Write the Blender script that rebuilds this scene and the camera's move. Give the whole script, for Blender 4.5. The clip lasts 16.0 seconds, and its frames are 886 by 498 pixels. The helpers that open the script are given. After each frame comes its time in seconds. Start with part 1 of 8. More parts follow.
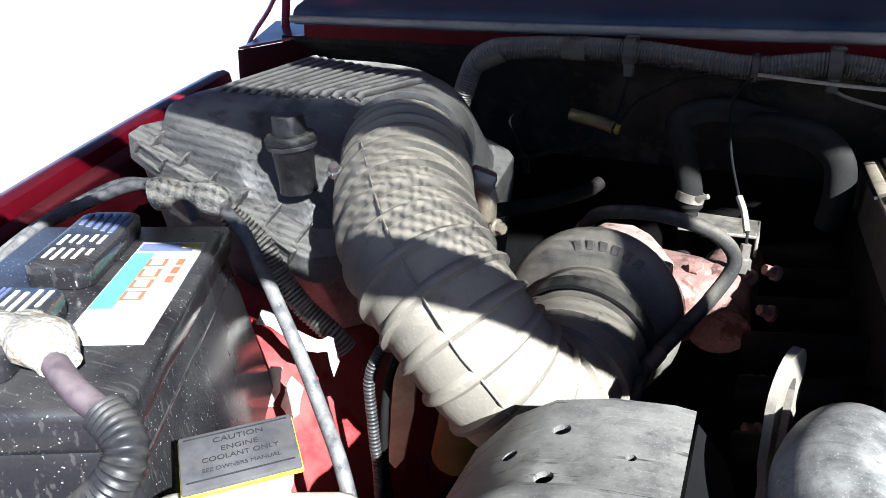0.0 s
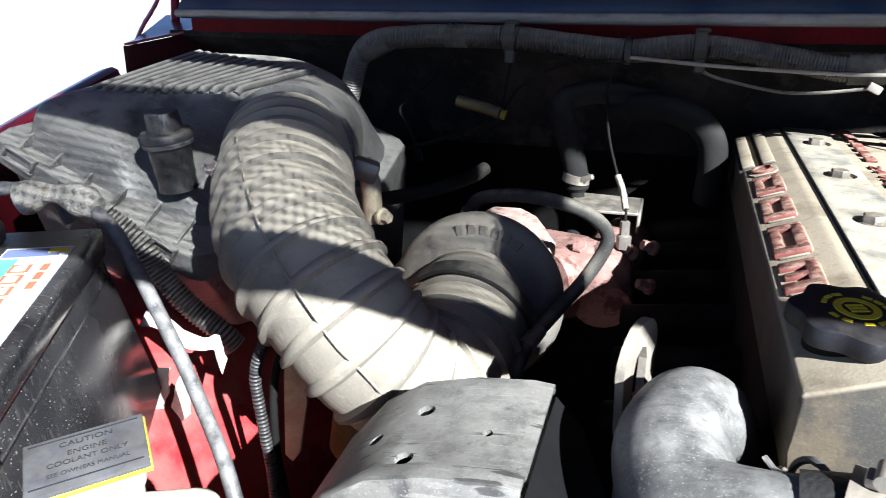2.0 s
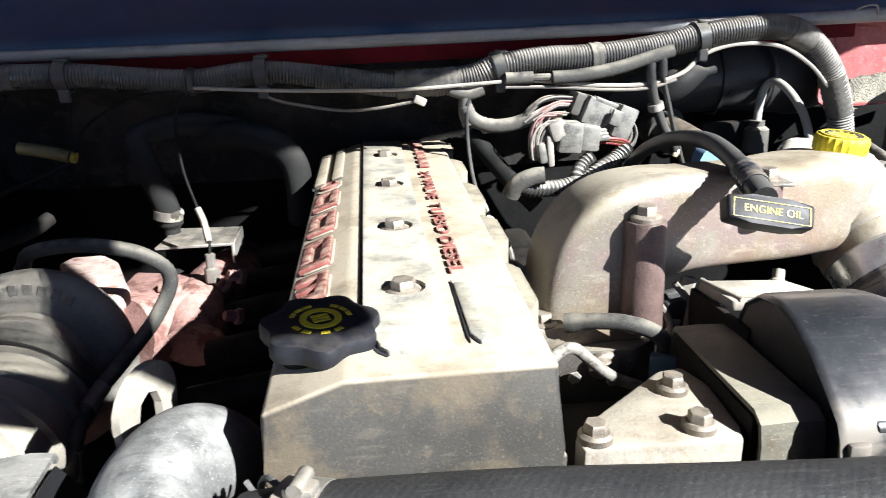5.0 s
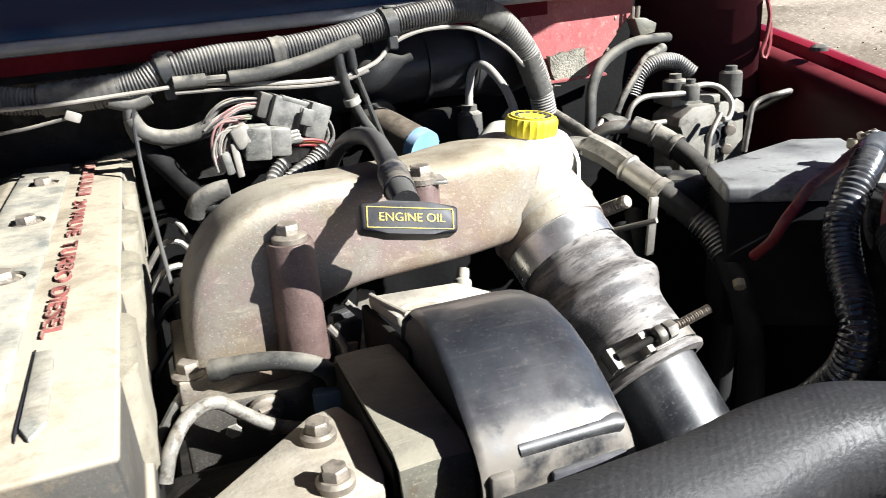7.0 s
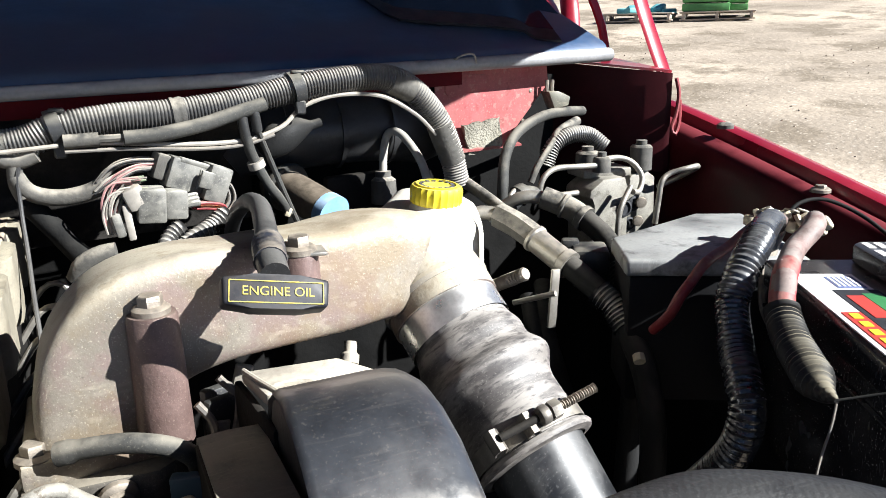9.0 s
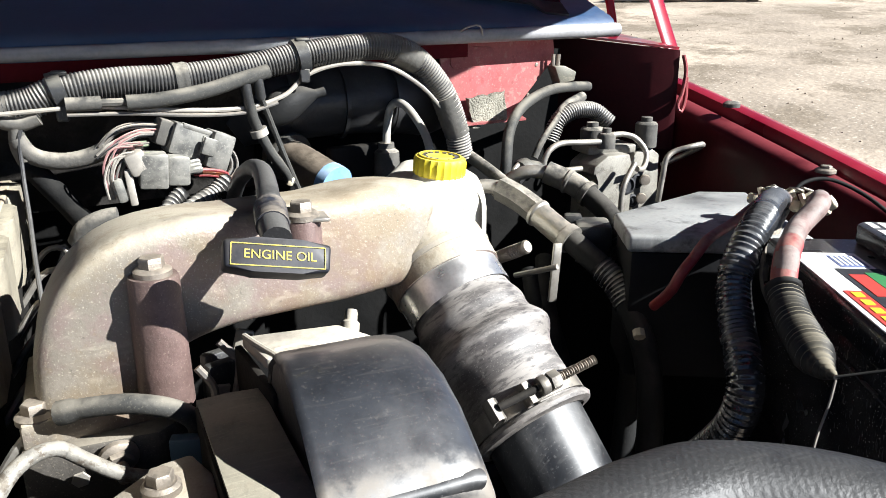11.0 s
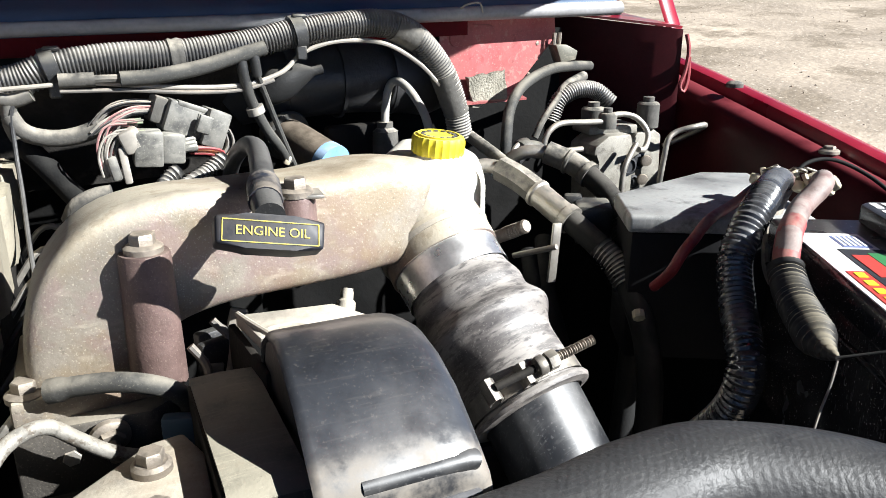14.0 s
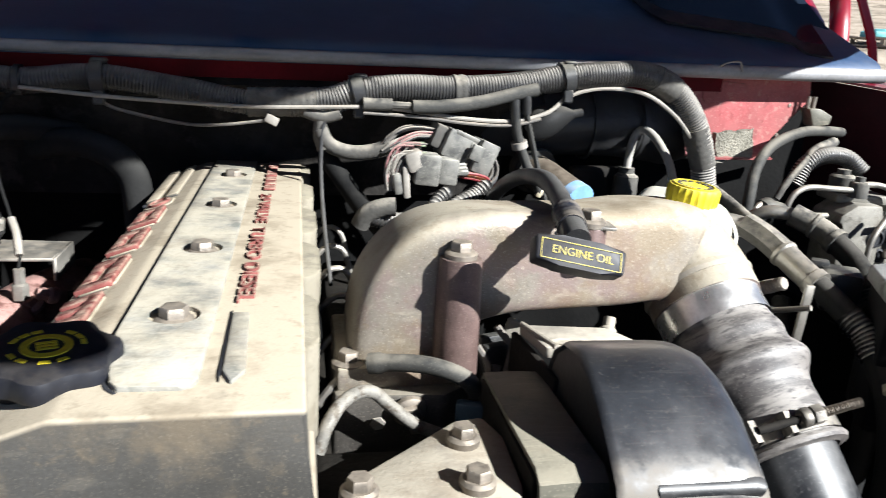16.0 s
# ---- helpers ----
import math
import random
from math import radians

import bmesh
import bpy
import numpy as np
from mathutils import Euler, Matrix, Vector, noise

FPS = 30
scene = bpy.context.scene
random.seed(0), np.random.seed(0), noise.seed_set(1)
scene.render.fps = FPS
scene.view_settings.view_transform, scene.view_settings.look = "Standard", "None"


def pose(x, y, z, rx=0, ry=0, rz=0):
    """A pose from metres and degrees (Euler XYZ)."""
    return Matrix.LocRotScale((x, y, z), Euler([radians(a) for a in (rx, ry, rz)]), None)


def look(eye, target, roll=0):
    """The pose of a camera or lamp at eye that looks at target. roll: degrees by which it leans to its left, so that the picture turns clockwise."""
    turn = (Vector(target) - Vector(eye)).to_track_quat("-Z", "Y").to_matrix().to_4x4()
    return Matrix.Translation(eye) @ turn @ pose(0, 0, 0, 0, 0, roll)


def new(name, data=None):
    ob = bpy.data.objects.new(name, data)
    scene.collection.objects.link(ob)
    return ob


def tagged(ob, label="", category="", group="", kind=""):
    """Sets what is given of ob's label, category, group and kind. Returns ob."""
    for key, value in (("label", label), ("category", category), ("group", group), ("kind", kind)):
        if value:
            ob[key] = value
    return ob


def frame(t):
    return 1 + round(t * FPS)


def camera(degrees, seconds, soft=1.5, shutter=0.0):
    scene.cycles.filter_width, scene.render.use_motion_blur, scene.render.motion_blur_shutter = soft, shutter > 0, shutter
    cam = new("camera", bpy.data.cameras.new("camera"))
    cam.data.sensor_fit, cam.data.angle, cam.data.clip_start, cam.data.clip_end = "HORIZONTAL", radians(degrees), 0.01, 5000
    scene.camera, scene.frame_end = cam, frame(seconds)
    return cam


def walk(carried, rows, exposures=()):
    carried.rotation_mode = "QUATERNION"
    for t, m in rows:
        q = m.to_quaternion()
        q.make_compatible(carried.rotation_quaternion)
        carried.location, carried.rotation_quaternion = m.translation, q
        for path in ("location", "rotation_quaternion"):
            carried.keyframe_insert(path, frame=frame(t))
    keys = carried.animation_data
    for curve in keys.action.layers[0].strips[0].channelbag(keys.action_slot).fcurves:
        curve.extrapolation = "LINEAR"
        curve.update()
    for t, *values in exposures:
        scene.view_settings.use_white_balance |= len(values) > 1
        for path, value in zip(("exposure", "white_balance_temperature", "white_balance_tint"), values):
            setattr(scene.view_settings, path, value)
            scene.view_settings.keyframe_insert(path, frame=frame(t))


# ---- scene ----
cam = camera(60.2, 16.0, soft=0.9, shutter=0.25)
PATH = [
    (0, (-0.221, -0.55, 1.337), (-0.935, 1.196, 0.674), 1.4),
    (0.5, (-0.22, -0.554, 1.332), (-0.933, 1.188, 0.656), 1.6),
    (1, (-0.215, -0.554, 1.335), (-0.902, 1.188, 0.632), 1.9),
    (1.5, (-0.2, -0.548, 1.337), (-0.831, 1.215, 0.635), 1.4),
    (2, (-0.171, -0.541, 1.34), (-0.713, 1.257, 0.653), 0.4),
    (2.5, (-0.148, -0.536, 1.34), (-0.567, 1.301, 0.669), 0.5),
    (3, (-0.131, -0.531, 1.338), (-0.432, 1.332, 0.675), 1.0),
    (3.5, (-0.107, -0.526, 1.338), (-0.311, 1.352, 0.681), 0.8),
    (4, (-0.075, -0.519, 1.338), (-0.153, 1.371, 0.688), -0.2),
    (4.5, (-0.048, -0.518, 1.34), (-0.002, 1.375, 0.696), -0.5),
    (5, (-0.018, -0.516, 1.343), (0.156, 1.372, 0.707), -1.3),
    (5.2, (-0.003, -0.511, 1.341), (0.218, 1.373, 0.705), -1.5),
    (7.3, (0.139, -0.454, 1.335), (0.84, 1.29, 0.652), -2.8),
    (7.5, (0.149, -0.452, 1.335), (0.874, 1.282, 0.651), -2.0),
    (8, (0.165, -0.463, 1.339), (0.939, 1.278, 0.729), -2.8),
    (8.5, (0.171, -0.459, 1.337), (0.966, 1.291, 0.782), -2.5),
    (9, (0.171, -0.458, 1.336), (0.991, 1.287, 0.805), -1.3),
    (11.5, (0.169, -0.457, 1.328), (0.984, 1.269, 0.731), 0.1),
    (12, (0.168, -0.456, 1.327), (0.996, 1.264, 0.729), 0.4),
    (12.5, (0.17, -0.454, 1.325), (0.997, 1.265, 0.722), 0.3),
    (13, (0.173, -0.452, 1.323), (0.981, 1.271, 0.706), 0.2),
    (13.5, (0.175, -0.453, 1.323), (0.979, 1.269, 0.699), 0.1),
    (14, (0.176, -0.452, 1.323), (0.978, 1.269, 0.694), -0.0),
    (14.5, (0.172, -0.453, 1.321), (0.972, 1.268, 0.689), 0.5),
    (15, (0.151, -0.463, 1.329), (0.873, 1.294, 0.703), 1.8),
    (15.5, (0.123, -0.474, 1.333), (0.688, 1.359, 0.766), 2.7),
    (16, (0.076, -0.484, 1.328), (0.456, 1.402, 0.783), 3.8),
]
walk(cam, [(t, look(eye, target, roll)) for t, eye, target, roll in PATH], [(0.0, 1.90, 5800, 8), (1.0, 1.81, 5800, 8), (2.5, 1.91, 5850, 8), (3.5, 1.97, 5850, 8), (4.5, 2.20, 5900, 8), (5.0, 1.93, 6000, 8), (7.5, 1.74, 6050, 8), (9.0, 1.77, 6050, 8), (14.5, 1.77, 6050, 8), (15.5, 1.63, 6000, 8), (16.0, 1.54, 5980, 8)])

# ---------------------------------------------------------------- world and sun
SUN_AZ, SUN_EL = -43.0, 32.0   # degrees from +x towards -y, and above level
SUN = Vector((math.cos(radians(SUN_EL)) * math.cos(radians(SUN_AZ)), math.cos(radians(SUN_EL)) * math.sin(radians(SUN_AZ)), math.sin(radians(SUN_EL))))
world = bpy.data.worlds.new("open_sky")
scene.world = world
world.use_nodes = True
sky = world.node_tree.nodes.new("ShaderNodeTexSky")
sky.sky_type, sky.sun_disc = "NISHITA", False
sky.sun_elevation, sky.sun_rotation = radians(SUN_EL), radians(90 - SUN_AZ)
sky.altitude, sky.air_density, sky.dust_density = 2500.0, 0.28, 0.15
back = world.node_tree.nodes["Background"]
back.inputs[1].default_value = 0.05
world.node_tree.links.new(sky.outputs[0], back.inputs[0])
sun = new("sun", bpy.data.lights.new("sun", "SUN"))
sun.data.energy, sun.data.angle, sun.data.color = 5.0, radians(0.5), (1.0, 0.965, 0.91)
sun.matrix_world = look(SUN * 20, (0, 0, 0))

# ---------------------------------------------------------------- building kit
V = Vector


def thing(name, label, category, at=(0, 0, 0), group="", kind=""):
    ob = new(name)
    ob.empty_display_size = 0.02
    ob.location = at
    return tagged(ob, label, category, group, kind)


def mesh_of(bm, name, material, smooth=40):
    me = bpy.data.meshes.new(name)
    bmesh.ops.recalc_face_normals(bm, faces=bm.faces)
    bm.to_mesh(me)
    bm.free()
    me.materials.append(material)
    if smooth:
        me.shade_smooth()
        me.set_sharp_from_angle(angle=radians(smooth))
    return me


def part(name, bm, material, parent, label="", smooth=40):
    """One mesh, given in world places, under a thing or under a part."""
    ob = new(name, mesh_of(bm, name, material, smooth))
    ob.parent = parent
    if parent.parent is None:
        ob.matrix_parent_inverse = Matrix.Translation(-parent.location)
    return tagged(ob, label)


def solid(name, bm, material, label, category, group="", kind="", smooth=40):
    """A top-level thing of one mesh, with its origin at its base."""
    lo = V([min(v.co[i] for v in bm.verts) for i in range(3)])
    hi = V([max(v.co[i] for v in bm.verts) for i in range(3)])
    at = V(((lo.x + hi.x) / 2, (lo.y + hi.y) / 2, lo.z))
    bmesh.ops.translate(bm, verts=bm.verts, vec=-at)
    ob = new(name, mesh_of(bm, name, material, smooth))
    ob.location = at
    return tagged(ob, label, category, group, kind)


def turn(z=0, y=0, x=0):
    return Euler([radians(a) for a in (x, y, z)]).to_matrix().to_4x4()


def aim(at, axis, spin=0):
    """A frame at a place with its z along an axis."""
    return Matrix.Translation(at) @ V(axis).to_track_quat("Z", "Y").to_matrix().to_4x4() @ turn(spin)


def box(bm, c, size, m=None, bevel=0.002, seg=2):
    got = bmesh.ops.create_cube(bm, size=1)["verts"]
    bmesh.ops.scale(bm, vec=size, verts=got)
    if bevel:
        edges = list({e for v in got for e in v.link_edges})
        got = list({v for v in bmesh.ops.bevel(bm, geom=edges, offset=bevel, segments=seg, affect="EDGES", profile=0.5)["verts"]} | {v for v in got if v.is_valid})
    mm = Matrix.Translation(c) @ (m or Matrix())
    bmesh.ops.transform(bm, matrix=mm, verts=got)
    return bm


def prism(bm, outline, z0, z1, m=None, bevel=0.0, seg=2):
    """A polygon in x, y drawn up from z0 to z1."""
    low = [bm.verts.new((x, y, z0)) for x, y in outline]
    top = [bm.verts.new((x, y, z1)) for x, y in outline]
    n = len(outline)
    faces = [bm.faces.new(low[::-1]), bm.faces.new(top)]
    faces += [bm.faces.new((low[i], low[(i + 1) % n], top[(i + 1) % n], top[i])) for i in range(n)]
    got = low + top
    if bevel:
        edges = list({e for f in faces for e in f.edges})
        more = bmesh.ops.bevel(bm, geom=edges, offset=bevel, segments=seg, affect="EDGES", profile=0.5)["verts"]
        got = list({v for v in more} | {v for v in got if v.is_valid})
    if m is not None:
        bmesh.ops.transform(bm, matrix=m, verts=got)
    return bm


def smooth_line(pts, step):
    """Catmull-Rom through the points, sampled at even steps."""
    pts = [V(p) for p in pts]
    ext = [pts[0] * 2 - pts[1]] + pts + [pts[-1] * 2 - pts[-2]]
    dense = []
    for i in range(1, len(ext) - 2):
        a, b, c, d = ext[i - 1:i + 3]
        for k in range(24):
            t = k / 24
            dense.append(0.5 * ((2 * b) + (c - a) * t + (2 * a - 5 * b + 4 * c - d) * t * t + (3 * b - a - 3 * c + d) * t ** 3))
    dense.append(pts[-1])
    sums = [0.0]
    for p, q in zip(dense, dense[1:]):
        sums.append(sums[-1] + (q - p).length)
    total = sums[-1]
    n = max(2, int(total / step))
    out, j = [], 0
    for i in range(n + 1):
        s = total * i / n
        while j < len(sums) - 2 and sums[j + 1] < s:
            j += 1
        span = sums[j + 1] - sums[j]
        f = (s - sums[j]) / span if span > 1e-9 else 0
        out.append((s, dense[j].lerp(dense[j + 1], min(1, max(0, f)))))
    return out, total


def tube(bm, pts, rad, n=12, step=0.008, cap=True, flat=1.0, up=(0, 0, 1)):
    """A pipe along a smooth line; rad is a number or a function of (way along, length)."""
    line, total = smooth_line(pts, step)
    fun = rad if callable(rad) else (lambda s, total: rad)
    side, rings = None, []
    for i, (s, p) in enumerate(line):
        tan = (line[min(i + 1, len(line) - 1)][1] - line[max(i - 1, 0)][1]).normalized()
        if side is None:
            side = tan.cross(V(up))
            if side.length < 0.05:
                side = tan.cross(V((1, 0, 0)))
        side = (side - tan * side.dot(tan)).normalized()
        other = tan.cross(side)
        r = fun(s, total)
        rings.append([bm.verts.new(p + side * (r * math.cos(2 * math.pi * k / n)) + other * (flat * r * math.sin(2 * math.pi * k / n))) for k in range(n)])
    for a, b in zip(rings, rings[1:]):
        for k in range(n):
            bm.faces.new((a[k], a[(k + 1) % n], b[(k + 1) % n], b[k]))
    if cap:
        bm.faces.new(rings[0][::-1])
        bm.faces.new(rings[-1])
    return bm


def sweep(bm, pts, half, side, n=40, step=0.006):
    """A casting along a smooth line whose section goes from a rounded square to a circle."""
    line, total = smooth_line(pts, step)
    side, rings = V(side), []
    for i, (s, p) in enumerate(line):
        tan = (line[min(i + 1, len(line) - 1)][1] - line[max(i - 1, 0)][1]).normalized()
        side = (side - tan * side.dot(tan)).normalized()
        other = tan.cross(side)
        a, b, e = half(s / total)
        ring = []
        for k in range(n):
            c, d = math.cos(2 * math.pi * k / n), math.sin(2 * math.pi * k / n)
            ring.append(bm.verts.new(p + side * (a * math.copysign(abs(c) ** (2 / e), c)) + other * (b * math.copysign(abs(d) ** (2 / e), d))))
        rings.append(ring)
    for a, b in zip(rings, rings[1:]):
        for k in range(n):
            bm.faces.new((a[k], a[(k + 1) % n], b[(k + 1) % n], b[k]))
    bm.faces.new(rings[0][::-1])
    bm.faces.new(rings[-1])
    return bm


def ribs(r, pitch, deep, sharp=2.0):
    """The radius of a ribbed hose."""
    return lambda s, total: r + deep * (0.5 + 0.5 * math.cos(2 * math.pi * s / pitch)) ** sharp


def lathe(bm, profile, m=None, n=24, lobes=0, wave=0.0):
    """A profile of (radius, height) spun about z; lobes and wave scallop its rim."""
    rings = []
    got = []
    for r, h in profile:
        if r < 1e-6:
            ring = [bm.verts.new((0, 0, h))]
        else:
            ring = []
            for k in range(n):
                a = 2 * math.pi * k / n
                q = r * (1 + wave * math.cos(lobes * a)) if lobes else r
                ring.append(bm.verts.new((q * math.cos(a), q * math.sin(a), h)))
        rings.append(ring)
        got += ring
    for a, b in zip(rings, rings[1:]):
        for k in range(n):
            l = (k + 1) % n
            if len(a) == 1 and len(b) == 1:
                continue
            if len(a) == 1:
                bm.faces.new((a[0], b[k], b[l]))
            elif len(b) == 1:
                bm.faces.new((a[k], a[l], b[0]))
            else:
                bm.faces.new((a[k], a[l], b[l], b[k]))
    if m is not None:
        bmesh.ops.transform(bm, matrix=m, verts=got)
    return bm


def bolt(bm, at, axis=(0, 0, 1), r=0.009, h=0.009, washer=0.014, spin=10):
    """A flanged hexagon head with a chamfered top."""
    m = aim(at, axis, spin)
    if washer:
        lathe(bm, [(0, -0.002), (washer, -0.002), (washer, 0.002), (washer * 0.8, 0.004), (0, 0.004)], m, 20)
    lathe(bm, [(0, 0.002), (r, 0.002), (r, h - 0.0012), (r * 0.88, h), (0, h + 0.0003)], m, 6)
    return bm


def band(bm, at, axis, r, wide, thick=0.0015, n=28):
    """A clamp band round a pipe."""
    return lathe(bm, [(r, -wide / 2), (r + thick, -wide / 2), (r + thick, wide / 2), (r, wide / 2), (r, -wide / 2)], aim(at, axis), n)


def words(text, size, m, thick=0.0006, wide=1.0):
    """Lettering as a mesh, centred, in the plane of m."""
    cu = bpy.data.curves.new("lettering", "FONT")
    cu.body, cu.size, cu.align_x, cu.align_y, cu.extrude = text, size, "CENTER", "CENTER", thick
    ob = bpy.data.objects.new("lettering", cu)
    scene.collection.objects.link(ob)
    bpy.context.view_layer.update()
    me = bpy.data.meshes.new_from_object(ob.evaluated_get(bpy.context.evaluated_depsgraph_get()))
    bpy.data.objects.remove(ob)
    bm = bmesh.new()
    bm.from_mesh(me)
    bmesh.ops.transform(bm, matrix=m @ Matrix.Diagonal((wide, 1, 1, 1)), verts=bm.verts)
    return bm


def B():
    return bmesh.new()


def cut(ob, cutters):
    """Cuts openings through a mesh, for good."""
    for c in cutters:
        me = bpy.data.meshes.new("cutter")
        bmesh.ops.recalc_face_normals(c, faces=c.faces)
        c.to_mesh(me)
        c.free()
        tool = new("cutter", me)
        md = ob.modifiers.new("cut", "BOOLEAN")
        md.operation, md.solver, md.object, md.use_self, md.use_hole_tolerant = "DIFFERENCE", "EXACT", tool, True, True
        bpy.context.view_layer.update()
        done = bpy.data.meshes.new_from_object(ob.evaluated_get(bpy.context.evaluated_depsgraph_get()))
        ob.modifiers.clear()
        ob.data = done
        bpy.data.objects.remove(tool)
    return ob

# ---------------------------------------------------------------- materials
def surf(name, base, rough=0.5, metal=0.0, var=0.2, big=9.0, fine=160.0, bump=0.15, dust=0.0, dust_col=(0.42, 0.36, 0.28), second=None, patch=0.5, specks=0.0, coat=0.0, bump_far=0.002, dust_low=0.06, dust_cut=0.3, scratch=0.0, grit=0.0, spec=None, dust_from=0.05, dust_to=0.85, gouge=0.0, weave=0.0, stain=0.0, stain_col=(0.17, 0.125, 0.08), rings=None, y_bands=()):
    """A worn surface: blotches, grain, dust that settled on what faces up, and specks."""
    m = bpy.data.materials.new(name)
    m.use_nodes = True
    t = m.node_tree
    n, l = t.nodes, t.links
    n.clear()
    out = n.new("ShaderNodeOutputMaterial")
    b = n.new("ShaderNodeBsdfPrincipled")
    l.new(b.outputs[0], out.inputs[0])
    b.inputs["Metallic"].default_value = metal
    b.inputs["Specular IOR Level"].default_value = (0.2 if rough > 0.55 else 0.4) if spec is None else spec
    b.inputs["Coat Weight"].default_value = coat
    b.inputs["Coat Roughness"].default_value = 0.12
    co = n.new("ShaderNodeTexCoord")

    def noise_at(scale, detail=4.0, roughness=0.55):
        x = n.new("ShaderNodeTexNoise")
        x.inputs["Scale"].default_value, x.inputs["Detail"].default_value, x.inputs["Roughness"].default_value = scale, detail, roughness
        l.new(co.outputs["Object"], x.inputs["Vector"])
        return x.outputs["Fac"]

    def ramp(src, lo, hi, a=0.0, c=1.0):
        x = n.new("ShaderNodeMapRange")
        x.interpolation_type = "SMOOTHSTEP"
        x.inputs[1].default_value, x.inputs[2].default_value, x.inputs[3].default_value, x.inputs[4].default_value = lo, hi, a, c
        l.new(src, x.inputs[0])
        return x.outputs[0]

    def mix(fac, a, c):
        x = n.new("ShaderNodeMix")
        x.data_type = "RGBA"
        for s, v in ((x.inputs[0], fac), (x.inputs[6], a), (x.inputs[7], c)):
            if isinstance(v, (int, float)):
                s.default_value = v
            elif isinstance(v, tuple):
                s.default_value = (*v, 1)
            else:
                l.new(v, s)
        return x.outputs[2]

    def mul(a, c):
        x = n.new("ShaderNodeMath")
        x.operation = "MULTIPLY"
        for s, v in ((x.inputs[0], a), (x.inputs[1], c)):
            if isinstance(v, (int, float)):
                s.default_value = v
            else:
                l.new(v, s)
        return x.outputs[0]

    far, near = noise_at(big), noise_at(fine, 3.0)
    dark = tuple(c * (1 - var) for c in base)
    light = tuple(min(1, c * (1 + var)) for c in base)
    col = mix(ramp(far, 0.3, 0.7), dark, light)
    col = mix(mul(ramp(near, 0.35, 0.75), 0.35), col, tuple(c * 0.6 for c in base))
    if second:
        col = mix(ramp(noise_at(big * 2.3, 6.0, 0.65), patch - 0.06, patch + 0.08), col, second)
    rough_v = ramp(far, 0.25, 0.75, max(0.05, rough - 0.1), min(1, rough + 0.12))
    if dust:
        geo = n.new("ShaderNodeNewGeometry")
        sep = n.new("ShaderNodeSeparateXYZ")
        l.new(geo.outputs["Normal"], sep.inputs[0])
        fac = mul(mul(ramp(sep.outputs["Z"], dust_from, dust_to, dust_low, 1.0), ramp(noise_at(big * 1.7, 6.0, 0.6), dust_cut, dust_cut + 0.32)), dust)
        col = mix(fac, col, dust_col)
        rr = n.new("ShaderNodeMix")
        l.new(fac, rr.inputs[0])
        l.new(rough_v, rr.inputs[2])
        rr.inputs[3].default_value = 0.95
        rough_v = rr.outputs[0]
    if stain:
        col = mix(mul(ramp(noise_at(big * 0.9, 8.0, 0.68), 0.48, 0.66), stain), col, stain_col)
        col = mix(mul(ramp(noise_at(big * 5.0, 6.0, 0.7), 0.56, 0.66), stain * 0.6), col, stain_col)
    if rings:
        # streaks that run round an axis
        axis, amount, streak_col = rings
        mp = n.new("ShaderNodeMapping")
        mp.vector_type = "TEXTURE"
        mp.inputs["Rotation"].default_value = V((0, 0, 1)).rotation_difference(V(axis)).to_euler()
        mp.inputs["Scale"].default_value = (1.0, 1.0, 0.22)
        l.new(co.outputs["Object"], mp.inputs["Vector"])
        for size, lo, hi in ((22.0, 0.40, 0.62), (70.0, 0.50, 0.66)):
            sn = n.new("ShaderNodeTexNoise")
            sn.inputs["Scale"].default_value, sn.inputs["Detail"].default_value, sn.inputs["Roughness"].default_value = size, 5.0, 0.62
            l.new(mp.outputs[0], sn.inputs["Vector"])
            col = mix(mul(ramp(sn.outputs["Fac"], lo, hi), amount), col, streak_col)
    for y_full, y_none, amount, uneven, band_col in y_bands:
        # colour bands along object Y: a painted grey-blue sheen, and dust along a ledge
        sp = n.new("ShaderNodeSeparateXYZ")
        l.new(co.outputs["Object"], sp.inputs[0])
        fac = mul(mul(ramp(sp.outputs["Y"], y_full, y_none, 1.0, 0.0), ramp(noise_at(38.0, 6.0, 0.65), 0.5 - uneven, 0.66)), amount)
        col = mix(fac, col, band_col)
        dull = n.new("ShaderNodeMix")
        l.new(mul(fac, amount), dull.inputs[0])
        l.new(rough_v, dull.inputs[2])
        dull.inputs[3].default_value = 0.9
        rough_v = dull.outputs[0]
    if grit:
        col = mix(mul(ramp(noise_at(fine * 2.1, 2.0), 0.60, 0.70), grit), col, tuple(min(1, c * 0.5 + d * 0.7) for c, d in zip(base, dust_col)))
        col = mix(mul(ramp(noise_at(fine * 0.6, 5.0, 0.7), 0.60, 0.72), grit), col, tuple(c * 0.35 for c in base))
    if scratch:
        for turned, size in ((0.5, 26.0), (1.9, 34.0), (-0.5, 18.0)):
            mp = n.new("ShaderNodeMapping")
            mp.inputs["Rotation"].default_value = (turned * 0.3, turned * 0.4, turned)
            mp.inputs["Scale"].default_value = (1.0, 14.0, 3.0)
            l.new(co.outputs["Object"], mp.inputs["Vector"])
            sn = n.new("ShaderNodeTexNoise")
            sn.inputs["Scale"].default_value, sn.inputs["Detail"].default_value = size, 3.0
            l.new(mp.outputs[0], sn.inputs["Vector"])
            col = mix(mul(ramp(sn.outputs["Fac"], 0.63, 0.70), scratch), col, dust_col)
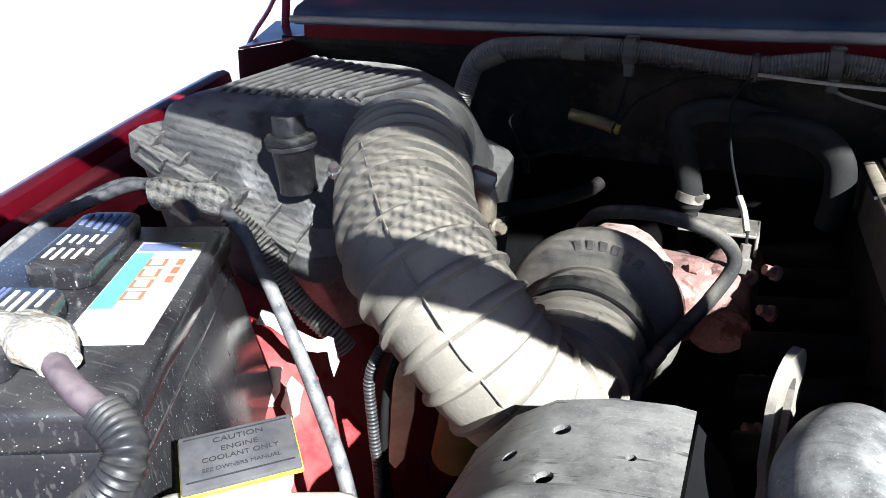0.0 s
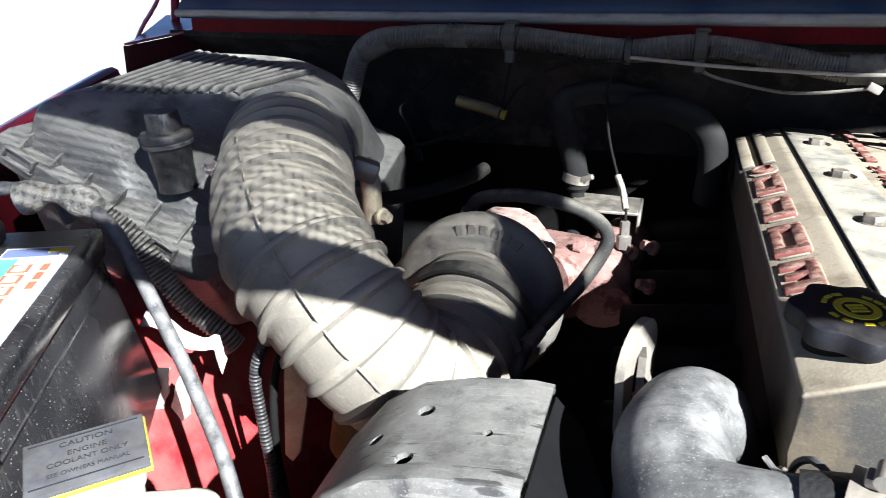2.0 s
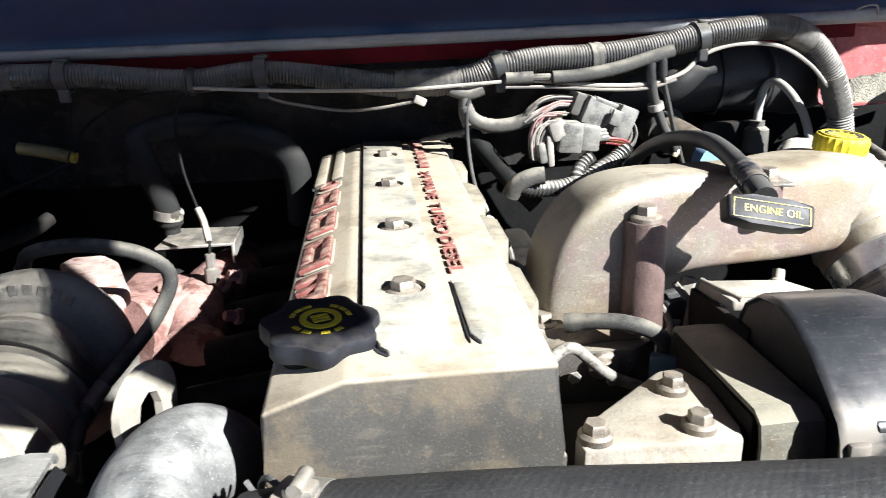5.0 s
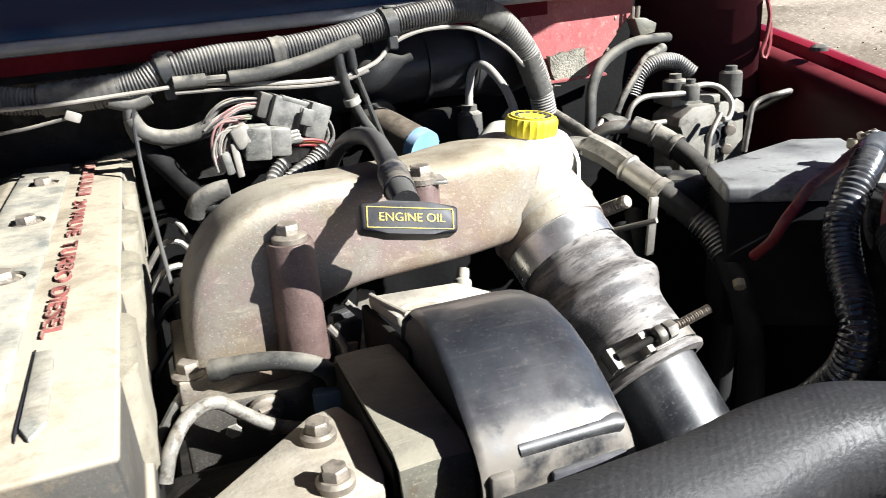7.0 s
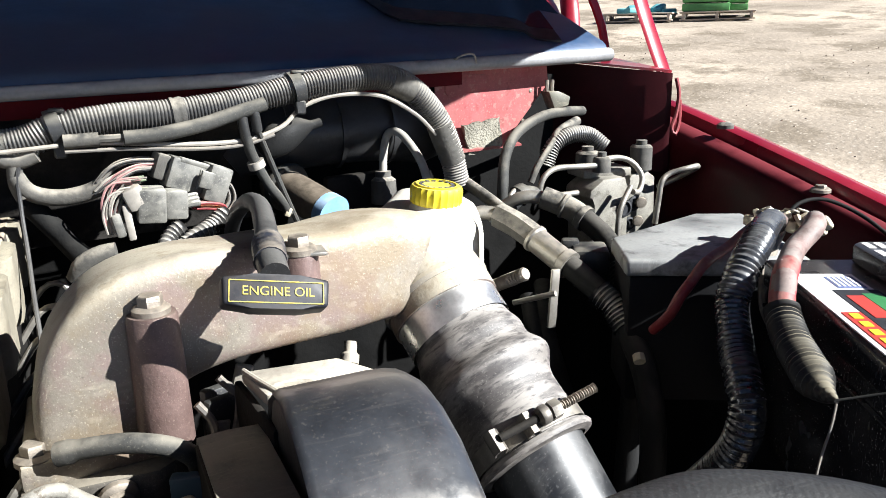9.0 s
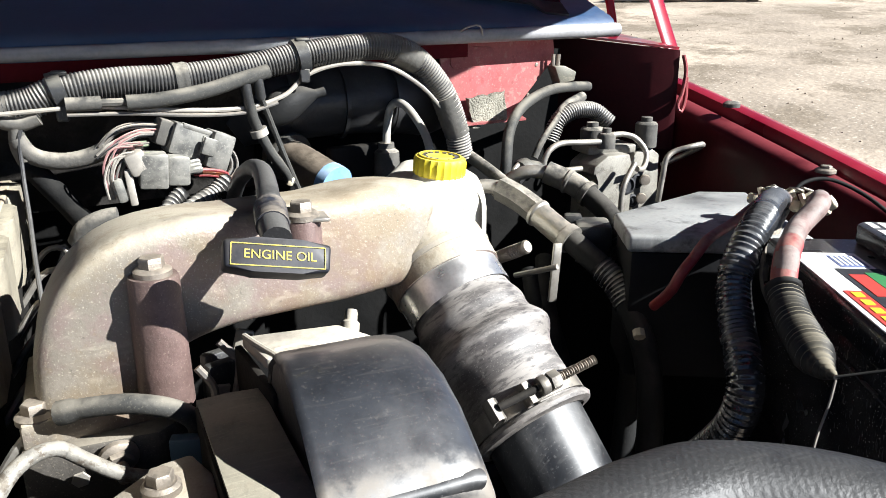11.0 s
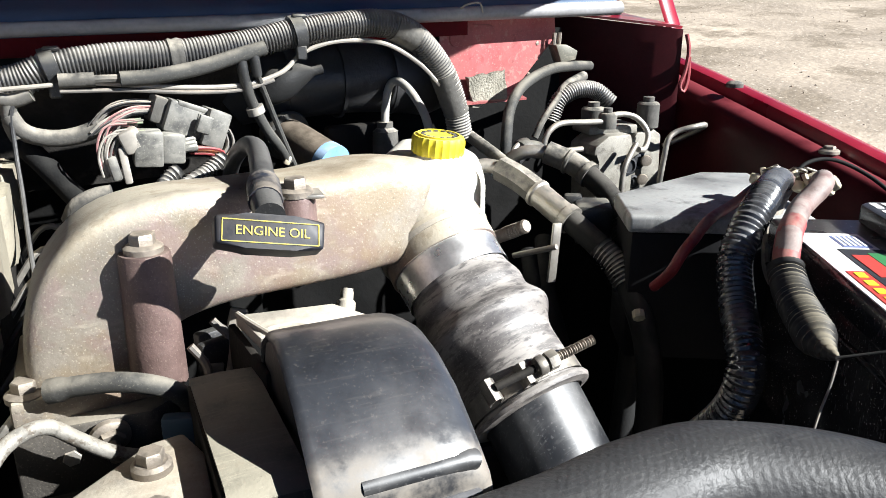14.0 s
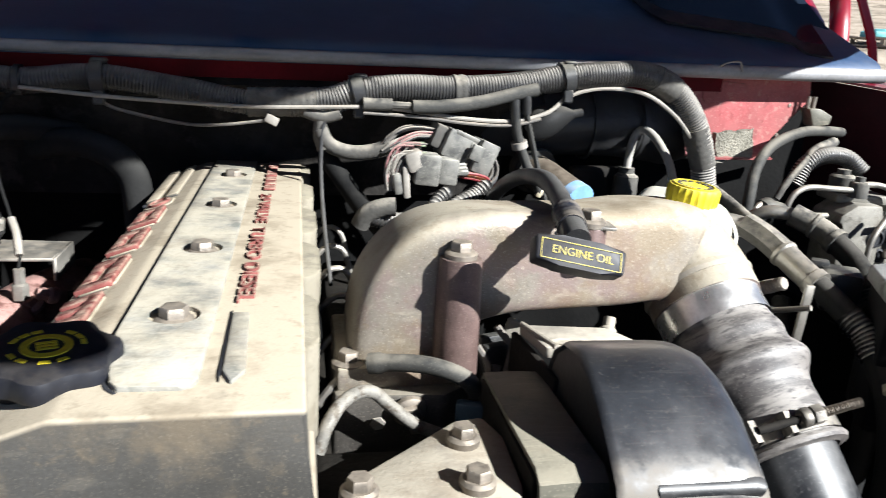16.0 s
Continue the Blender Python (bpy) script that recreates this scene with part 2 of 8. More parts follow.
    if gouge:
        for turned, size in ((2.6, 15.0), (0.9, 22.0), (-1.2, 12.0)):
            mp = n.new("ShaderNodeMapping")
            mp.inputs["Rotation"].default_value = (turned * 0.2, turned * 0.3, turned)
            mp.inputs["Scale"].default_value = (1.0, 9.0, 2.0)
            l.new(co.outputs["Object"], mp.inputs["Vector"])
            sn = n.new("ShaderNodeTexNoise")
            sn.inputs["Scale"].default_value, sn.inputs["Detail"].default_value = size, 2.0
            l.new(mp.outputs[0], sn.inputs["Vector"])
            col = mix(mul(ramp(sn.outputs["Fac"], 0.665, 0.70), gouge), col, tuple(c * 0.18 for c in base))
    if specks:
        col = mix(mul(ramp(noise_at(fine * 1.6, 1.0), 0.71, 0.75), specks), col, (0.62, 0.6, 0.56))
    l.new(col, b.inputs["Base Color"])
    l.new(rough_v, b.inputs["Roughness"])
    bp = n.new("ShaderNodeBump")
    bp.inputs["Strength"].default_value, bp.inputs["Distance"].default_value = bump, bump_far
    height = near
    if weave:
        for turned in (0.6, -0.6):
            mp = n.new("ShaderNodeMapping")
            mp.inputs["Rotation"].default_value = (0.0, turned * 0.5, turned)
            l.new(co.outputs["Object"], mp.inputs["Vector"])
            wv = n.new("ShaderNodeTexWave")
            wv.inputs["Scale"].default_value, wv.inputs["Distortion"].default_value = 70.0, 1.0
            l.new(mp.outputs[0], wv.inputs["Vector"])
            ad = n.new("ShaderNodeMath")
            ad.operation = "MULTIPLY_ADD"
            l.new(wv.outputs["Fac"], ad.inputs[0])
            ad.inputs[1].default_value = weave
            l.new(height, ad.inputs[2])
            height = ad.outputs[0]
    l.new(height, bp.inputs["Height"])
    l.new(bp.outputs[0], b.inputs["Normal"])
    return m


M_LOBE = surf("caked_cast_side", (0.16, 0.145, 0.12), 0.7, 0, 0.25, 30, 420, 0.25, dust=0.85, dust_col=(0.30, 0.27, 0.20), dust_cut=0.2, dust_low=0.6, stain=0.5, stain_col=(0.13, 0.11, 0.08))
M_CAST = surf("dusty_cast_cover", (0.044, 0.043, 0.041), 0.6, 0.0, 0.2, 14, 420, 0.2, dust=0.95, dust_col=(0.405, 0.350, 0.262), bump_far=0.0015, dust_cut=0.10, dust_low=0.02, grit=0.15, scratch=0.06, stain=0.55, stain_col=(0.15, 0.118, 0.078))
M_BAND = surf("scuffed_grey_paint", (0.27, 0.262, 0.232), 0.55, 0.0, 0.25, 16, 300, 0.2, dust=0.7, dust_col=(0.50, 0.45, 0.345), second=(0.165, 0.172, 0.155), patch=0.54, dust_cut=0.30, scratch=0.18, grit=0.3, stain=0.3, gouge=0.12)
M_RED_LETTER = surf("faded_red_paint", (0.17, 0.052, 0.046), 0.6, 0, 0.3, 60, 500, 0.2, dust=0.8, dust_col=(0.46, 0.33, 0.25), dust_cut=0.35)
# Near-black: the deep shade of the bay is put into these two colours.
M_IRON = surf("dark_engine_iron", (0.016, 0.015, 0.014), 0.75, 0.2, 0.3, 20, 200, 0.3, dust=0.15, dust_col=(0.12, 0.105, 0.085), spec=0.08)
M_BLOCK = surf("shade_black_block", (0.006, 0.006, 0.006), 0.7, 0.0, 0.3, 12, 150, 0.3, dust=0.05, spec=0.08)
M_ALU = surf("weathered_cast_aluminium", (0.30, 0.275, 0.235), 0.55, 0.15, 0.2, 16, 350, 0.2, dust=0.7, dust_col=(0.46, 0.41, 0.32), second=(0.20, 0.15, 0.11), patch=0.62, dust_low=0.2, dust_cut=0.25, grit=0.3, scratch=0.2, stain=0.4)
M_HORN = surf("heat_stained_casting", (0.195, 0.172, 0.143), 0.42, 0.2, 0.25, 8, 380, 0.16, dust=0.80, dust_col=(0.48, 0.43, 0.33), second=(0.165, 0.120, 0.112), patch=0.51, dust_low=0.07, dust_cut=0.2, grit=0.5, scratch=0.16, stain=0.6, stain_col=(0.185, 0.135, 0.075))
M_RUST = surf("rusted_exhaust_iron", (0.31, 0.185, 0.160), 0.9, 0.0, 0.35, 18, 260, 0.6, second=(0.15, 0.075, 0.062), patch=0.55, grit=0.35)
M_RUST_PALE = surf("pale_flaking_rust", (0.52, 0.39, 0.34), 0.9, 0.0, 0.3, 24, 260, 0.6, second=(0.27, 0.15, 0.13), patch=0.60, grit=0.3)
M_STEEL = surf("dull_zinc_steel", (0.34, 0.32, 0.285), 0.45, 0.7, 0.2, 30, 300, 0.2, dust=0.5)
M_BOLT = surf("grimy_bolt_steel", (0.24, 0.21, 0.175), 0.5, 0.6, 0.25, 60, 500, 0.2, dust=0.5)
M_CHROME = surf("bright_steel", (0.85, 0.84, 0.82), 0.27, 0.9, 0.1, 20, 300, 0.05, dust=0.15)
M_RUBBER = surf("dusty_rubber", (0.04, 0.04, 0.038), 0.7, 0, 0.25, 14, 300, 0.2, dust=0.5, dust_col=(0.32, 0.29, 0.235), grit=0.2)
M_DUCT = surf("dust_coated_rubber_duct", (0.125, 0.117, 0.102), 0.8, 0, 0.18, 9, 260, 0.15, dust=0.85, dust_col=(0.50, 0.45, 0.36), dust_low=0.3, dust_cut=0.12, grit=0.25, scratch=0.12, stain=0.2, stain_col=(0.12, 0.11, 0.095))
M_HOSE = surf("black_coolant_hose", (0.024, 0.024, 0.025), 0.42, 0, 0.2, 12, 330, 0.14, dust=0.28, dust_col=(0.26, 0.25, 0.23), dust_cut=0.2, grit=0.2)
M_HOSE_GREY = surf("greyed_coolant_hose", (0.125, 0.125, 0.122), 0.40, 0, 0.3, 26, 330, 0.1, dust=0.42, dust_col=(0.40, 0.395, 0.37), dust_low=0.15, scratch=0.10, grit=0.6, gouge=0.15, stain=0.55, stain_col=(0.055, 0.055, 0.056), spec=0.45)
# Rubber and dust are both darkened to carry the shade by the firewall.
M_HOSE_SHADED = surf("shaded_heater_hose", (0.018, 0.018, 0.018), 0.85, 0, 0.25, 14, 300, 0.15, dust=0.30, dust_col=(0.12, 0.116, 0.106), dust_low=0.15, dust_cut=0.2, spec=0.03)
M_CABLE_GREY = surf("scuffed_grey_cable_skin", (0.085, 0.086, 0.090), 0.45, 0, 0.3, 40, 300, 0.12, dust=0.45, dust_col=(0.36, 0.35, 0.33), dust_low=0.25, grit=0.5, scratch=0.1)
M_PLAST = surf("dusty_black_plastic", (0.022, 0.023, 0.025), 0.42, 0, 0.25, 16, 260, 0.12, dust=0.5, dust_col=(0.28, 0.26, 0.21), grit=0.2)
M_BOXPL = surf("streaked_black_plastic", (0.045, 0.046, 0.048), 0.32, 0, 0.3, 20, 240, 0.06, dust=0.75, dust_col=(0.45, 0.435, 0.39), second=(0.075, 0.071, 0.062), patch=0.60, grit=0.25, scratch=0.22, dust_low=0.28, dust_cut=0.22, spec=0.6, dust_from=0.4, dust_to=0.98)
# Part of the dust tone stands in for a broad pale highlight.
M_GLOSS = surf("glossy_black_paint", (0.010, 0.011, 0.013), 0.36, 0, 0.25, 14, 200, 0.03, dust=0.24, dust_col=(0.30, 0.29, 0.28), dust_low=0.3, dust_cut=0.35, grit=0.2, spec=0.8, coat=0.2, scratch=0.06)
M_SHROUD = surf("scratched_grey_black_plastic", (0.145, 0.143, 0.136), 0.42, 0, 0.2, 20, 300, 0.1, dust=0.4, dust_col=(0.38, 0.365, 0.33), second=(0.050, 0.050, 0.052), patch=0.57, scratch=0.25, grit=0.5, gouge=0.7)
M_LOOM = surf("dusty_split_conduit", (0.026, 0.026, 0.027), 0.28, 0, 0.2, 20, 200, 0.1, dust=0.68, dust_col=(0.42, 0.39, 0.34), dust_cut=0.20, stain=0.2, stain_col=(0.02, 0.02, 0.02), spec=0.7)
M_TAPE = surf("dusty_cloth_tape", (0.075, 0.072, 0.066), 0.8, 0, 0.25, 30, 250, 0.3, dust=0.6, dust_col=(0.42, 0.38, 0.31))
M_WIRE = surf("grey_wire_skin", (0.10, 0.095, 0.09), 0.6, 0, 0.2, 30, 300, 0.1, dust=0.7)
M_WIRE_LIGHT = surf("pale_wire_skin", (0.27, 0.25, 0.22), 0.6, 0, 0.2, 30, 300, 0.1, dust=0.5)
M_WIRE_RED = surf("red_wire_skin", (0.20, 0.02, 0.026), 0.5, 0, 0.25, 30, 300, 0.1, dust=0.35)
M_WIRE_PINK = surf("faded_pink_wire_skin", (0.26, 0.13, 0.13), 0.6, 0, 0.25, 30, 300, 0.1, dust=0.5)
M_WIRE_GREEN = surf("faded_green_wire_skin", (0.12, 0.16, 0.10), 0.6, 0, 0.25, 30, 300, 0.1, dust=0.5)
M_WIRE_ORANGE = surf("orange_wire_skin", (0.55, 0.2, 0.08), 0.5, 0, 0.2, 30, 300, 0.1, dust=0.4)
M_YELLOW = surf("yellow_cap_plastic", (0.72, 0.58, 0.02), 0.4, 0, 0.12, 30, 300, 0.08, dust=0.35, dust_col=(0.5, 0.44, 0.26))
M_YELLOW_WORN = surf("worn_yellow_print", (0.40, 0.32, 0.04), 0.5, 0, 0.4, 90, 300, 0.05, grit=0.4)
M_YELLOW_PRINT = surf("yellow_print", (0.80, 0.66, 0.03), 0.5, 0, 0.15, 60, 300, 0.03)
M_WHITE_TANK = surf("translucent_white_plastic", (0.66, 0.63, 0.55), 0.45, 0, 0.1, 14, 220, 0.08, dust=0.35, dust_col=(0.55, 0.48, 0.36))
# Grey is kept low to paint the shadow over the coolant cap.
M_CAPTAG = surf("worn_shaded_grey_plastic", (0.072, 0.073, 0.082), 0.5, 0, 0.25, 40, 260, 0.1, dust=0.2, dust_col=(0.19, 0.175, 0.14))
M_INK_RECESS = surf("dark_print_and_recess", (0.03, 0.031, 0.035), 0.6, 0, 0.2, 60, 400, 0.05)
M_RED = surf("red_body_paint", (0.225, 0.003, 0.016), 0.34, 0, 0.12, 6, 160, 0.03, coat=0.5, dust=0.08, dust_col=(0.32, 0.14, 0.13), grit=0.06, spec=0.35)
# Body red darkened for shade; the red dust colour paints sunlit upper faces.
M_RED_SHADED = surf("shaded_red_wall_paint", (0.026, 0.0018, 0.0035), 0.5, 0, 0.3, 10, 160, 0.08, dust=0.55, dust_col=(0.26, 0.02, 0.03), dust_low=0.0, dust_from=0.7, dust_cut=0.15, grit=0.06, spec=0.12)
M_RED_INNER = surf("shaded_red_inner_fender_paint", (0.045, 0.0025, 0.005), 0.42, 0, 0.3, 10, 160, 0.08, dust=0.45, dust_col=(0.26, 0.04, 0.05), dust_low=0.0, dust_from=0.7, dust_cut=0.2, grit=0.06, spec=0.25)
M_RED_DULL = surf("dusty_red_underbonnet_paint", (0.22, 0.030, 0.034), 0.5, 0, 0.25, 9, 160, 0.08, dust=0.25, dust_col=(0.38, 0.24, 0.19), scratch=0.15, grit=0.25, spec=0.15)
# Blue of the reflected sky is put into this black plastic's colours.
M_COWL = surf("satin_sky_tinted_cowl", (0.024, 0.054, 0.116), 0.36, 0, 0.15, 7, 220, 0.05, dust=0.35, dust_col=(0.14, 0.155, 0.185), dust_low=0.1, scratch=0.05, spec=0.45)
# Darker copy of the body red; the lip's shade is in the colour.
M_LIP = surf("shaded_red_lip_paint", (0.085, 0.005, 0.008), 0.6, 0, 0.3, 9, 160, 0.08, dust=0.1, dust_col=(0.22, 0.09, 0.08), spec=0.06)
M_COWL_EDGE = surf("weathered_cowl_seal", (0.20, 0.20, 0.205), 0.45, 0, 0.2, 12, 200, 0.1, dust=0.7, dust_col=(0.50, 0.475, 0.44))
# Mat colour is lowered to hold the shade under the cowl.
M_MAT = surf("grimy_shaded_firewall_mat", (0.026, 0.024, 0.022), 0.95, 0, 0.4, 9, 90, 0.6, second=(0.045, 0.040, 0.035), patch=0.55, bump_far=0.004, spec=0.08)
M_FELT = surf("torn_felt_padding", (0.23, 0.215, 0.175), 1.0, 0, 0.3, 30, 300, 0.9, bump_far=0.004, grit=0.4)
M_BATT = surf("speckled_battery_case", (0.020, 0.020, 0.023), 0.2, 0, 0.2, 9, 300, 0.05, dust=0.12, dust_col=(0.25, 0.24, 0.22), specks=0.6, scratch=0.12, spec=0.55)
M_LABEL = surf("white_label_paper", (0.78, 0.77, 0.74), 0.45, 0, 0.05, 20, 200, 0.03)
M_LABEL_GREEN = surf("pale_green_label_print", (0.16, 0.46, 0.36), 0.45, 0, 0.08, 20, 200, 0.03)
M_LABEL_LEAF = surf("leaf_green_label_print", (0.05, 0.20, 0.07), 0.45, 0, 0.08, 20, 200, 0.03)
M_LABEL_BLUE = surf("blue_label_print", (0.16, 0.20, 0.38), 0.45, 0, 0.08, 20, 200, 0.03)
M_LABEL_RED = surf("red_label_print", (0.50, 0.055, 0.04), 0.45, 0, 0.08, 20, 200, 0.03)
M_LABEL_ORANGE = surf("orange_label_print", (0.62, 0.17, 0.09), 0.45, 0, 0.08, 20, 200, 0.03)
M_CORRODE = surf("corroded_lead_terminal", (0.36, 0.34, 0.30), 0.85, 0.0, 0.3, 35, 260, 0.7, second=(0.24, 0.20, 0.15), patch=0.57, bump_far=0.004, grit=0.3)
M_BRASS = surf("tarnished_terminal_brass", (0.60, 0.53, 0.38), 0.5, 0.4, 0.25, 40, 300, 0.2, dust=0.5, dust_col=(0.62, 0.57, 0.46))
M_BLUE = surf("blue_tape_plastic", (0.20, 0.38, 0.62), 0.5, 0, 0.15, 20, 200, 0.1, dust=0.4, dust_col=(0.5, 0.5, 0.48))
M_GROUND = surf("dusty_gravel_yard", (0.36, 0.30, 0.235), 0.95, 0, 0.3, 0.5, 14, 0.45, second=(0.19, 0.155, 0.115), patch=0.545, bump_far=0.03, grit=0.5, dust_col=(0.6, 0.53, 0.45))
M_PALLET = surf("weathered_pallet_wood", (0.42, 0.36, 0.29), 0.85, 0, 0.25, 3, 60, 0.3)
M_CRATE = surf("green_crate_plastic", (0.10, 0.26, 0.09), 0.6, 0, 0.2, 4, 60, 0.1)
M_TEAL = surf("teal_wrapping", (0.16, 0.42, 0.44), 0.6, 0, 0.25, 6, 60, 0.2)
M_SCREEN = surf("tinted_windscreen", (0.012, 0.018, 0.03), 0.06, 0, 0.1, 2, 60, 0.0)

M_GRIP = surf("satin_black_grip", (0.011, 0.012, 0.017), 0.5, 0, 0.2, 30, 300, 0.05, dust=0.06, grit=0.03, spec=0.3)
M_HORN_PLAIN = surf("grey_cast_neck", (0.20, 0.18, 0.15), 0.5, 0.2, 0.15, 16, 380, 0.15, dust=0.8, dust_col=(0.50, 0.44, 0.34), dust_low=0.12, dust_cut=0.16, grit=0.3)
M_BOSS = surf("purple_brown_casting", (0.115, 0.074, 0.066), 0.5, 0.2, 0.25, 30, 380, 0.15, dust=0.32, dust_col=(0.36, 0.30, 0.24), dust_low=0.1, grit=0.3, stain=0.3, stain_col=(0.06, 0.045, 0.04))
M_BLACKBOX = surf("plain_black_plastic", (0.012, 0.012, 0.013), 0.6, 0, 0.2, 10, 200, 0.08, spec=0.08)
# Sun glare on the fuse box lid is put into this grey.
M_BOXLID = surf("glare_greyed_box_lid", (0.26, 0.262, 0.257), 0.40, 0, 0.25, 8, 200, 0.08, dust=0.45, dust_col=(0.36, 0.36, 0.34), second=(0.085, 0.085, 0.085), patch=0.58, scratch=0.25, grit=0.3, stain=0.45, stain_col=(0.075, 0.075, 0.073))
M_BOOT = surf("dust_filmed_boot", (0.070, 0.060, 0.058), 0.28, 0, 0.2, 18, 300, 0.06, dust=0.52, dust_col=(0.44, 0.41, 0.37), dust_low=0.55, dust_cut=0.12, scratch=0.06, grit=0.35, spec=0.7, rings=((0.172, -0.76, -0.628), 0.72, (0.028, 0.024, 0.025)))
# Whitish tone on upward sides paints the highlights on the black cable.
M_CABLE = surf("glossy_black_cable", (0.022, 0.023, 0.026), 0.22, 0, 0.2, 20, 200, 0.05, dust=0.25, dust_col=(0.36, 0.36, 0.35), dust_from=0.4, spec=0.9)
M_LOOM_CLEAN = surf("clean_black_conduit", (0.018, 0.019, 0.022), 0.38, 0, 0.2, 20, 200, 0.05, dust=0.22, dust_col=(0.28, 0.26, 0.22))
M_LOOM_DUSTY = surf("brown_dusted_conduit", (0.020, 0.019, 0.018), 0.5, 0, 0.2, 30, 200, 0.08, dust=0.55, dust_col=(0.30, 0.265, 0.19), dust_low=0.0, dust_from=0.35, dust_cut=0.12, spec=0.2)
M_STRAP = surf("torn_white_plastic", (0.62, 0.60, 0.56), 0.5, 0, 0.2, 30, 200, 0.15, dust=0.4, dust_col=(0.42, 0.36, 0.30), stain=0.3, stain_col=(0.25, 0.20, 0.16))
M_STAY = surf("tan_primer_steel", (0.40, 0.35, 0.25), 0.6, 0, 0.25, 24, 200, 0.15, dust=0.3, stain=0.5, stain_col=(0.20, 0.14, 0.07))
M_PAD = surf("pale_slab_skin", (0.50, 0.49, 0.46), 0.95, 0, 0.1, 0.6, 30, 0.3)
M_BOUNCE_CUT = surf("black_bounce_cut_sheet", (0.02, 0.02, 0.021), 1.0, 0, 0.2, 4, 200, 0.4, spec=0.08)
# Near-black skins; the shade on deep-lying wires and hoses is in these colours.
M_LEAD_DARK = surf("shaded_black_lead", (0.012, 0.012, 0.012), 0.7, 0, 0.2, 12, 330, 0.2, dust=0.2, dust_col=(0.09, 0.085, 0.075), spec=0.05)
M_HOSE_DARK = surf("shadow_black_hose", (0.016, 0.016, 0.016), 0.6, 0, 0.2, 12, 330, 0.2, dust=0.35, dust_col=(0.20, 0.185, 0.16), dust_from=0.35, dust_low=0.0, spec=0.1)
M_BLOCK_GREY = surf("grimy_grey_block_casting", (0.19, 0.18, 0.155), 0.55, 0.15, 0.25, 24, 350, 0.2, dust=0.45, dust_col=(0.36, 0.33, 0.27), second=(0.10, 0.09, 0.075), patch=0.60, grit=0.35, scratch=0.2, stain=0.3, stain_col=(0.09, 0.075, 0.055))
M_HEATER = surf("grimy_brown_black_casting", (0.055, 0.050, 0.045), 0.55, 0.1, 0.3, 24, 350, 0.2, dust=0.5, dust_col=(0.34, 0.30, 0.23), dust_low=0.06, dust_cut=0.25, grit=0.35, scratch=0.1, stain=0.3, stain_col=(0.02, 0.018, 0.016))
M_OLIVE = surf("olive_grey_plate", (0.13, 0.125, 0.10), 0.55, 0.1, 0.25, 16, 300, 0.15, dust=0.5, dust_col=(0.40, 0.36, 0.27), second=(0.09, 0.07, 0.05), patch=0.62, dust_low=0.1, grit=0.35, scratch=0.2)
M_WIRE_FADED = surf("faded_red_cable_skin", (0.135, 0.085, 0.076), 0.55, 0, 0.35, 30, 300, 0.1, dust=0.6, dust_col=(0.30, 0.265, 0.24), dust_low=0.35, grit=0.3)
M_PLUG = surf("dust_greyed_plug", (0.075, 0.074, 0.070), 0.45, 0, 0.25, 40, 300, 0.1, dust=0.7, dust_col=(0.44, 0.42, 0.36), dust_low=0.3, grit=0.35, scratch=0.15)
# Twice the body red, with pink tops: sun glare painted into the apron.
M_RED_GLARE = surf("glare_red_apron_paint", (0.46, 0.030, 0.036), 0.22, 0, 0.2, 8, 120, 0.1, coat=0.5, dust=0.4, dust_col=(0.60, 0.30, 0.26), bump_far=0.004)
M_PIPE = surf("mottled_zinc_pipe", (0.19, 0.18, 0.16), 0.6, 0.2, 0.3, 60, 300, 0.2, dust=0.4, dust_col=(0.36, 0.33, 0.27), second=(0.09, 0.075, 0.06), patch=0.55, grit=0.5)
M_CLAMP = surf("tarnished_clamp_steel", (0.20, 0.185, 0.165), 0.4, 0.6, 0.3, 50, 400, 0.15, dust=0.4, dust_col=(0.40, 0.36, 0.29), grit=0.3)
M_MOULD = surf("black_moulded_housing", (0.026, 0.026, 0.027), 0.42, 0, 0.3, 8, 120, 0.2, dust=0.22, dust_col=(0.20, 0.195, 0.19), dust_low=0.15, spec=0.4, bump_far=0.004)
M_RED_DUSTY = surf("dust_pinked_red_panel", (0.27, 0.062, 0.066), 0.55, 0, 0.25, 9, 160, 0.1, dust=0.3, dust_col=(0.42, 0.30, 0.25), dust_low=0.5, scratch=0.25, grit=0.3, spec=0.15, gouge=0.25)
# First Y band paints the sky's grey-blue sheen; the second is dust by the lip.
M_COVER = surf("satin_black_belt_cover", (0.013, 0.014, 0.017), 0.33, 0, 0.3, 9, 200, 0.03, dust=0.16, dust_col=(0.24, 0.215, 0.19), dust_low=0.2, dust_cut=0.42, grit=0.16, spec=1.0, coat=0.25, scratch=0.05, y_bands=((-0.150, -0.030, 0.22, 0.3, (0.13, 0.14, 0.16)), (-0.138, -0.124, 0.80, 0.15, (0.17, 0.145, 0.112))))
M_WEAVE = surf("woven_skin_coolant_hose", (0.020, 0.020, 0.021), 0.46, 0, 0.2, 12, 330, 0.25, dust=0.06, dust_col=(0.20, 0.195, 0.18), dust_cut=0.25, grit=0.14, scratch=0.05, weave=0.16, spec=0.22)
# Shaded copy of the cap yellow for the lock ring.
M_YELLOW_SHADED = surf("shaded_yellow_plastic", (0.26, 0.22, 0.03), 0.6, 0, 0.2, 30, 300, 0.1, dust=0.3, dust_col=(0.2, 0.17, 0.1))
M_SCROLL = surf("dusty_cast_scroll", (0.10, 0.096, 0.088), 0.6, 0.1, 0.2, 14, 300, 0.15, dust=0.75, dust_col=(0.44, 0.40, 0.33), dust_low=0.3, dust_cut=0.2, grit=0.3, stain=0.25, stain_col=(0.07, 0.065, 0.06))

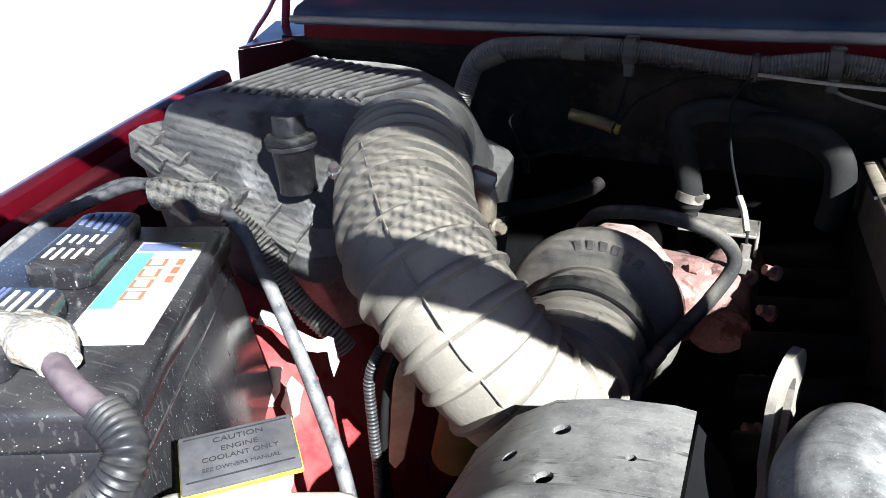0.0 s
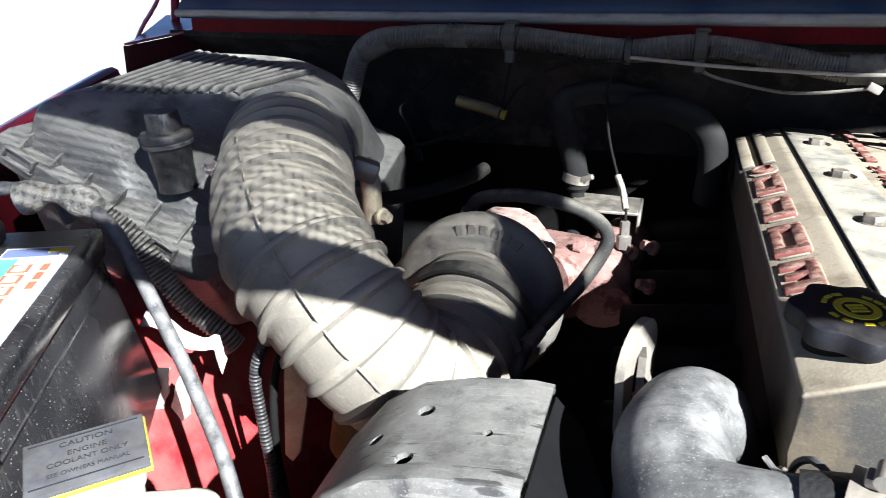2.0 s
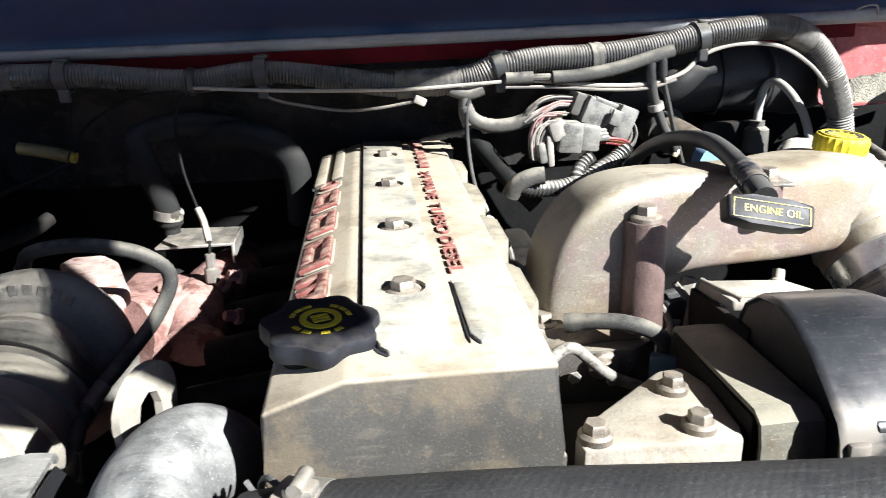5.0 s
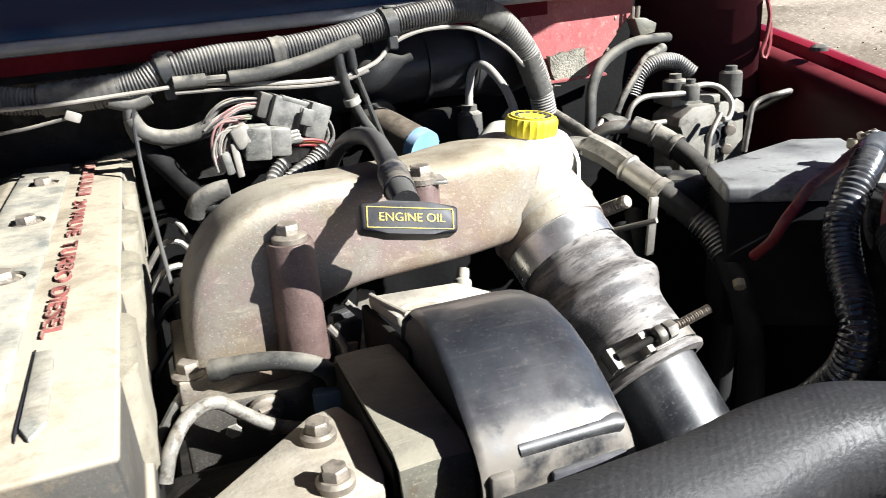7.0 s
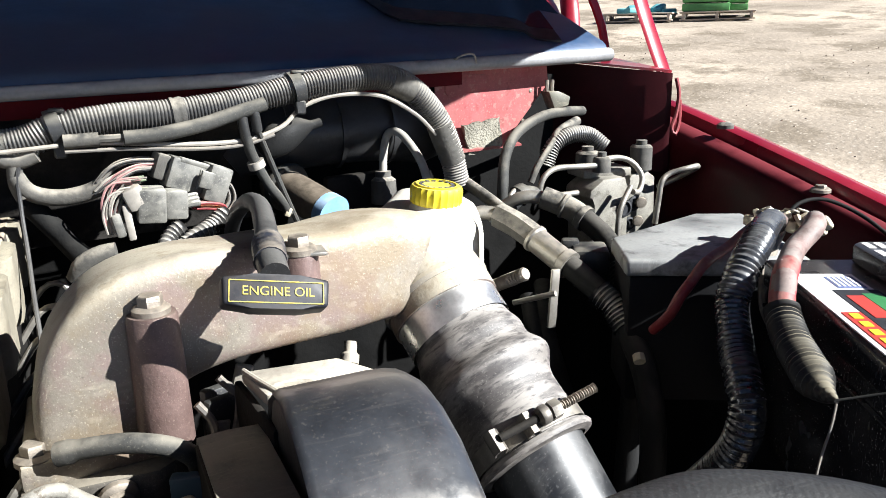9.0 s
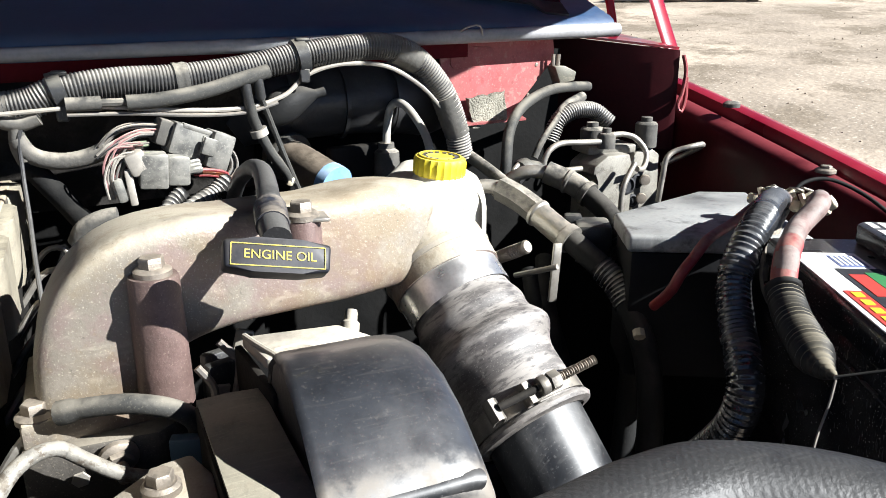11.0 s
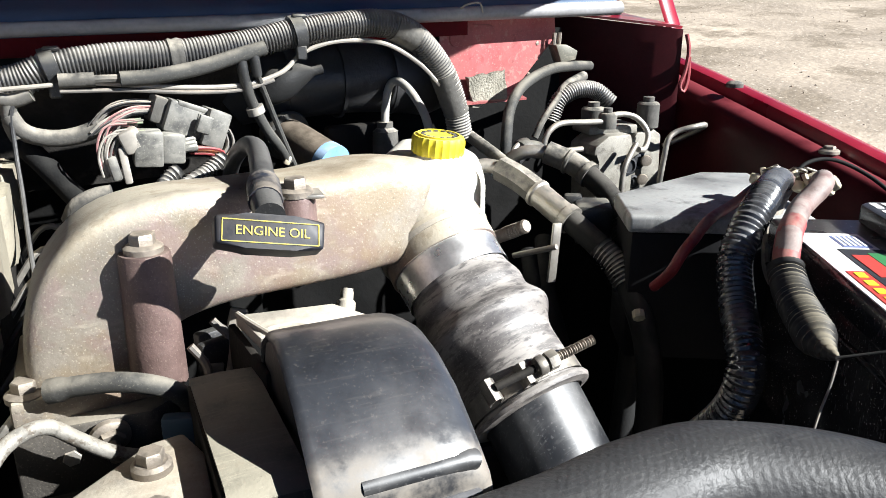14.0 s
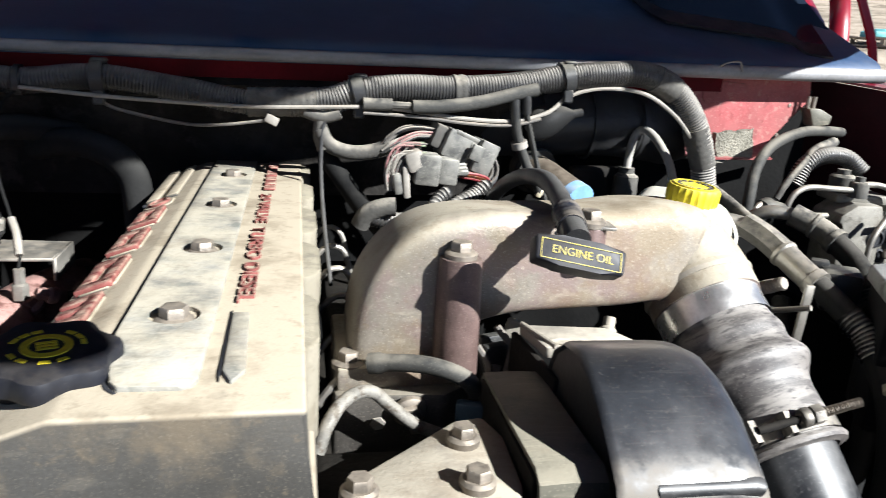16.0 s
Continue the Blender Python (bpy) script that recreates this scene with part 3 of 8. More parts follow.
# ---------------------------------------------------------------- yard and truck body
def ground():
    bm = B()
    bmesh.ops.create_grid(bm, x_segments=150, y_segments=150, size=1)
    for v in bm.verts:
        x, y = v.co.x, v.co.y
        x, y = math.copysign(abs(x) ** 3, x) * 900, math.copysign(abs(y) ** 3, y) * 900
        far = max(0.0, x * 0.66 + y * 0.75 - 2.0) * min(1.0, max(0.0, (x + 1.5) / 4.0))
        rise = 0.122 * min(far, 40.0)
        near = math.exp(-(x * x + y * y) / 3000)
        v.co = (x, y, rise + near * 0.03 * noise.noise(V((x * 0.8, y * 0.8, 0))))
    return solid("ground", bm, M_GROUND, "pale dusty gravel yard in hard sun", "ground", kind="structure")


def pale_slab():
    # Added slab, pale enough that this side's ground burns out to white.
    bm = B()
    box(bm, (-41.5, 10.0, 0.02), (80, 120, 0.16), None, 0.01, 1)
    solid("pavement", bm, M_PAD, "pale slab added for the white ground on the left", "pavement", kind="structure")


def cowl_y(x):
    return 0.50 + 0.10 * (x / 0.95) ** 2


def cowl_z(x):
    return 1.288 + 0.018 * x


def sheet(bm, rows, thick, m=None):
    """A bent panel with thickness from rows of points, closed round its rim."""
    g = [[V(p) for p in row] for row in rows]
    nr, nc = len(g), len(g[0])
    top, low = [], []
    for r in range(nr):
        ta, la = [], []
        for c in range(nc):
            du = g[min(r + 1, nr - 1)][c] - g[max(r - 1, 0)][c]
            dv = g[r][min(c + 1, nc - 1)] - g[r][max(c - 1, 0)]
            nrm = du.cross(dv).normalized()
            ta.append(bm.verts.new(g[r][c] + nrm * thick * 0.5))
            la.append(bm.verts.new(g[r][c] - nrm * thick * 0.5))
        top.append(ta)
        low.append(la)
    for r in range(nr - 1):
        for c in range(nc - 1):
            bm.faces.new((top[r][c], top[r + 1][c], top[r + 1][c + 1], top[r][c + 1]))
            bm.faces.new((low[r][c], low[r][c + 1], low[r + 1][c + 1], low[r + 1][c]))
    ring = [(0, c) for c in range(nc)] + [(r, nc - 1) for r in range(1, nr)] + [(nr - 1, c) for c in range(nc - 2, -1, -1)] + [(r, 0) for r in range(nr - 2, 0, -1)]
    for (r, c), (q, d) in zip(ring, ring[1:] + ring[:1]):
        bm.faces.new((top[r][c], top[q][d], low[q][d], low[r][c]))
    return bm


def truck():
    t = thing("truck_body", "red pickup truck front end with its hood raised", "truck", (0, 0.6, 0.5))
    xs = [-0.98 + 1.96 * i / 28 for i in range(29)]
    # black cowl panel sloping up to the windscreen
    rows = []
    for k, (dy, dz) in enumerate([(0.006, -0.009), (0.0, -0.003), (0.0005, 0.005), (0.005, 0.013), (0.014, 0.019), (0.035, 0.027), (0.12, 0.060), (0.22, 0.098), (0.31, 0.132), (0.36, 0.142)]):
        rows.append([(x, cowl_y(x) + dy, cowl_z(x) + dz) for x in xs])
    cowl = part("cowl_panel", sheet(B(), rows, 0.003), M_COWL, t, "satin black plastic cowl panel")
    bm = B()
    # Radius grows to the right to shape the widening sunlit strip.
    tube(bm, [(x, cowl_y(x) - 0.004, cowl_z(x) - 0.001) for x in xs], lambda s, t: 0.0075 + 0.0055 * (s / t) ** 2, 12, 0.02, flat=0.85)
    part("cowl_seal", bm, M_COWL_EDGE, cowl, "weathered rubber edge seal, widened like a sunlit strip")
    for i in range(84):
        x = -0.66 + 0.016 * i
        if 17 < i < 21 or 40 < i < 44 or 58 < i < 66:
            continue
        bm = B()
        box(bm, (x, cowl_y(x) + 0.27, cowl_z(x) + 0.1170), (0.008, 0.036, 0.004), turn(0, 0, 21), 0, 1)
        part("cowl_slot", bm, M_INK_RECESS, cowl)
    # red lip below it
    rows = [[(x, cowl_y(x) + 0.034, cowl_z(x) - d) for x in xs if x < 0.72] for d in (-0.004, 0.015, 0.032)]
    part("cowl_lip", sheet(B(), rows, 0.002), M_LIP, t, "dusty red painted cowl lip, shade in its colour")
    # firewall: grimy mat left and middle, red panel on the driver's side
    bm = B()
    rows = [[(x, cowl_y(x) + y, z + 0.018 * x) for x in [-1.05 + 0.09 * i for i in range(17)]] for z, y in ((1.250, 0.050), (1.22, 0.11), (1.15, 0.15), (1.08, 0.155))]
    part("firewall", sheet(bm, rows, 0.01), M_MAT, t, "grimy insulated firewall, darkened for shade")
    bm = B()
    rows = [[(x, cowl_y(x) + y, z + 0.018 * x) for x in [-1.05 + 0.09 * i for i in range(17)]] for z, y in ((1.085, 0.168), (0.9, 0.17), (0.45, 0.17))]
    part("firewall_sheet", sheet(bm, rows, 0.006), M_BLOCK, t, "near-black lower firewall, shade in its colour")
    bm = B()
    rows = []
    # Right ends slant along a shadow line, put into the panel's shape.
    for dy, z, end in ((0.036, 1.303, 0.872), (0.040, 1.290, 0.872), (0.040, 1.262, 0.876), (0.040, 1.200, 0.812), (0.040, 1.182, 0.806), (0.034, 1.173, 0.806), (0.018, 1.170, 0.806)):
        rows.append([(x, cowl_y(x) + dy, z) for x in [0.655 + (end - 0.655) * i / 12 for i in range(13)]])
    panel = part("firewall_panel", sheet(bm, rows, 0.003), M_RED_DUSTY, t, "dusty red upper firewall panel")
    bm = B()
    prism(bm, [(0.004, 0.000), (0.070, 0.006), (0.077, 0.010), (0.080, 0.016), (0.078, 0.026), (0.072, 0.030), (0.006, 0.034), (-0.002, 0.026), (-0.002, 0.006)], -0.003, 0.003, Matrix.Translation((0.673, 0.5895, 1.252)) @ turn(8.5) @ turn(0, 0, 90), 0.0015, 2)
    part("stamping", bm, M_RED_DUSTY, panel)
    for x, z in ((0.746, 1.270), (0.690, 1.276), (0.838, 1.252), (0.822, 1.205)):
        bm = B()
        lathe(bm, [(0, 0), (0.0035, 0), (0.0030, 0.0012), (0, 0.0016)], aim((x, cowl_y(x) + 0.0385, z), (0.15, -1, 0)), 12)
        part("rivet", bm, M_BOLT, panel)
    bm = B()
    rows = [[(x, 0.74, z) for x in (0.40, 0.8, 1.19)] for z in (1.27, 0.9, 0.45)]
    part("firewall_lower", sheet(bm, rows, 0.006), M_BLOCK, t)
    # windscreen, wrapping forward at its lower corners
    def glass_y(x):
        return cowl_y(x) + 0.335 - 0.24 * max(0.0, (abs(x) - 0.58) / 0.4) ** 1.3
    bm = B()
    rows = []
    for k in (0, 0.25, 0.5, 0.75, 1):
        rows.append([(x * (1 - 0.12 * k), glass_y(x) + 0.82 * k, cowl_z(x) + 0.425 * (glass_y(x) - cowl_y(x)) - 0.006 + 0.56 * k + 0.06 * k * (1 - k)) for x in xs])
    part("windscreen", sheet(bm, rows, 0.006), M_SCREEN, t, "dark tinted windscreen")
    # lower corners of the glass, sweeping forward over the cowl behind a black border
    def corner_dy(x):
        spots = ((0.600, 0.300), (0.606, 0.220), (0.615, 0.140), (0.630, 0.108), (0.674, 0.094), (0.766, 0.071), (0.826, 0.044), (0.864, 0.017), (0.880, 0.006))
        for (a, p), (b, q) in zip(spots, spots[1:]):
            if x <= b:
                return p + (q - p) * (x - a) / (b - a)
        return spots[-1][1]

    def on_cowl(x, dy):
        return cowl_z(x) + 0.018 + 0.36 * dy + 0.004 if dy > 0.03 else cowl_z(x) + 0.024 + 0.2 * (dy - 0.03)
    across = [0.600, 0.603, 0.606, 0.611, 0.615, 0.622, 0.630, 0.650, 0.674, 0.70, 0.73, 0.766, 0.80, 0.826, 0.846, 0.864, 0.880]
    for s in (-1, 1):
        for nm, steps, material, label in (("screen_border", (0.0, 0.008, 0.030), M_GRIP, "black border of the windscreen"), ("screen_corner", (0.029, 0.10, 0.20, 0.34), M_SCREEN, "dark tinted windscreen")):
            rows = [[(s * (x + 0.22 * k * max(0.0, 1 - (x - 0.60) / 0.05) + 0.10 * k), cowl_y(x) + corner_dy(x) + k, on_cowl(x, corner_dy(x)) + 0.004 + 0.62 * k) for x in across] for k in steps]
            part(nm, sheet(B(), rows, 0.004), material, t, label)
    for s in (-1, 1):
        bm = B()
        tube(bm, [(s * 1.03, 0.84, 1.30), (s * 1.03, 0.95, 1.42), (s * 0.98, 1.30, 1.69), (s * 0.90, 1.64, 1.93)], 0.045, 10, 0.05, flat=0.7)
        part("windscreen_pillar", bm, M_RED, t)
    # plain cab, bed and wheels that close the truck behind the bay
    bm = B()
    prism(bm, [(-1.0, 0.95), (1.0, 0.95), (1.0, 2.35), (-1.0, 2.35)], 0.46, 1.33, None, 0.03, 3)
    part("cab_body", bm, M_RED, t)
    bm = B()
    prism(bm, [(-0.88, 1.62), (0.88, 1.62), (0.92, 2.35), (-0.92, 2.35)], 1.90, 1.97, None, 0.02, 3)
    part("roof", bm, M_RED, t)
    bm = B()
    box(bm, (0, 2.33, 1.62), (1.84, 0.03, 0.58), None, 0.01)
    part("rear_window", bm, M_SCREEN, t)
    bm = B()
    prism(bm, [(-1.0, 2.42), (1.0, 2.42), (1.0, 4.3), (-1.0, 4.3)], 0.55, 1.15, None, 0.03, 3)
    part("bed", bm, M_RED, t)
    for s in (-1, 1):
        for y in (0.05, 3.4):
            bm = B()
            lathe(bm, [(0.21, -0.11), (0.36, -0.12), (0.385, -0.09), (0.385, 0.09), (0.36, 0.12), (0.21, 0.11), (0.21, -0.11)], aim((s * 1.12, y, 0.385), (1, 0, 0)), 40)
            w = part("wheel", bm, M_BLACKBOX, t, "black rubber tyre on a steel rim")
            bm = B()
            lathe(bm, [(0, 0.06), (0.10, 0.05), (0.20, 0.03), (0.212, 0.10), (0.212, -0.10), (0.0, -0.08)], aim((s * 1.12, y, 0.385), (s, 0, 0)), 32)
            part("rim", bm, M_STEEL, w)
    for s in (-1, 1):
        back_x, front_x, sink = (1.19, 1.02, 0.0) if s > 0 else (1.195, 1.03, 0.052)
        line = []
        for i in range(15):
            f = i / 14
            line.append(V((s * (back_x + (front_x - back_x) * f), 0.70 - 1.20 * f, 1.208 - sink - 0.200 * f - 0.06 * f * f)))
        bm = B()
        prof = [(-0.008, -0.06), (-0.007, -0.03), (-0.004, -0.012), (0.0, 0.0), (0.012, 0.004), (0.038, -0.002), (0.062, -0.028), (0.075, -0.10), (0.085, -0.28), (0.09, -0.6)]
        rows = [[(p.x + s * a, p.y, p.z + b) for p in line] for a, b in prof]
        f = part("fender", sheet(bm, rows, 0.003), M_RED, t, "glossy red front fender")
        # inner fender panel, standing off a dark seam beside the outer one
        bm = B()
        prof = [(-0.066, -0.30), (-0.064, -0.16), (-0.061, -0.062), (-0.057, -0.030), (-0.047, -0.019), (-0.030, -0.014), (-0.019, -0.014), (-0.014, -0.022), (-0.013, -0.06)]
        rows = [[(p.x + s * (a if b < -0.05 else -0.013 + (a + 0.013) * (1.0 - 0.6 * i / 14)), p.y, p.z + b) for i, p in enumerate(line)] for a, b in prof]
        part("inner_fender", sheet(bm, rows, 0.002), M_RED_INNER, t, "red inner fender with shade put into its colour")
        for k in ((5,) if s > 0 else ()):
            p = line[k]
            bm = B()
            bolt(bm, (p.x - s * 0.026, p.y, p.z - 0.011), (0, 0, 1), 0.008, 0.008, 0.014)
            part("fender_bolt", bm, M_BOLT, f)
        # slanted cowl side wall and hood hinge
        bm = B()
        spots = [(0.895, 0.815), (0.958, 0.744), (1.030, 0.664), (1.095, 0.590), (1.104, 0.588), (1.112, 0.600), (1.150, 0.655), (1.190, 0.715)]
        tops = [h - sink * 0.8 for h in (1.300, 1.292, 1.281, 1.271, 1.270, 1.270, 1.268, 1.266)]
        if s < 0:
            tops = [h - 0.022 * (x - 0.895) / 0.295 for (x, y), h in zip(spots, tops)]
            spots = [(x - 0.03 * (x - 0.895) / 0.295, y) for x, y in spots]
        rows = [[(s * x, y, top + (1.10 - top) * f) for (x, y), top in zip(spots, tops)] for f in (0.0, 0.03, 0.25, 0.6, 1.0)]
        part("cowl_side_wall", sheet(bm, rows, 0.004), M_RED_SHADED, t)
        bm = B()
        rows = [[(s * x, y, top + 0.003), (s * (x + 0.02), y + 0.06, top + 0.006), (s * 1.19, 0.86, 1.29 - sink * 0.8)] for (x, y), top in zip(spots, tops)]
        part("cowl_side_top", sheet(bm, rows, 0.004), M_RED, t)
        bm = B()
        arm = [(1.190, 0.700, 1.255), (1.184, 0.738, 1.33), (1.176, 0.772, 1.41), (1.165, 0.800, 1.52)] if s > 0 else [(1.158, 0.700, 1.190), (1.140, 0.715, 1.235), (1.106, 0.73, 1.29), (1.07, 0.78, 1.42), (1.05, 0.80, 1.50)]
        tube(bm, [(s * x, y, z) for x, y, z in arm], 0.020 if s > 0 else 0.016, 12, 0.02, flat=0.22)
        h = part("hinge_arm", bm, M_RED, t, "red pressed steel hood hinge arm")
        bm = B()
        tube(bm, [(s * 1.127, 0.80, 1.29 - sink), (s * 1.132, 0.83, 1.36), (s * 1.10, 0.85, 1.45)], 0.009, 8, 0.03, flat=0.7)
        part("hinge_link", bm, M_RED, h)
        bm = B()
        tube(bm, [(s * 1.045, 0.80, 1.30), (s * 1.07, 0.85, 1.40), (s * 1.04, 0.84, 1.50)], 0.018, 8, 0.03, flat=0.5)
        part("hinge_strap", bm, M_RED, h)
    # raised hood, which carries the grille at its front edge
    ang, long, deep = radians(25), 1.35, 0.376
    bm = B()
    rows = []
    for k in range(9):
        u = 0.12 + (long - 0.12) * k / 8
        row = []
        for i in range(13):
            # Widths are stepped to place the hood's shadow edge on the cowl.
            wide = 1.12 if k <= 4 else 1.00 if k == 5 else 0.835 - 0.02 * (k - 6)
            x = wide * (i / 6 - 1)
            row.append((x, 0.82 - u * math.cos(ang), 1.40 + 0.03 * max(0.0, 1.0 - k / 2.0) + u * math.sin(ang) + 0.05 * (1 - (x / wide) ** 2) * k / 8))
        rows.append(row)
    hood = part("hood", sheet(bm, rows, 0.03), M_RED, t, "red steel hood propped open overhead")
    # Unseen side flanges, added to block sun from the cowl's end.
    for c in (0, -1):
        flange = [[V(row[c]) + V((0, 0, -0.012 - d)) for row in rows[:6]] for d in (0.0, 0.030, 0.070)]
        part("hood_shade_flange", sheet(B(), flange, 0.003), M_RED, hood)
    # Unseen black sheet, added to keep red bounce light off the bay.
    rows = [[(V(p) + V((0, 0, -0.022))) for p in row[1:-1]] for row in rows[1:-1]]
    part("hood_bounce_cut", sheet(B(), rows, 0.006), M_BOUNCE_CUT, hood, "unseen black sheet added under the hood to cut red bounce")
    edge = V((0, 0.82 - long * math.cos(ang), 1.40 + long * math.sin(ang)))
    way = V((0, -math.sin(ang), -math.cos(ang)))
    bm = B()
    box(bm, edge + way * (deep + 0.01) - V((0.022, 0, 0)), (1.06, 0.05, 0.05), turn(0, 0, -25), 0.015)
    box(bm, edge + way * 0.182, (1.04, 0.03, 0.075), turn(0, 0, -25), 0.01)
    part("grille_surround", bm, M_RED, hood)
    # Unseen upright; its outline is fitted to the shadow on turbo and hose.
    bm = B()
    rows = [[edge + way * d + V((x, 0, 0)) for x in (0.436, (0.436 + end) / 2, end)] for d, end in ((-0.01, 0.470), (0.10, 0.472), (0.20, 0.478), (0.255, 0.486), (0.285, 0.530), (0.310, 0.535), (0.340, 0.505), (deep, 0.475))]
    part("grille_end", sheet(bm, rows, 0.02), M_RED, hood, "red end frame of the grille, shaped for its shadow")
    # Unseen lip, added so that its shade reaches the firewall leads.
    bm = B()
    box(bm, edge + way * 0.016, (1.58, 0.012, 0.044), turn(0, 0, -25), 0.004)
    part("front_lip", bm, M_RED, hood, "unseen front lip added to the hood for its shade")
    bm = B()
    for i in range(88):
        box(bm, edge + way * deep * 0.5 + V((-0.512 + 0.011 * i, 0, 0)), (0.0036, 0.003, deep), turn(0, 0, -25), 0)
    for i in range(34):
        box(bm, edge + way * (0.008 + 0.011 * i) - V((0.035, 0, 0)), (0.96, 0.0032, 0.0036), turn(0, 0, -25), 0)
    tagged(part("grille_mesh", bm, M_PLAST, hood), kind="stuff")
    # radiator support behind the lens and the tray below the engine
    bm = B()
    box(bm, (0, -0.66, 0.95), (1.9, 0.06, 0.12), None, 0.01)
    part("radiator_support", bm, M_RED_DULL, t)
    bm = B()
    box(bm, (0, -0.58, 0.70), (0.9, 0.05, 0.55), None, 0.01)
    part("radiator", bm, M_BLOCK, t)
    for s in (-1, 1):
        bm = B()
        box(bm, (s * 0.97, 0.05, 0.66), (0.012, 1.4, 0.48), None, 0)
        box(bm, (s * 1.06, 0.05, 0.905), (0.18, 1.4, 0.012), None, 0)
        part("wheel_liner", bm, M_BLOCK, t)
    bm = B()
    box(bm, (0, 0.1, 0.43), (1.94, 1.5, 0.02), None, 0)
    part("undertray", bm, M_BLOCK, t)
    return t


# ---------------------------------------------------------------- engine
def hose(name, label, pts, rad, material, category="hose", n=14, step=0.006, group="", up=(0, 0, 1)):
    bm = B()
    tube(bm, pts, rad, n, step, up=up)
    return solid(name, bm, material, label, category, group)


def engine():
    e = thing("diesel_engine", "dark straight-six diesel engine block, bay shade in its colour", "engine", (0, 0.2, 0.5))
    bm = B()
    box(bm, (0, 0.23, 0.96), (0.178, 0.72, 0.204), None, 0.006)
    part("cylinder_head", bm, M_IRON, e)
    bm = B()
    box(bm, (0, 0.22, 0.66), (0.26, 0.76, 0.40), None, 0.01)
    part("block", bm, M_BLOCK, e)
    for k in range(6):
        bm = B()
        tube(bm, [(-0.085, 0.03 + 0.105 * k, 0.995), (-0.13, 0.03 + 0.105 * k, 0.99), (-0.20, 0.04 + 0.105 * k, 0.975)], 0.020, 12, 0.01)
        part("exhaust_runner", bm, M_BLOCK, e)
    for k in range(6):
        bm = B()
        tube(bm, [(0.085, 0.05 + 0.09 * k, 1.035), (0.115, 0.055 + 0.09 * k, 1.07), (0.14, 0.06 + 0.09 * k, 1.05), (0.15, 0.06 + 0.09 * k, 0.95)], 0.0035, 8, 0.008)
        part("injector_line", bm, M_STEEL, e)
    bm = B()
    box(bm, (0.155, 0.30, 0.985), (0.09, 0.46, 0.07), None, 0.012)
    part("intake_plenum", bm, M_IRON, e)
    bm = B()
    box(bm, (0.15, -0.06, 0.93), (0.13, 0.16, 0.20), None, 0.012)
    part("gear_housing", bm, M_IRON, e)
    return e


def slope_z(x):
    return 1.1385 - max(0.0, -0.040 - x) * 0.367


def valve_cover():
    c = thing("valve_cover", "dusty cast valve cover with faded red raised letters", "valve cover", (0, 0.23, 1.06))
    prof = [(-0.090, 1.064), (0.090, 1.064), (0.090, 1.079), (0.085, 1.083), (0.083, 1.1405), (-0.040, 1.1385), (-0.088, 1.1205), (-0.089, 1.083)]
    bm = B()
    prism(bm, [(x, z) for x, z in prof], -0.585, 0.131, turn(0, 0, 90), 0.0030, 3)
    for y0, y1, x in ((-0.055, 0.055, 0.092), (0.085, 0.190, 0.0965), (0.215, 0.325, 0.0965), (0.355, 0.455, 0.096), (0.49, 0.58, 0.094)):
        lobe = B()
        outline = [(0.05, y0 - 0.012)] + [(x - 0.020 + 0.020 * math.sin(a), y0 + 0.022 - 0.022 * math.cos(a)) for a in [math.pi * k / 10 for k in range(6)]]
        outline += [(x - 0.020 + 0.020 * math.sin(a), y1 - 0.022 - 0.022 * math.cos(a)) for a in [math.pi * k / 10 for k in range(5, 11)]] + [(0.05, y1 + 0.012)]
        prism(lobe, outline, 1.07, 1.1393, None, 0.003, 2)
        part("side_lobe", lobe, M_LOBE, c)
    part("body", bm, M_CAST, c)
    wells, spots = [], (0, 0.155, 0.317, 0.48)
    for y in spots:
        h = B()
        lathe(h, [(0, 0), (0.0165, 0), (0.0165, 0.03), (0, 0.03)], Matrix.Translation((0, y, 1.1335)), 28)
        wells.append(h)
    bm = B()
    prism(bm, [(-0.029, 0.582), (-0.029, -0.030), (-0.0275, -0.042), (-0.0245, -0.052), (-0.0225, -0.066), (-0.0215, -0.084), (-0.0190, -0.096), (-0.0135, -0.103), (0.018, -0.104), (0.0235, -0.101), (0.026, -0.094), (0.024, 0.582)], 1.1365, 1.1422, None, 0.0012, 2)
    strip = part("centre_band", bm, M_BAND, c, "scuffed grey raised centre band")
    cut(strip, wells)
    bm = B()
    prism(bm, [(-0.0322, 0.582), (-0.0322, -0.030), (-0.0290, -0.030), (-0.0290, 0.582)], 1.1372, 1.1396, None, 0)
    part("groove", bm, M_INK_RECESS, c)
    # thin dark line laid along the band's curved front edge
    bm = B()
    tube(bm, [(-0.0306, -0.030, 1.1388), (-0.0290, -0.043, 1.1388), (-0.0260, -0.053, 1.1388), (-0.0240, -0.067, 1.1388), (-0.0230, -0.085, 1.1388), (-0.0203, -0.0975, 1.1388), (-0.0140, -0.1048, 1.1388)], 0.0015, 8, 0.004, flat=0.6)
    part("groove", bm, M_INK_RECESS, c)
    bm = B()
    prism(bm, [(0.0365, 0.004), (0.0375, -0.085), (0.043, -0.099), (0.050, -0.085), (0.047, 0.004)], 1.138, 1.1424, None, 0.0010, 2)
    part("front_bar", bm, M_BAND, c)
    bm = B()
    prism(bm, [(0.0352, 0.010), (0.0354, -0.088), (0.0366, -0.096), (0.0362, 0.010)], 1.138, 1.1410, None, 0)
    part("groove", bm, M_INK_RECESS, c)
    for y in spots:
        bm = B()
        bolt(bm, (0, y, 1.1372), (0, 0, 1), 0.0095, 0.0110, 0.0130, 15 + 60 * y)
        part("cover_bolt", bm, M_BOLT, c, "grimy hexagon cover bolt")
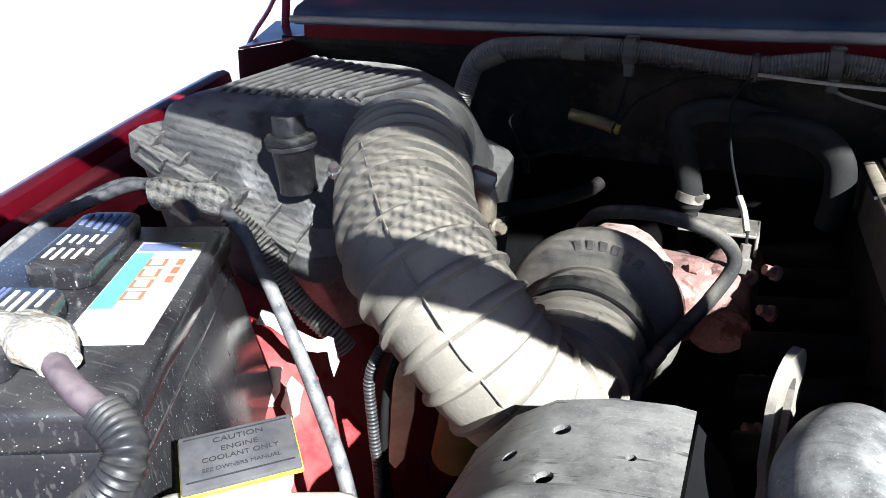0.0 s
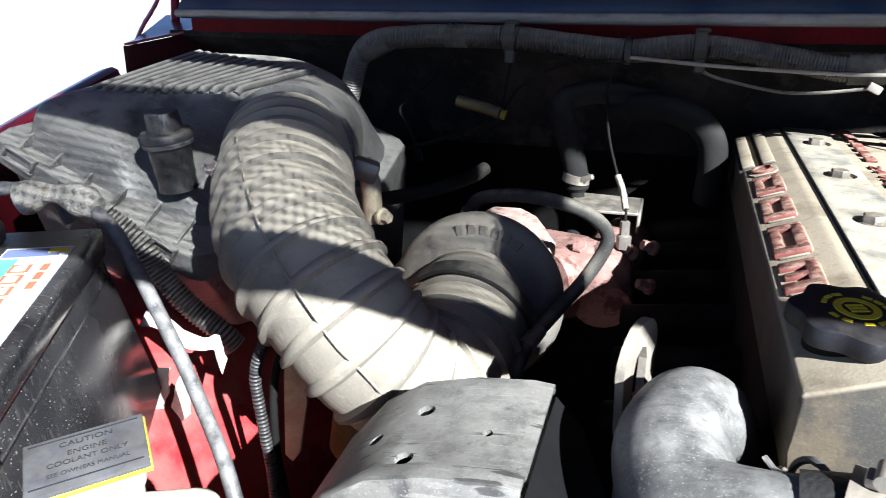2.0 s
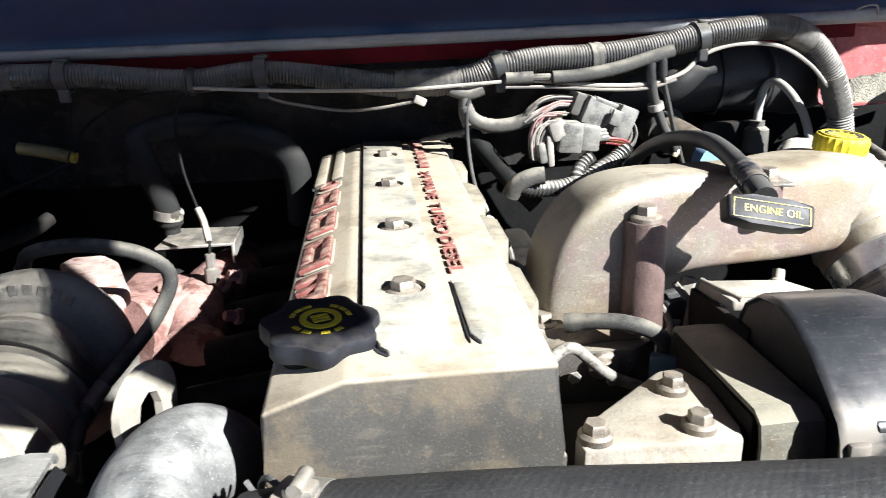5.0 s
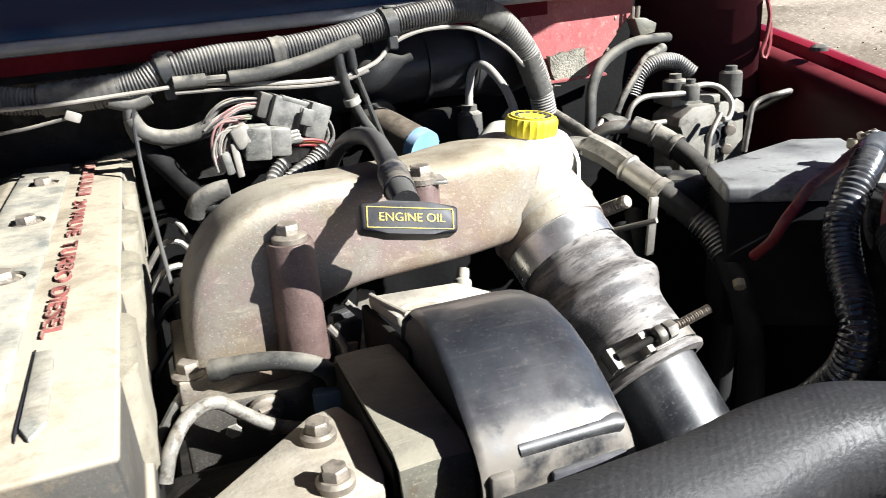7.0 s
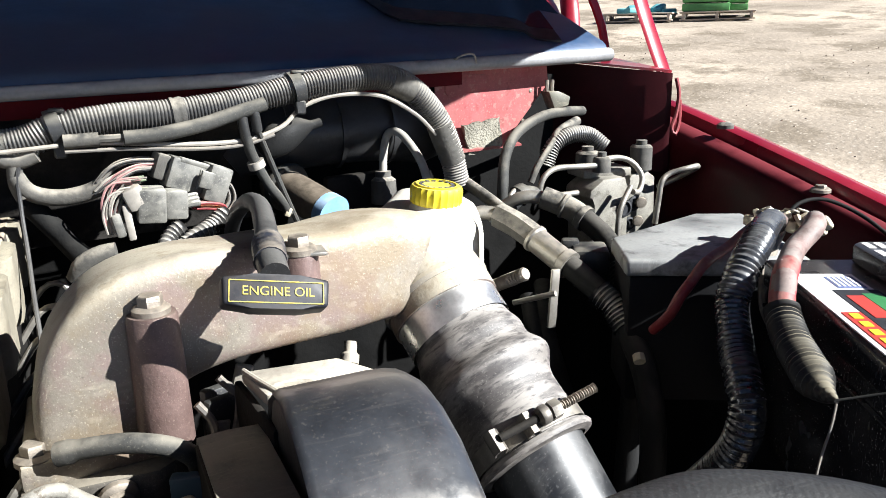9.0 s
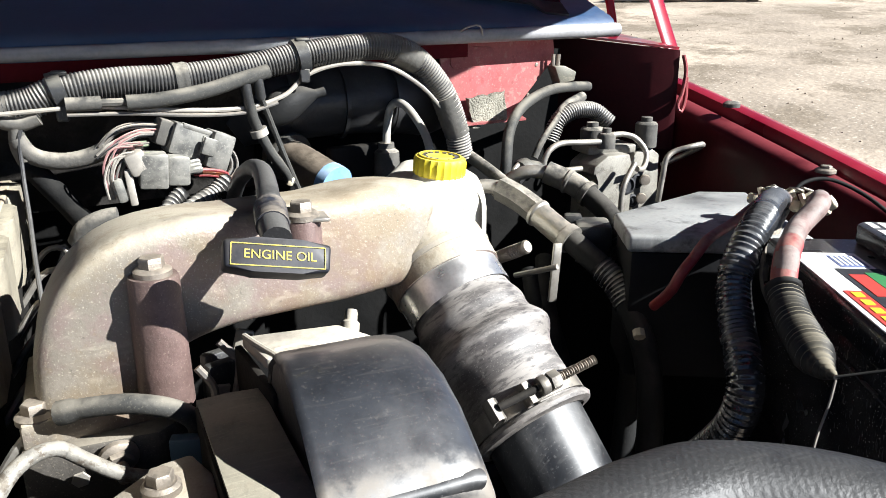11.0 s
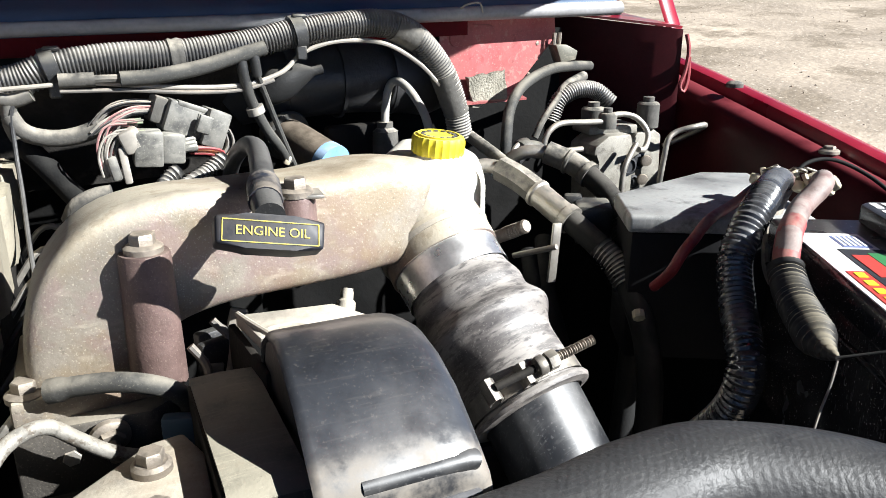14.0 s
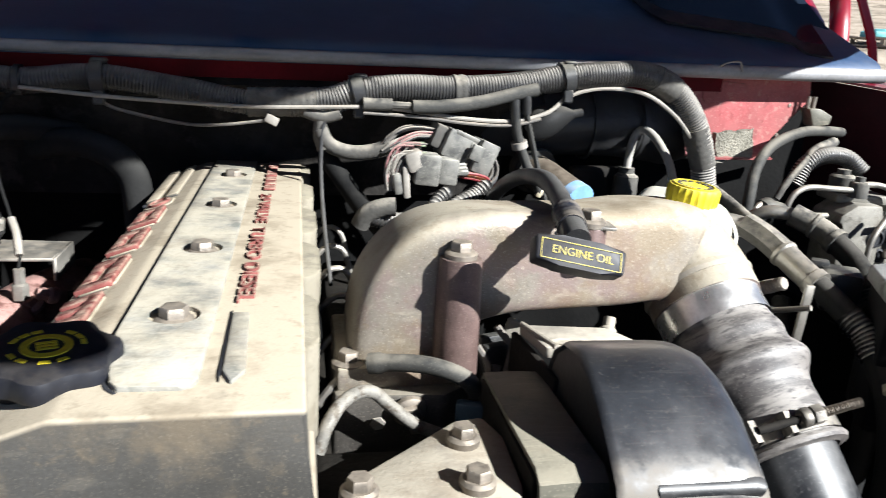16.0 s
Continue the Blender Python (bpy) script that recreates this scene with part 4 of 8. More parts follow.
    # raised badge of five plain red blocks, read from the rear
    tilt = math.degrees(math.atan(0.367))
    for k, (y0, y1) in enumerate(((0.004, 0.064), (0.080, 0.156), (0.178, 0.246), (0.266, 0.334), (0.350, 0.386))):
        xm = -0.0685
        m = Matrix.Translation((xm, (y0 + y1) / 2, slope_z(xm))) @ turn(0, -tilt, 0)
        w, h = 0.0155, (y1 - y0) / 2
        bm = B()
        ring = [(-w, -h + 0.008), (-w + 0.005, -h), (w - 0.005, -h), (w, -h + 0.008), (w, h - 0.008), (w - 0.005, h), (-w + 0.005, h), (-w, h - 0.008)]
        prism(bm, ring, -0.002, 0.0016, m, 0.0008, 1)
        part("badge_plate", bm, M_CAST, c)
        if k < 4:
            for a, b, cx, cy in ((w * 2 - 0.003, 0.014, 0, -h + 0.009), (w * 2 - 0.003, 0.014, 0, h - 0.009), (0.0095, h * 2 - 0.012, w - 0.0065, 0), (0.0085, h * 2 - 0.012, -w + 0.0065, 0))[: 4 if k != 0 else 3]:
                bm = B()
                box(bm, (0, 0, 0), (a, b, 0.0050), None, 0.0014, 2)
                bmesh.ops.transform(bm, matrix=m @ Matrix.Translation((cx, cy, 0.0025)), verts=bm.verts)
                part("badge_stroke", bm, M_RED_LETTER, c)
            if k == 0:
                bm = B()
                box(bm, (0, 0, 0), (w * 1.5, 0.010, 0.0050), None, 0.0014, 2)
                bmesh.ops.transform(bm, matrix=m @ Matrix.Translation((0, 0, 0.0025)), verts=bm.verts)
                part("badge_stroke", bm, M_RED_LETTER, c)
        else:
            bm = B()
            lathe(bm, [(0, 0.0), (0.012, 0.0), (0.012, 0.004), (0.0095, 0.0045), (0.009, 0.0025), (0, 0.0025)], m @ Matrix.Diagonal((1, 1.2, 1, 1)), 24)
            part("badge_stroke", bm, M_RED_LETTER, c)
    for xm in (-0.081, -0.060):
        m = Matrix.Translation((xm, 0.482, slope_z(xm))) @ turn(0, -tilt, 0)
        bm = B()
        prism(bm, [(-0.007, -0.088), (0.007, -0.088), (0.007, 0.092), (-0.007, 0.092)], -0.002, 0.0035, m, 0.002, 2)
        part("cast_bar", bm, M_CAST, c)
        bm = B()
        prism(bm, [(-0.0105, -0.09), (-0.0072, -0.09), (-0.0072, 0.092), (-0.0105, 0.092)], -0.002, 0.0010, m, 0)
        part("groove", bm, M_INK_RECESS, c)
    # raised wording, read from the rear to the front
    m = Matrix.Translation((0.0420, 0.128, 1.1408)) @ turn(-90)
    part("lettering", words("TURBO DIESEL", 0.0168, m, 0.0012, 1.86), M_RED_LETTER, c, smooth=0)
    m = Matrix.Translation((0.0430, 0.312, 1.1408)) @ turn(-90)
    part("lettering", words("24 VALVE", 0.0168, m, 0.0012, 1.86), M_RED_LETTER, c, smooth=0)
    for k in range(7):
        bm = B()
        y = 0.408 + 0.0265 * k
        box(bm, (0.0462, y, 1.1418), (0.0125, 0.018, 0.003), None, 0.0008, 1)
        part("name_block", bm, M_RED_LETTER, c)
    return c


def oil_cap():
    cap = thing("oil_filler_cap", "black scalloped oil filler cap with yellow print", "oil cap", (-0.060, -0.105, 1.128))
    m = Matrix.Translation((-0.0555, -0.070, 1.125)) @ turn(20, 0, 5) @ Matrix.Scale(0.973, 4)
    bm = B()
    lathe(bm, [(0, 0.0115), (0.030, 0.0115), (0.0358, 0.0128), (0.0370, 0.0150), (0.0370, 0.0228), (0.0360, 0.0256), (0.0335, 0.0268), (0.027, 0.0275), (0.0, 0.0282)], m, 126, 7, 0.075)
    top = part("cap_body", bm, M_GRIP, cap)
    bm = B()
    lathe(bm, [(0.0090, 0.0278), (0.0135, 0.0276), (0.0135, 0.0284), (0.0090, 0.0285), (0.0090, 0.0278)], m, 40)
    part("printed_ring", bm, M_YELLOW_PRINT, top)
    for a in (0, 22, 44, 100, 122, 144, 200, 225, 262, 290):
        bm = B()
        prism(bm, [(0.0172, -0.0026), (0.0202, -0.0030), (0.0202, 0.0030), (0.0172, 0.0026)], 0.0272, 0.0282, m @ turn(a), 0)
        part("printed_mark", bm, M_YELLOW_PRINT, top)
    for dy in (-0.0035, 0.0, 0.0035):
        bm = B()
        prism(bm, [(-0.0055, -0.0011), (0.0055, -0.0011), (0.0055, 0.0011), (-0.0055, 0.0011)], 0.0276, 0.0286, m @ Matrix.Translation((0, dy, 0)), 0)
        part("printed_mark", bm, M_YELLOW_PRINT, top)
    bm = B()
    lathe(bm, [(0.018, -0.02), (0.026, -0.02), (0.026, 0.0125), (0.018, 0.0125)], m, 32)
    part("filler_neck", bm, M_IRON, cap)


def lifting_eye():
    e = thing("lifting_eye", "bare steel engine lifting bracket with a slotted eye", "bracket", (-0.178, -0.04, 0.98))
    u = V((0.27, 0.96, 0)).normalized()
    m = Matrix(((u.x, 0, u.y, -0.178), (u.y, 0, -u.x, -0.042), (0, 1, 0, 1.05), (0, 0, 0, 1)))
    bm = B()
    outer = [(-0.016, -0.10), (0.016, -0.10), (0.017, -0.035), (0.030, -0.010), (0.035, 0.035)]
    outer += [(0.035 * math.cos(a), 0.035 + 0.027 * math.sin(a)) for a in [math.pi * k / 10 for k in range(1, 10)]]
    outer += [(-0.035, 0.035), (-0.030, -0.010), (-0.017, -0.035)]
    prism(bm, outer, -0.003, 0.003, m, 0)
    plate = part("plate", bm, M_ALU, e)
    h = B()
    prism(h, [(-0.013, -0.008), (0.013, -0.008), (0.014, 0.028), (0.010, 0.039), (0, 0.043), (-0.010, 0.039), (-0.014, 0.028)], -0.02, 0.02, m)
    cut(plate, [h])
    bm = B()
    bolt(bm, m @ V((0.0, -0.045, 0.007)), m.to_3x3() @ V((0, 0, 1)), 0.009, 0.010, 0.014)
    part("bolt", bm, M_BOLT, e)


# ---------------------------------------------------------------- passenger side
DUCT = [(-0.594, 0.235, 1.140), (-0.564, 0.178, 1.135), (-0.532, 0.109, 1.116), (-0.490, 0.057, 1.087), (-0.443, 0.033, 1.051), (-0.403, 0.032, 1.010), (-0.369, 0.050, 0.979), (-0.355, 0.095, 0.985), (-0.352, 0.150, 1.003)]


def intake_duct():
    d = thing("intake_duct", "dust-coated ribbed rubber air intake duct", "air duct", (-0.45, 0.05, 0.90))

    def r(s, total):
        ph = (s / 0.0285) % 1.0
        f = s / total
        wide = 0.46 - 0.22 * f
        rise = 0.0
        if ph < wide:
            rise = min(1.0, 1.35 * math.sin(math.pi * ph / wide))
        else:
            rise = 0.12 * math.sin(math.pi * (ph - wide) / (1 - wide))
        return 0.0655 - 0.0073 * max(0.0, f - 0.45) / 0.55 + 0.0070 * rise * (1 - 0.25 * f)
    bm = B()
    tube(bm, DUCT, r, 44, 0.0026)
    part("ribbed_sleeve", bm, M_DUCT, d)
    seam = [(-0.5874, 0.1214, 1.1815), (-0.5328, 0.0438, 1.157), (-0.4979, 0.0038, 1.1331), (-0.4669, -0.0163, 1.104), (-0.44, -0.0293, 1.0811), (-0.4152, -0.0333, 1.0525), (-0.3977, -0.0323, 1.0355), (-0.3725, -0.0283, 1.0062)]
    bm = B()
    tube(bm, seam, 0.0011, 6, 0.006)
    part("mould_seam", bm, M_DUCT, d)
    for at, ax, rr in ((DUCT[-1], V(DUCT[-1]) - V(DUCT[-2]), 0.066),):
        bm = B()
        band(bm, at, ax, rr, 0.016, 0.004, 40)
        part("clamp_band", bm, M_PLAST, d)
    bm = B()
    bolt(bm, (-0.6125, 0.112, 1.150), (0.2, -0.6, 0.75), 0.0055, 0.012, 0.008)
    tube(bm, [(-0.612, 0.115, 1.148), (-0.616, 0.125, 1.118)], 0.004, 8, 0.006)
    part("clamp_screw", bm, M_CHROME, d)


def air_box():
    a = thing("air_filter_box", "streaked black plastic air filter box with ribbed lid", "air filter", (-0.73, 0.30, 0.85))
    rim = [(-0.880, 0.100, 1.172), (-0.770, 0.098, 1.112), (-0.648, 0.108, 1.050), (-0.585, 0.200, 1.040), (-0.525, 0.330, 1.070), (-0.530, 0.470, 1.110), (-0.700, 0.520, 1.160), (-0.890, 0.510, 1.175)]
    low = [(x * 0.96 - 0.03, y + 0.085 if y < 0.25 else y, 0.93) for x, y, z in rim]
    under = [(x, y, z - 0.030) for x, y, z in rim]

    def loft(rings, bev):
        bm = B()
        vs = [[bm.verts.new(p) for p in ring] for ring in rings]
        n = len(rings[0])
        for p, q in zip(vs, vs[1:]):
            for i in range(n):
                bm.faces.new((p[i], p[(i + 1) % n], q[(i + 1) % n], q[i]))
        bm.faces.new(vs[0][::-1])
        bm.faces.new(vs[-1])
        bmesh.ops.recalc_face_normals(bm, faces=bm.faces)
        if bev:
            bmesh.ops.bevel(bm, geom=list(bm.edges), offset=bev, segments=3, affect="EDGES", profile=0.5)
        return bm

    def rounded(ring, times=2, cut=0.22):
        """Cuts the corners of a closed ring."""
        ring = [V(p) for p in ring]
        for _ in range(times):
            ring = [q for p, r in zip(ring, ring[1:] + ring[:1]) for q in (p.lerp(r, cut), p.lerp(r, 1 - cut))]
        return ring

    def domed(rings, steps=5):
        """Rings bent smoothly from the flange up to the top."""
        ext = [[p * 2 - q for p, q in zip(rings[0], rings[1])]] + rings + [[p * 2 - q for p, q in zip(rings[-1], rings[-2])]]
        out = []
        for k in range(1, len(ext) - 2):
            for j in range(steps):
                t = j / steps
                out.append([0.5 * ((2 * b) + (c - a) * t + (2 * a - 5 * b + 4 * c - d) * t * t + (3 * b - a - 3 * c + d) * t ** 3) for a, b, c, d in zip(*ext[k - 1:k + 3])])
        return out + [rings[-1]]
    part("tub", loft([low, [(x * 0.985 - 0.011, y + 0.012, z - 0.02) for x, y, z in rim]], 0.006), M_BOXPL, a)
    part("rim", loft([rounded(under, 1, 0.07), rounded(rim, 1, 0.07)], 0.003), M_BOXPL, a)
    # lid: a bulging lobe beside a hollow face for the gauge, under a ribbed plateau
    foot = [(-0.874, 0.122, 1.168), (-0.800, 0.122, 1.128), (-0.742, 0.124, 1.098), (-0.722, 0.132, 1.086), (-0.662, 0.134, 1.056), (-0.604, 0.206, 1.038), (-0.540, 0.335, 1.066), (-0.545, 0.465, 1.106), (-0.700, 0.512, 1.156), (-0.880, 0.500, 1.170)]
    mid = [(-0.874, 0.144, 1.196), (-0.808, 0.142, 1.172), (-0.754, 0.146, 1.148), (-0.730, 0.164, 1.130), (-0.676, 0.160, 1.112), (-0.610, 0.216, 1.110), (-0.556, 0.345, 1.120), (-0.565, 0.440, 1.150), (-0.700, 0.500, 1.200), (-0.872, 0.490, 1.200)]
    upper = [(-0.858, 0.178, 1.200), (-0.806, 0.178, 1.194), (-0.765, 0.182, 1.186), (-0.742, 0.206, 1.168), (-0.690, 0.198, 1.160), (-0.628, 0.224, 1.166), (-0.580, 0.365, 1.172), (-0.594, 0.425, 1.196), (-0.705, 0.480, 1.216), (-0.855, 0.465, 1.216)]
    top = [(-0.848, 0.204, 1.202), (-0.808, 0.206, 1.202), (-0.775, 0.212, 1.201), (-0.752, 0.226, 1.200), (-0.698, 0.224, 1.202), (-0.656, 0.232, 1.205), (-0.612, 0.350, 1.206), (-0.640, 0.415, 1.220), (-0.715, 0.445, 1.225), (-0.835, 0.435, 1.226)]
    lid = part("lid", loft(domed([rounded(r) for r in (foot, mid, upper, top)]), 0), M_BOXPL, a, smooth=60)
    for k in range(13):
        f = k / 12
        p = V((-0.834, 0.212, 1.2035)).lerp(V((-0.656, 0.240, 1.2075)), f)
        q = V((-0.822, 0.428, 1.2280)).lerp(V((-0.628, 0.385, 1.2150)), f)
        bm = B()
        tube(bm, [p + V((0, 0, -0.004)), p.lerp(q, 0.05) + V((0, 0, 0.0006)), p.lerp(q, 0.5) + V((0, 0, 0.001)), p.lerp(q, 0.95) + V((0, 0, 0.0006)), q + V((0, 0, -0.004))], 0.0046, 10, 0.010, flat=0.9)
        part("lid_rib", bm, M_BOXPL, lid)
    for k in range(6):
        p = V(rim[0]).lerp(V(rim[2]), 0.14 + 0.155 * k)
        bm = B()
        prism(bm, [(0.0, 0.0), (0.040, 0.0), (0.050, 0.024), (0.040, 0.020), (0.012, 0.008)], -0.0018, 0.0018, Matrix.Translation(p + V((0, 0.004, -0.001))) @ Matrix(((0, 0, 1, 0), (1, 0, 0, 0), (0, 1, 0, 0), (0, 0, 0, 1))), 0)
        part("gusset", bm, M_BOXPL, lid)
    for f in (0.17, 0.43, 0.86):
        p = V(rim[0]).lerp(V(rim[2]), f)
        bm = B()
        m = Matrix.Translation(p + V((0, -0.003, -0.006))) @ turn(0, 27, 0)
        for cx, cz, w, h in ((0, 0.006, 0.040, 0.003), (0, -0.008, 0.040, 0.003), (-0.0185, 0, 0.003, 0.014), (0.0185, 0, 0.003, 0.014)):
            box(bm, m @ V((cx, 0, cz)), (w, 0.009, h), turn(0, 27, 0), 0.001, 1)
        part("clip", bm, M_BOXPL, a)
    # domed outlet that turns down into the duct
    bm = B()
    tube(bm, [(-0.655, 0.450, 1.122), (-0.640, 0.395, 1.128), (-0.622, 0.330, 1.134), (-0.602, 0.268, 1.138), (-0.594, 0.240, 1.140)], lambda s, t: 0.074 * min(1.0, math.sin(0.16 + 1.41 * min(1.0, s / (t * 0.55))) ** 0.7) + 0.003, 40, 0.006)
    neck = part("outlet", bm, M_BOXPL, a)
    bm = B()
    band(bm, (-0.600, 0.256, 1.1385), (0.28, -0.96, -0.05), 0.0755, 0.006, 0.0025, 44)
    part("moulded_ring", bm, M_BOXPL, neck)
    # service gauge on the lid
    g = thing("filter_gauge", "stubby black filter gauge with a pale collar", "gauge", (-0.683, 0.146, 1.125))
    m = Matrix.Translation((-0.683, 0.150, 1.124)) @ turn(0, -4, 6) @ Matrix.Diagonal((1, 1, 0.93, 1))
    bm = B()
    lathe(bm, [(0, -0.012), (0.0215, -0.012), (0.0205, 0.0), (0.0210, 0.006), (0.0230, 0.042), (0, 0.042)], m, 32)
    part("glass_body", bm, M_GLOSS, g)
    bm = B()
    lathe(bm, [(0.0, 0.042), (0.027, 0.042), (0.0275, 0.046), (0.026, 0.048), (0, 0.048)], m, 32)
    part("collar", bm, M_CAPTAG, g, "pale dusty collar ring")
    bm = B()
    lathe(bm, [(0.0, 0.048), (0.028, 0.048), (0.0285, 0.054), (0.026, 0.058), (0.0185, 0.059), (0.0175, 0.078), (0.0165, 0.080), (0, 0.080)], m, 32)
    part("cap", bm, M_PLAST, g)


def turbo():
    t = thing("turbocharger", "grey cast turbocharger compressor beside the exhaust manifold", "turbocharger", (-0.33, 0.25, 0.86))
    ax = V((0.02, -0.985, 0.17)).normalized()
    c = V((-0.356, 0.205, 1.003))
    m = aim(c, ax)
    bm = B()
    prof = []
    for k in range(13):
        a = math.pi * (k / 12) - math.pi / 2
        prof.append((0.068 + 0.027 * math.cos(a), 0.026 * math.sin(a)))
    lathe(bm, [(0.02, -0.026)] + prof + [(0.058, 0.028), (0.054, 0.030), (0.052, 0.040)], m, 48)
    part("compressor_scroll", bm, M_SCROLL, t)
    bm = B()
    lathe(bm, [(0.0, 0.026), (0.056, 0.026), (0.060, 0.034), (0.056, 0.042), (0.060, 0.050), (0.058, 0.060), (0.050, 0.062), (0.0, 0.062)], m, 40)
    part("inlet_neck", bm, M_SCROLL, t)
    for k in range(6):
        a = radians(104 - 9.5 * k)
        bm = B()
        box(bm, (0, 0, 0), (0.008, 0.011, 0.003), None, 0.0008, 1)
        bmesh.ops.transform(bm, matrix=m @ Matrix.Translation((0.079 * math.cos(a), 0.079 * math.sin(a), 0.0245)) @ turn(math.degrees(a) - 90), verts=bm.verts)
        part("cast_mark", bm, M_SCROLL, t)
    bm = B()
    lathe(bm, [(0, -0.03), (0.050, -0.03), (0.052, -0.07), (0.058, -0.085), (0.062, -0.11), (0.058, -0.15), (0.045, -0.165), (0, -0.165)], m, 40)
    part("turbine_housing", bm, M_RUST, t)
    bm = B()
    tube(bm, [(-0.30, 0.30, 0.985), (-0.27, 0.345, 0.975), (-0.245, 0.40, 0.965)], 0.042, 20, 0.01)
    part("turbine_foot", bm, M_RUST, t)


def manifold():
    x = thing("exhaust_manifold", "rust-pink cast exhaust manifold along the head", "manifold", (-0.23, 0.3, 0.9))
    bm = B()
    tube(bm, [(-0.228, 0.30, 0.968), (-0.232, 0.33, 0.978), (-0.235, 0.36, 0.985), (-0.225, 0.50, 0.970), (-0.215, 0.62, 0.955)], lambda s, t: 0.034 + 0.007 * math.sin(math.pi * s / t), 18, 0.01)
    part("log", bm, M_RUST, x)
    for k, (px, py, pz) in enumerate(((-0.262, 0.345, 1.018), (-0.210, 0.375, 1.010), (-0.245, 0.31, 0.985))):
        bm = B()
        bolt(bm, (px, py, pz), (-0.2, -0.5, 0.85), 0.010, 0.012, 0.016, 20 * k)
        part("bolt", bm, M_RUST, x)
    bm = B()
    prism(bm, [(-0.325, 0.33), (-0.255, 0.31), (-0.220, 0.345), (-0.235, 0.40), (-0.32, 0.42)], 0.995, 1.020, None, 0.006)
    part("flange", bm, M_RUST, x)
    bm = B()
    prism(bm, [(-0.392, 0.375), (-0.385, 0.398), (-0.348, 0.402), (-0.322, 0.372), (-0.300, 0.315), (-0.284, 0.282), (-0.290, 0.240), (-0.305, 0.236), (-0.328, 0.270), (-0.350, 0.300)], 1.030, 1.050, None, 0.005, 2)
    part("turbine_flange", bm, M_RUST_PALE, x, "pale pink flaking flange")
    for y, z in ((0.345, 1.032), (0.300, 1.000), (0.215, 0.955), (0.150, 0.935)):
        for k in (0, 1):
            bm = B()
            bolt(bm, (-0.178, y + 0.012 * k, z - 0.004 * k), (-0.8, -0.5, 0.35), 0.0065, 0.016, 0.009, 25 * k)
            part("stud", bm, M_RUST, x)
    # heat shield bracket and the sensor on it
    bm = B()
    prism(bm, [(-0.298, 0.435), (-0.203, 0.440), (-0.200, 0.515), (-0.290, 0.520)], 1.040, 1.044, None, 0.001, 1)
    box(bm, (-0.2015, 0.478, 1.030), (0.004, 0.076, 0.028), None, 0.001, 1)
    solid("bracket_plate", bm, M_STEEL, "grey folded steel plate over the manifold", "bracket")
    s = thing("pressure_sensor", "small brass sender on the manifold with a thin lead", "sensor", (-0.214, 0.362, 1.02))
    bm = B()
    lathe(bm, [(0, 0), (0.009, 0), (0.009, 0.016), (0.006, 0.018), (0.006, 0.034), (0.0, 0.035)], Matrix.Translation((-0.214, 0.362, 1.022)), 6)
    part("sender_body", bm, M_STEEL, s)
    bm = B()
    tube(bm, [(-0.214, 0.362, 1.056), (-0.216, 0.375, 1.072), (-0.230, 0.400, 1.102), (-0.246, 0.42, 1.147), (-0.255, 0.45, 1.197), (-0.248, 0.462, 1.222), (-0.231, 0.468, 1.238)], 0.0017, 8, 0.006)
    part("lead", bm, M_LEAD_DARK, s)
    bm = B()
    tube(bm, [(-0.2155, 0.372, 1.068), (-0.222, 0.388, 1.088), (-0.230, 0.400, 1.102)], 0.0042, 8, 0.005)
    part("heat_sleeve", bm, M_WIRE_LIGHT, s)


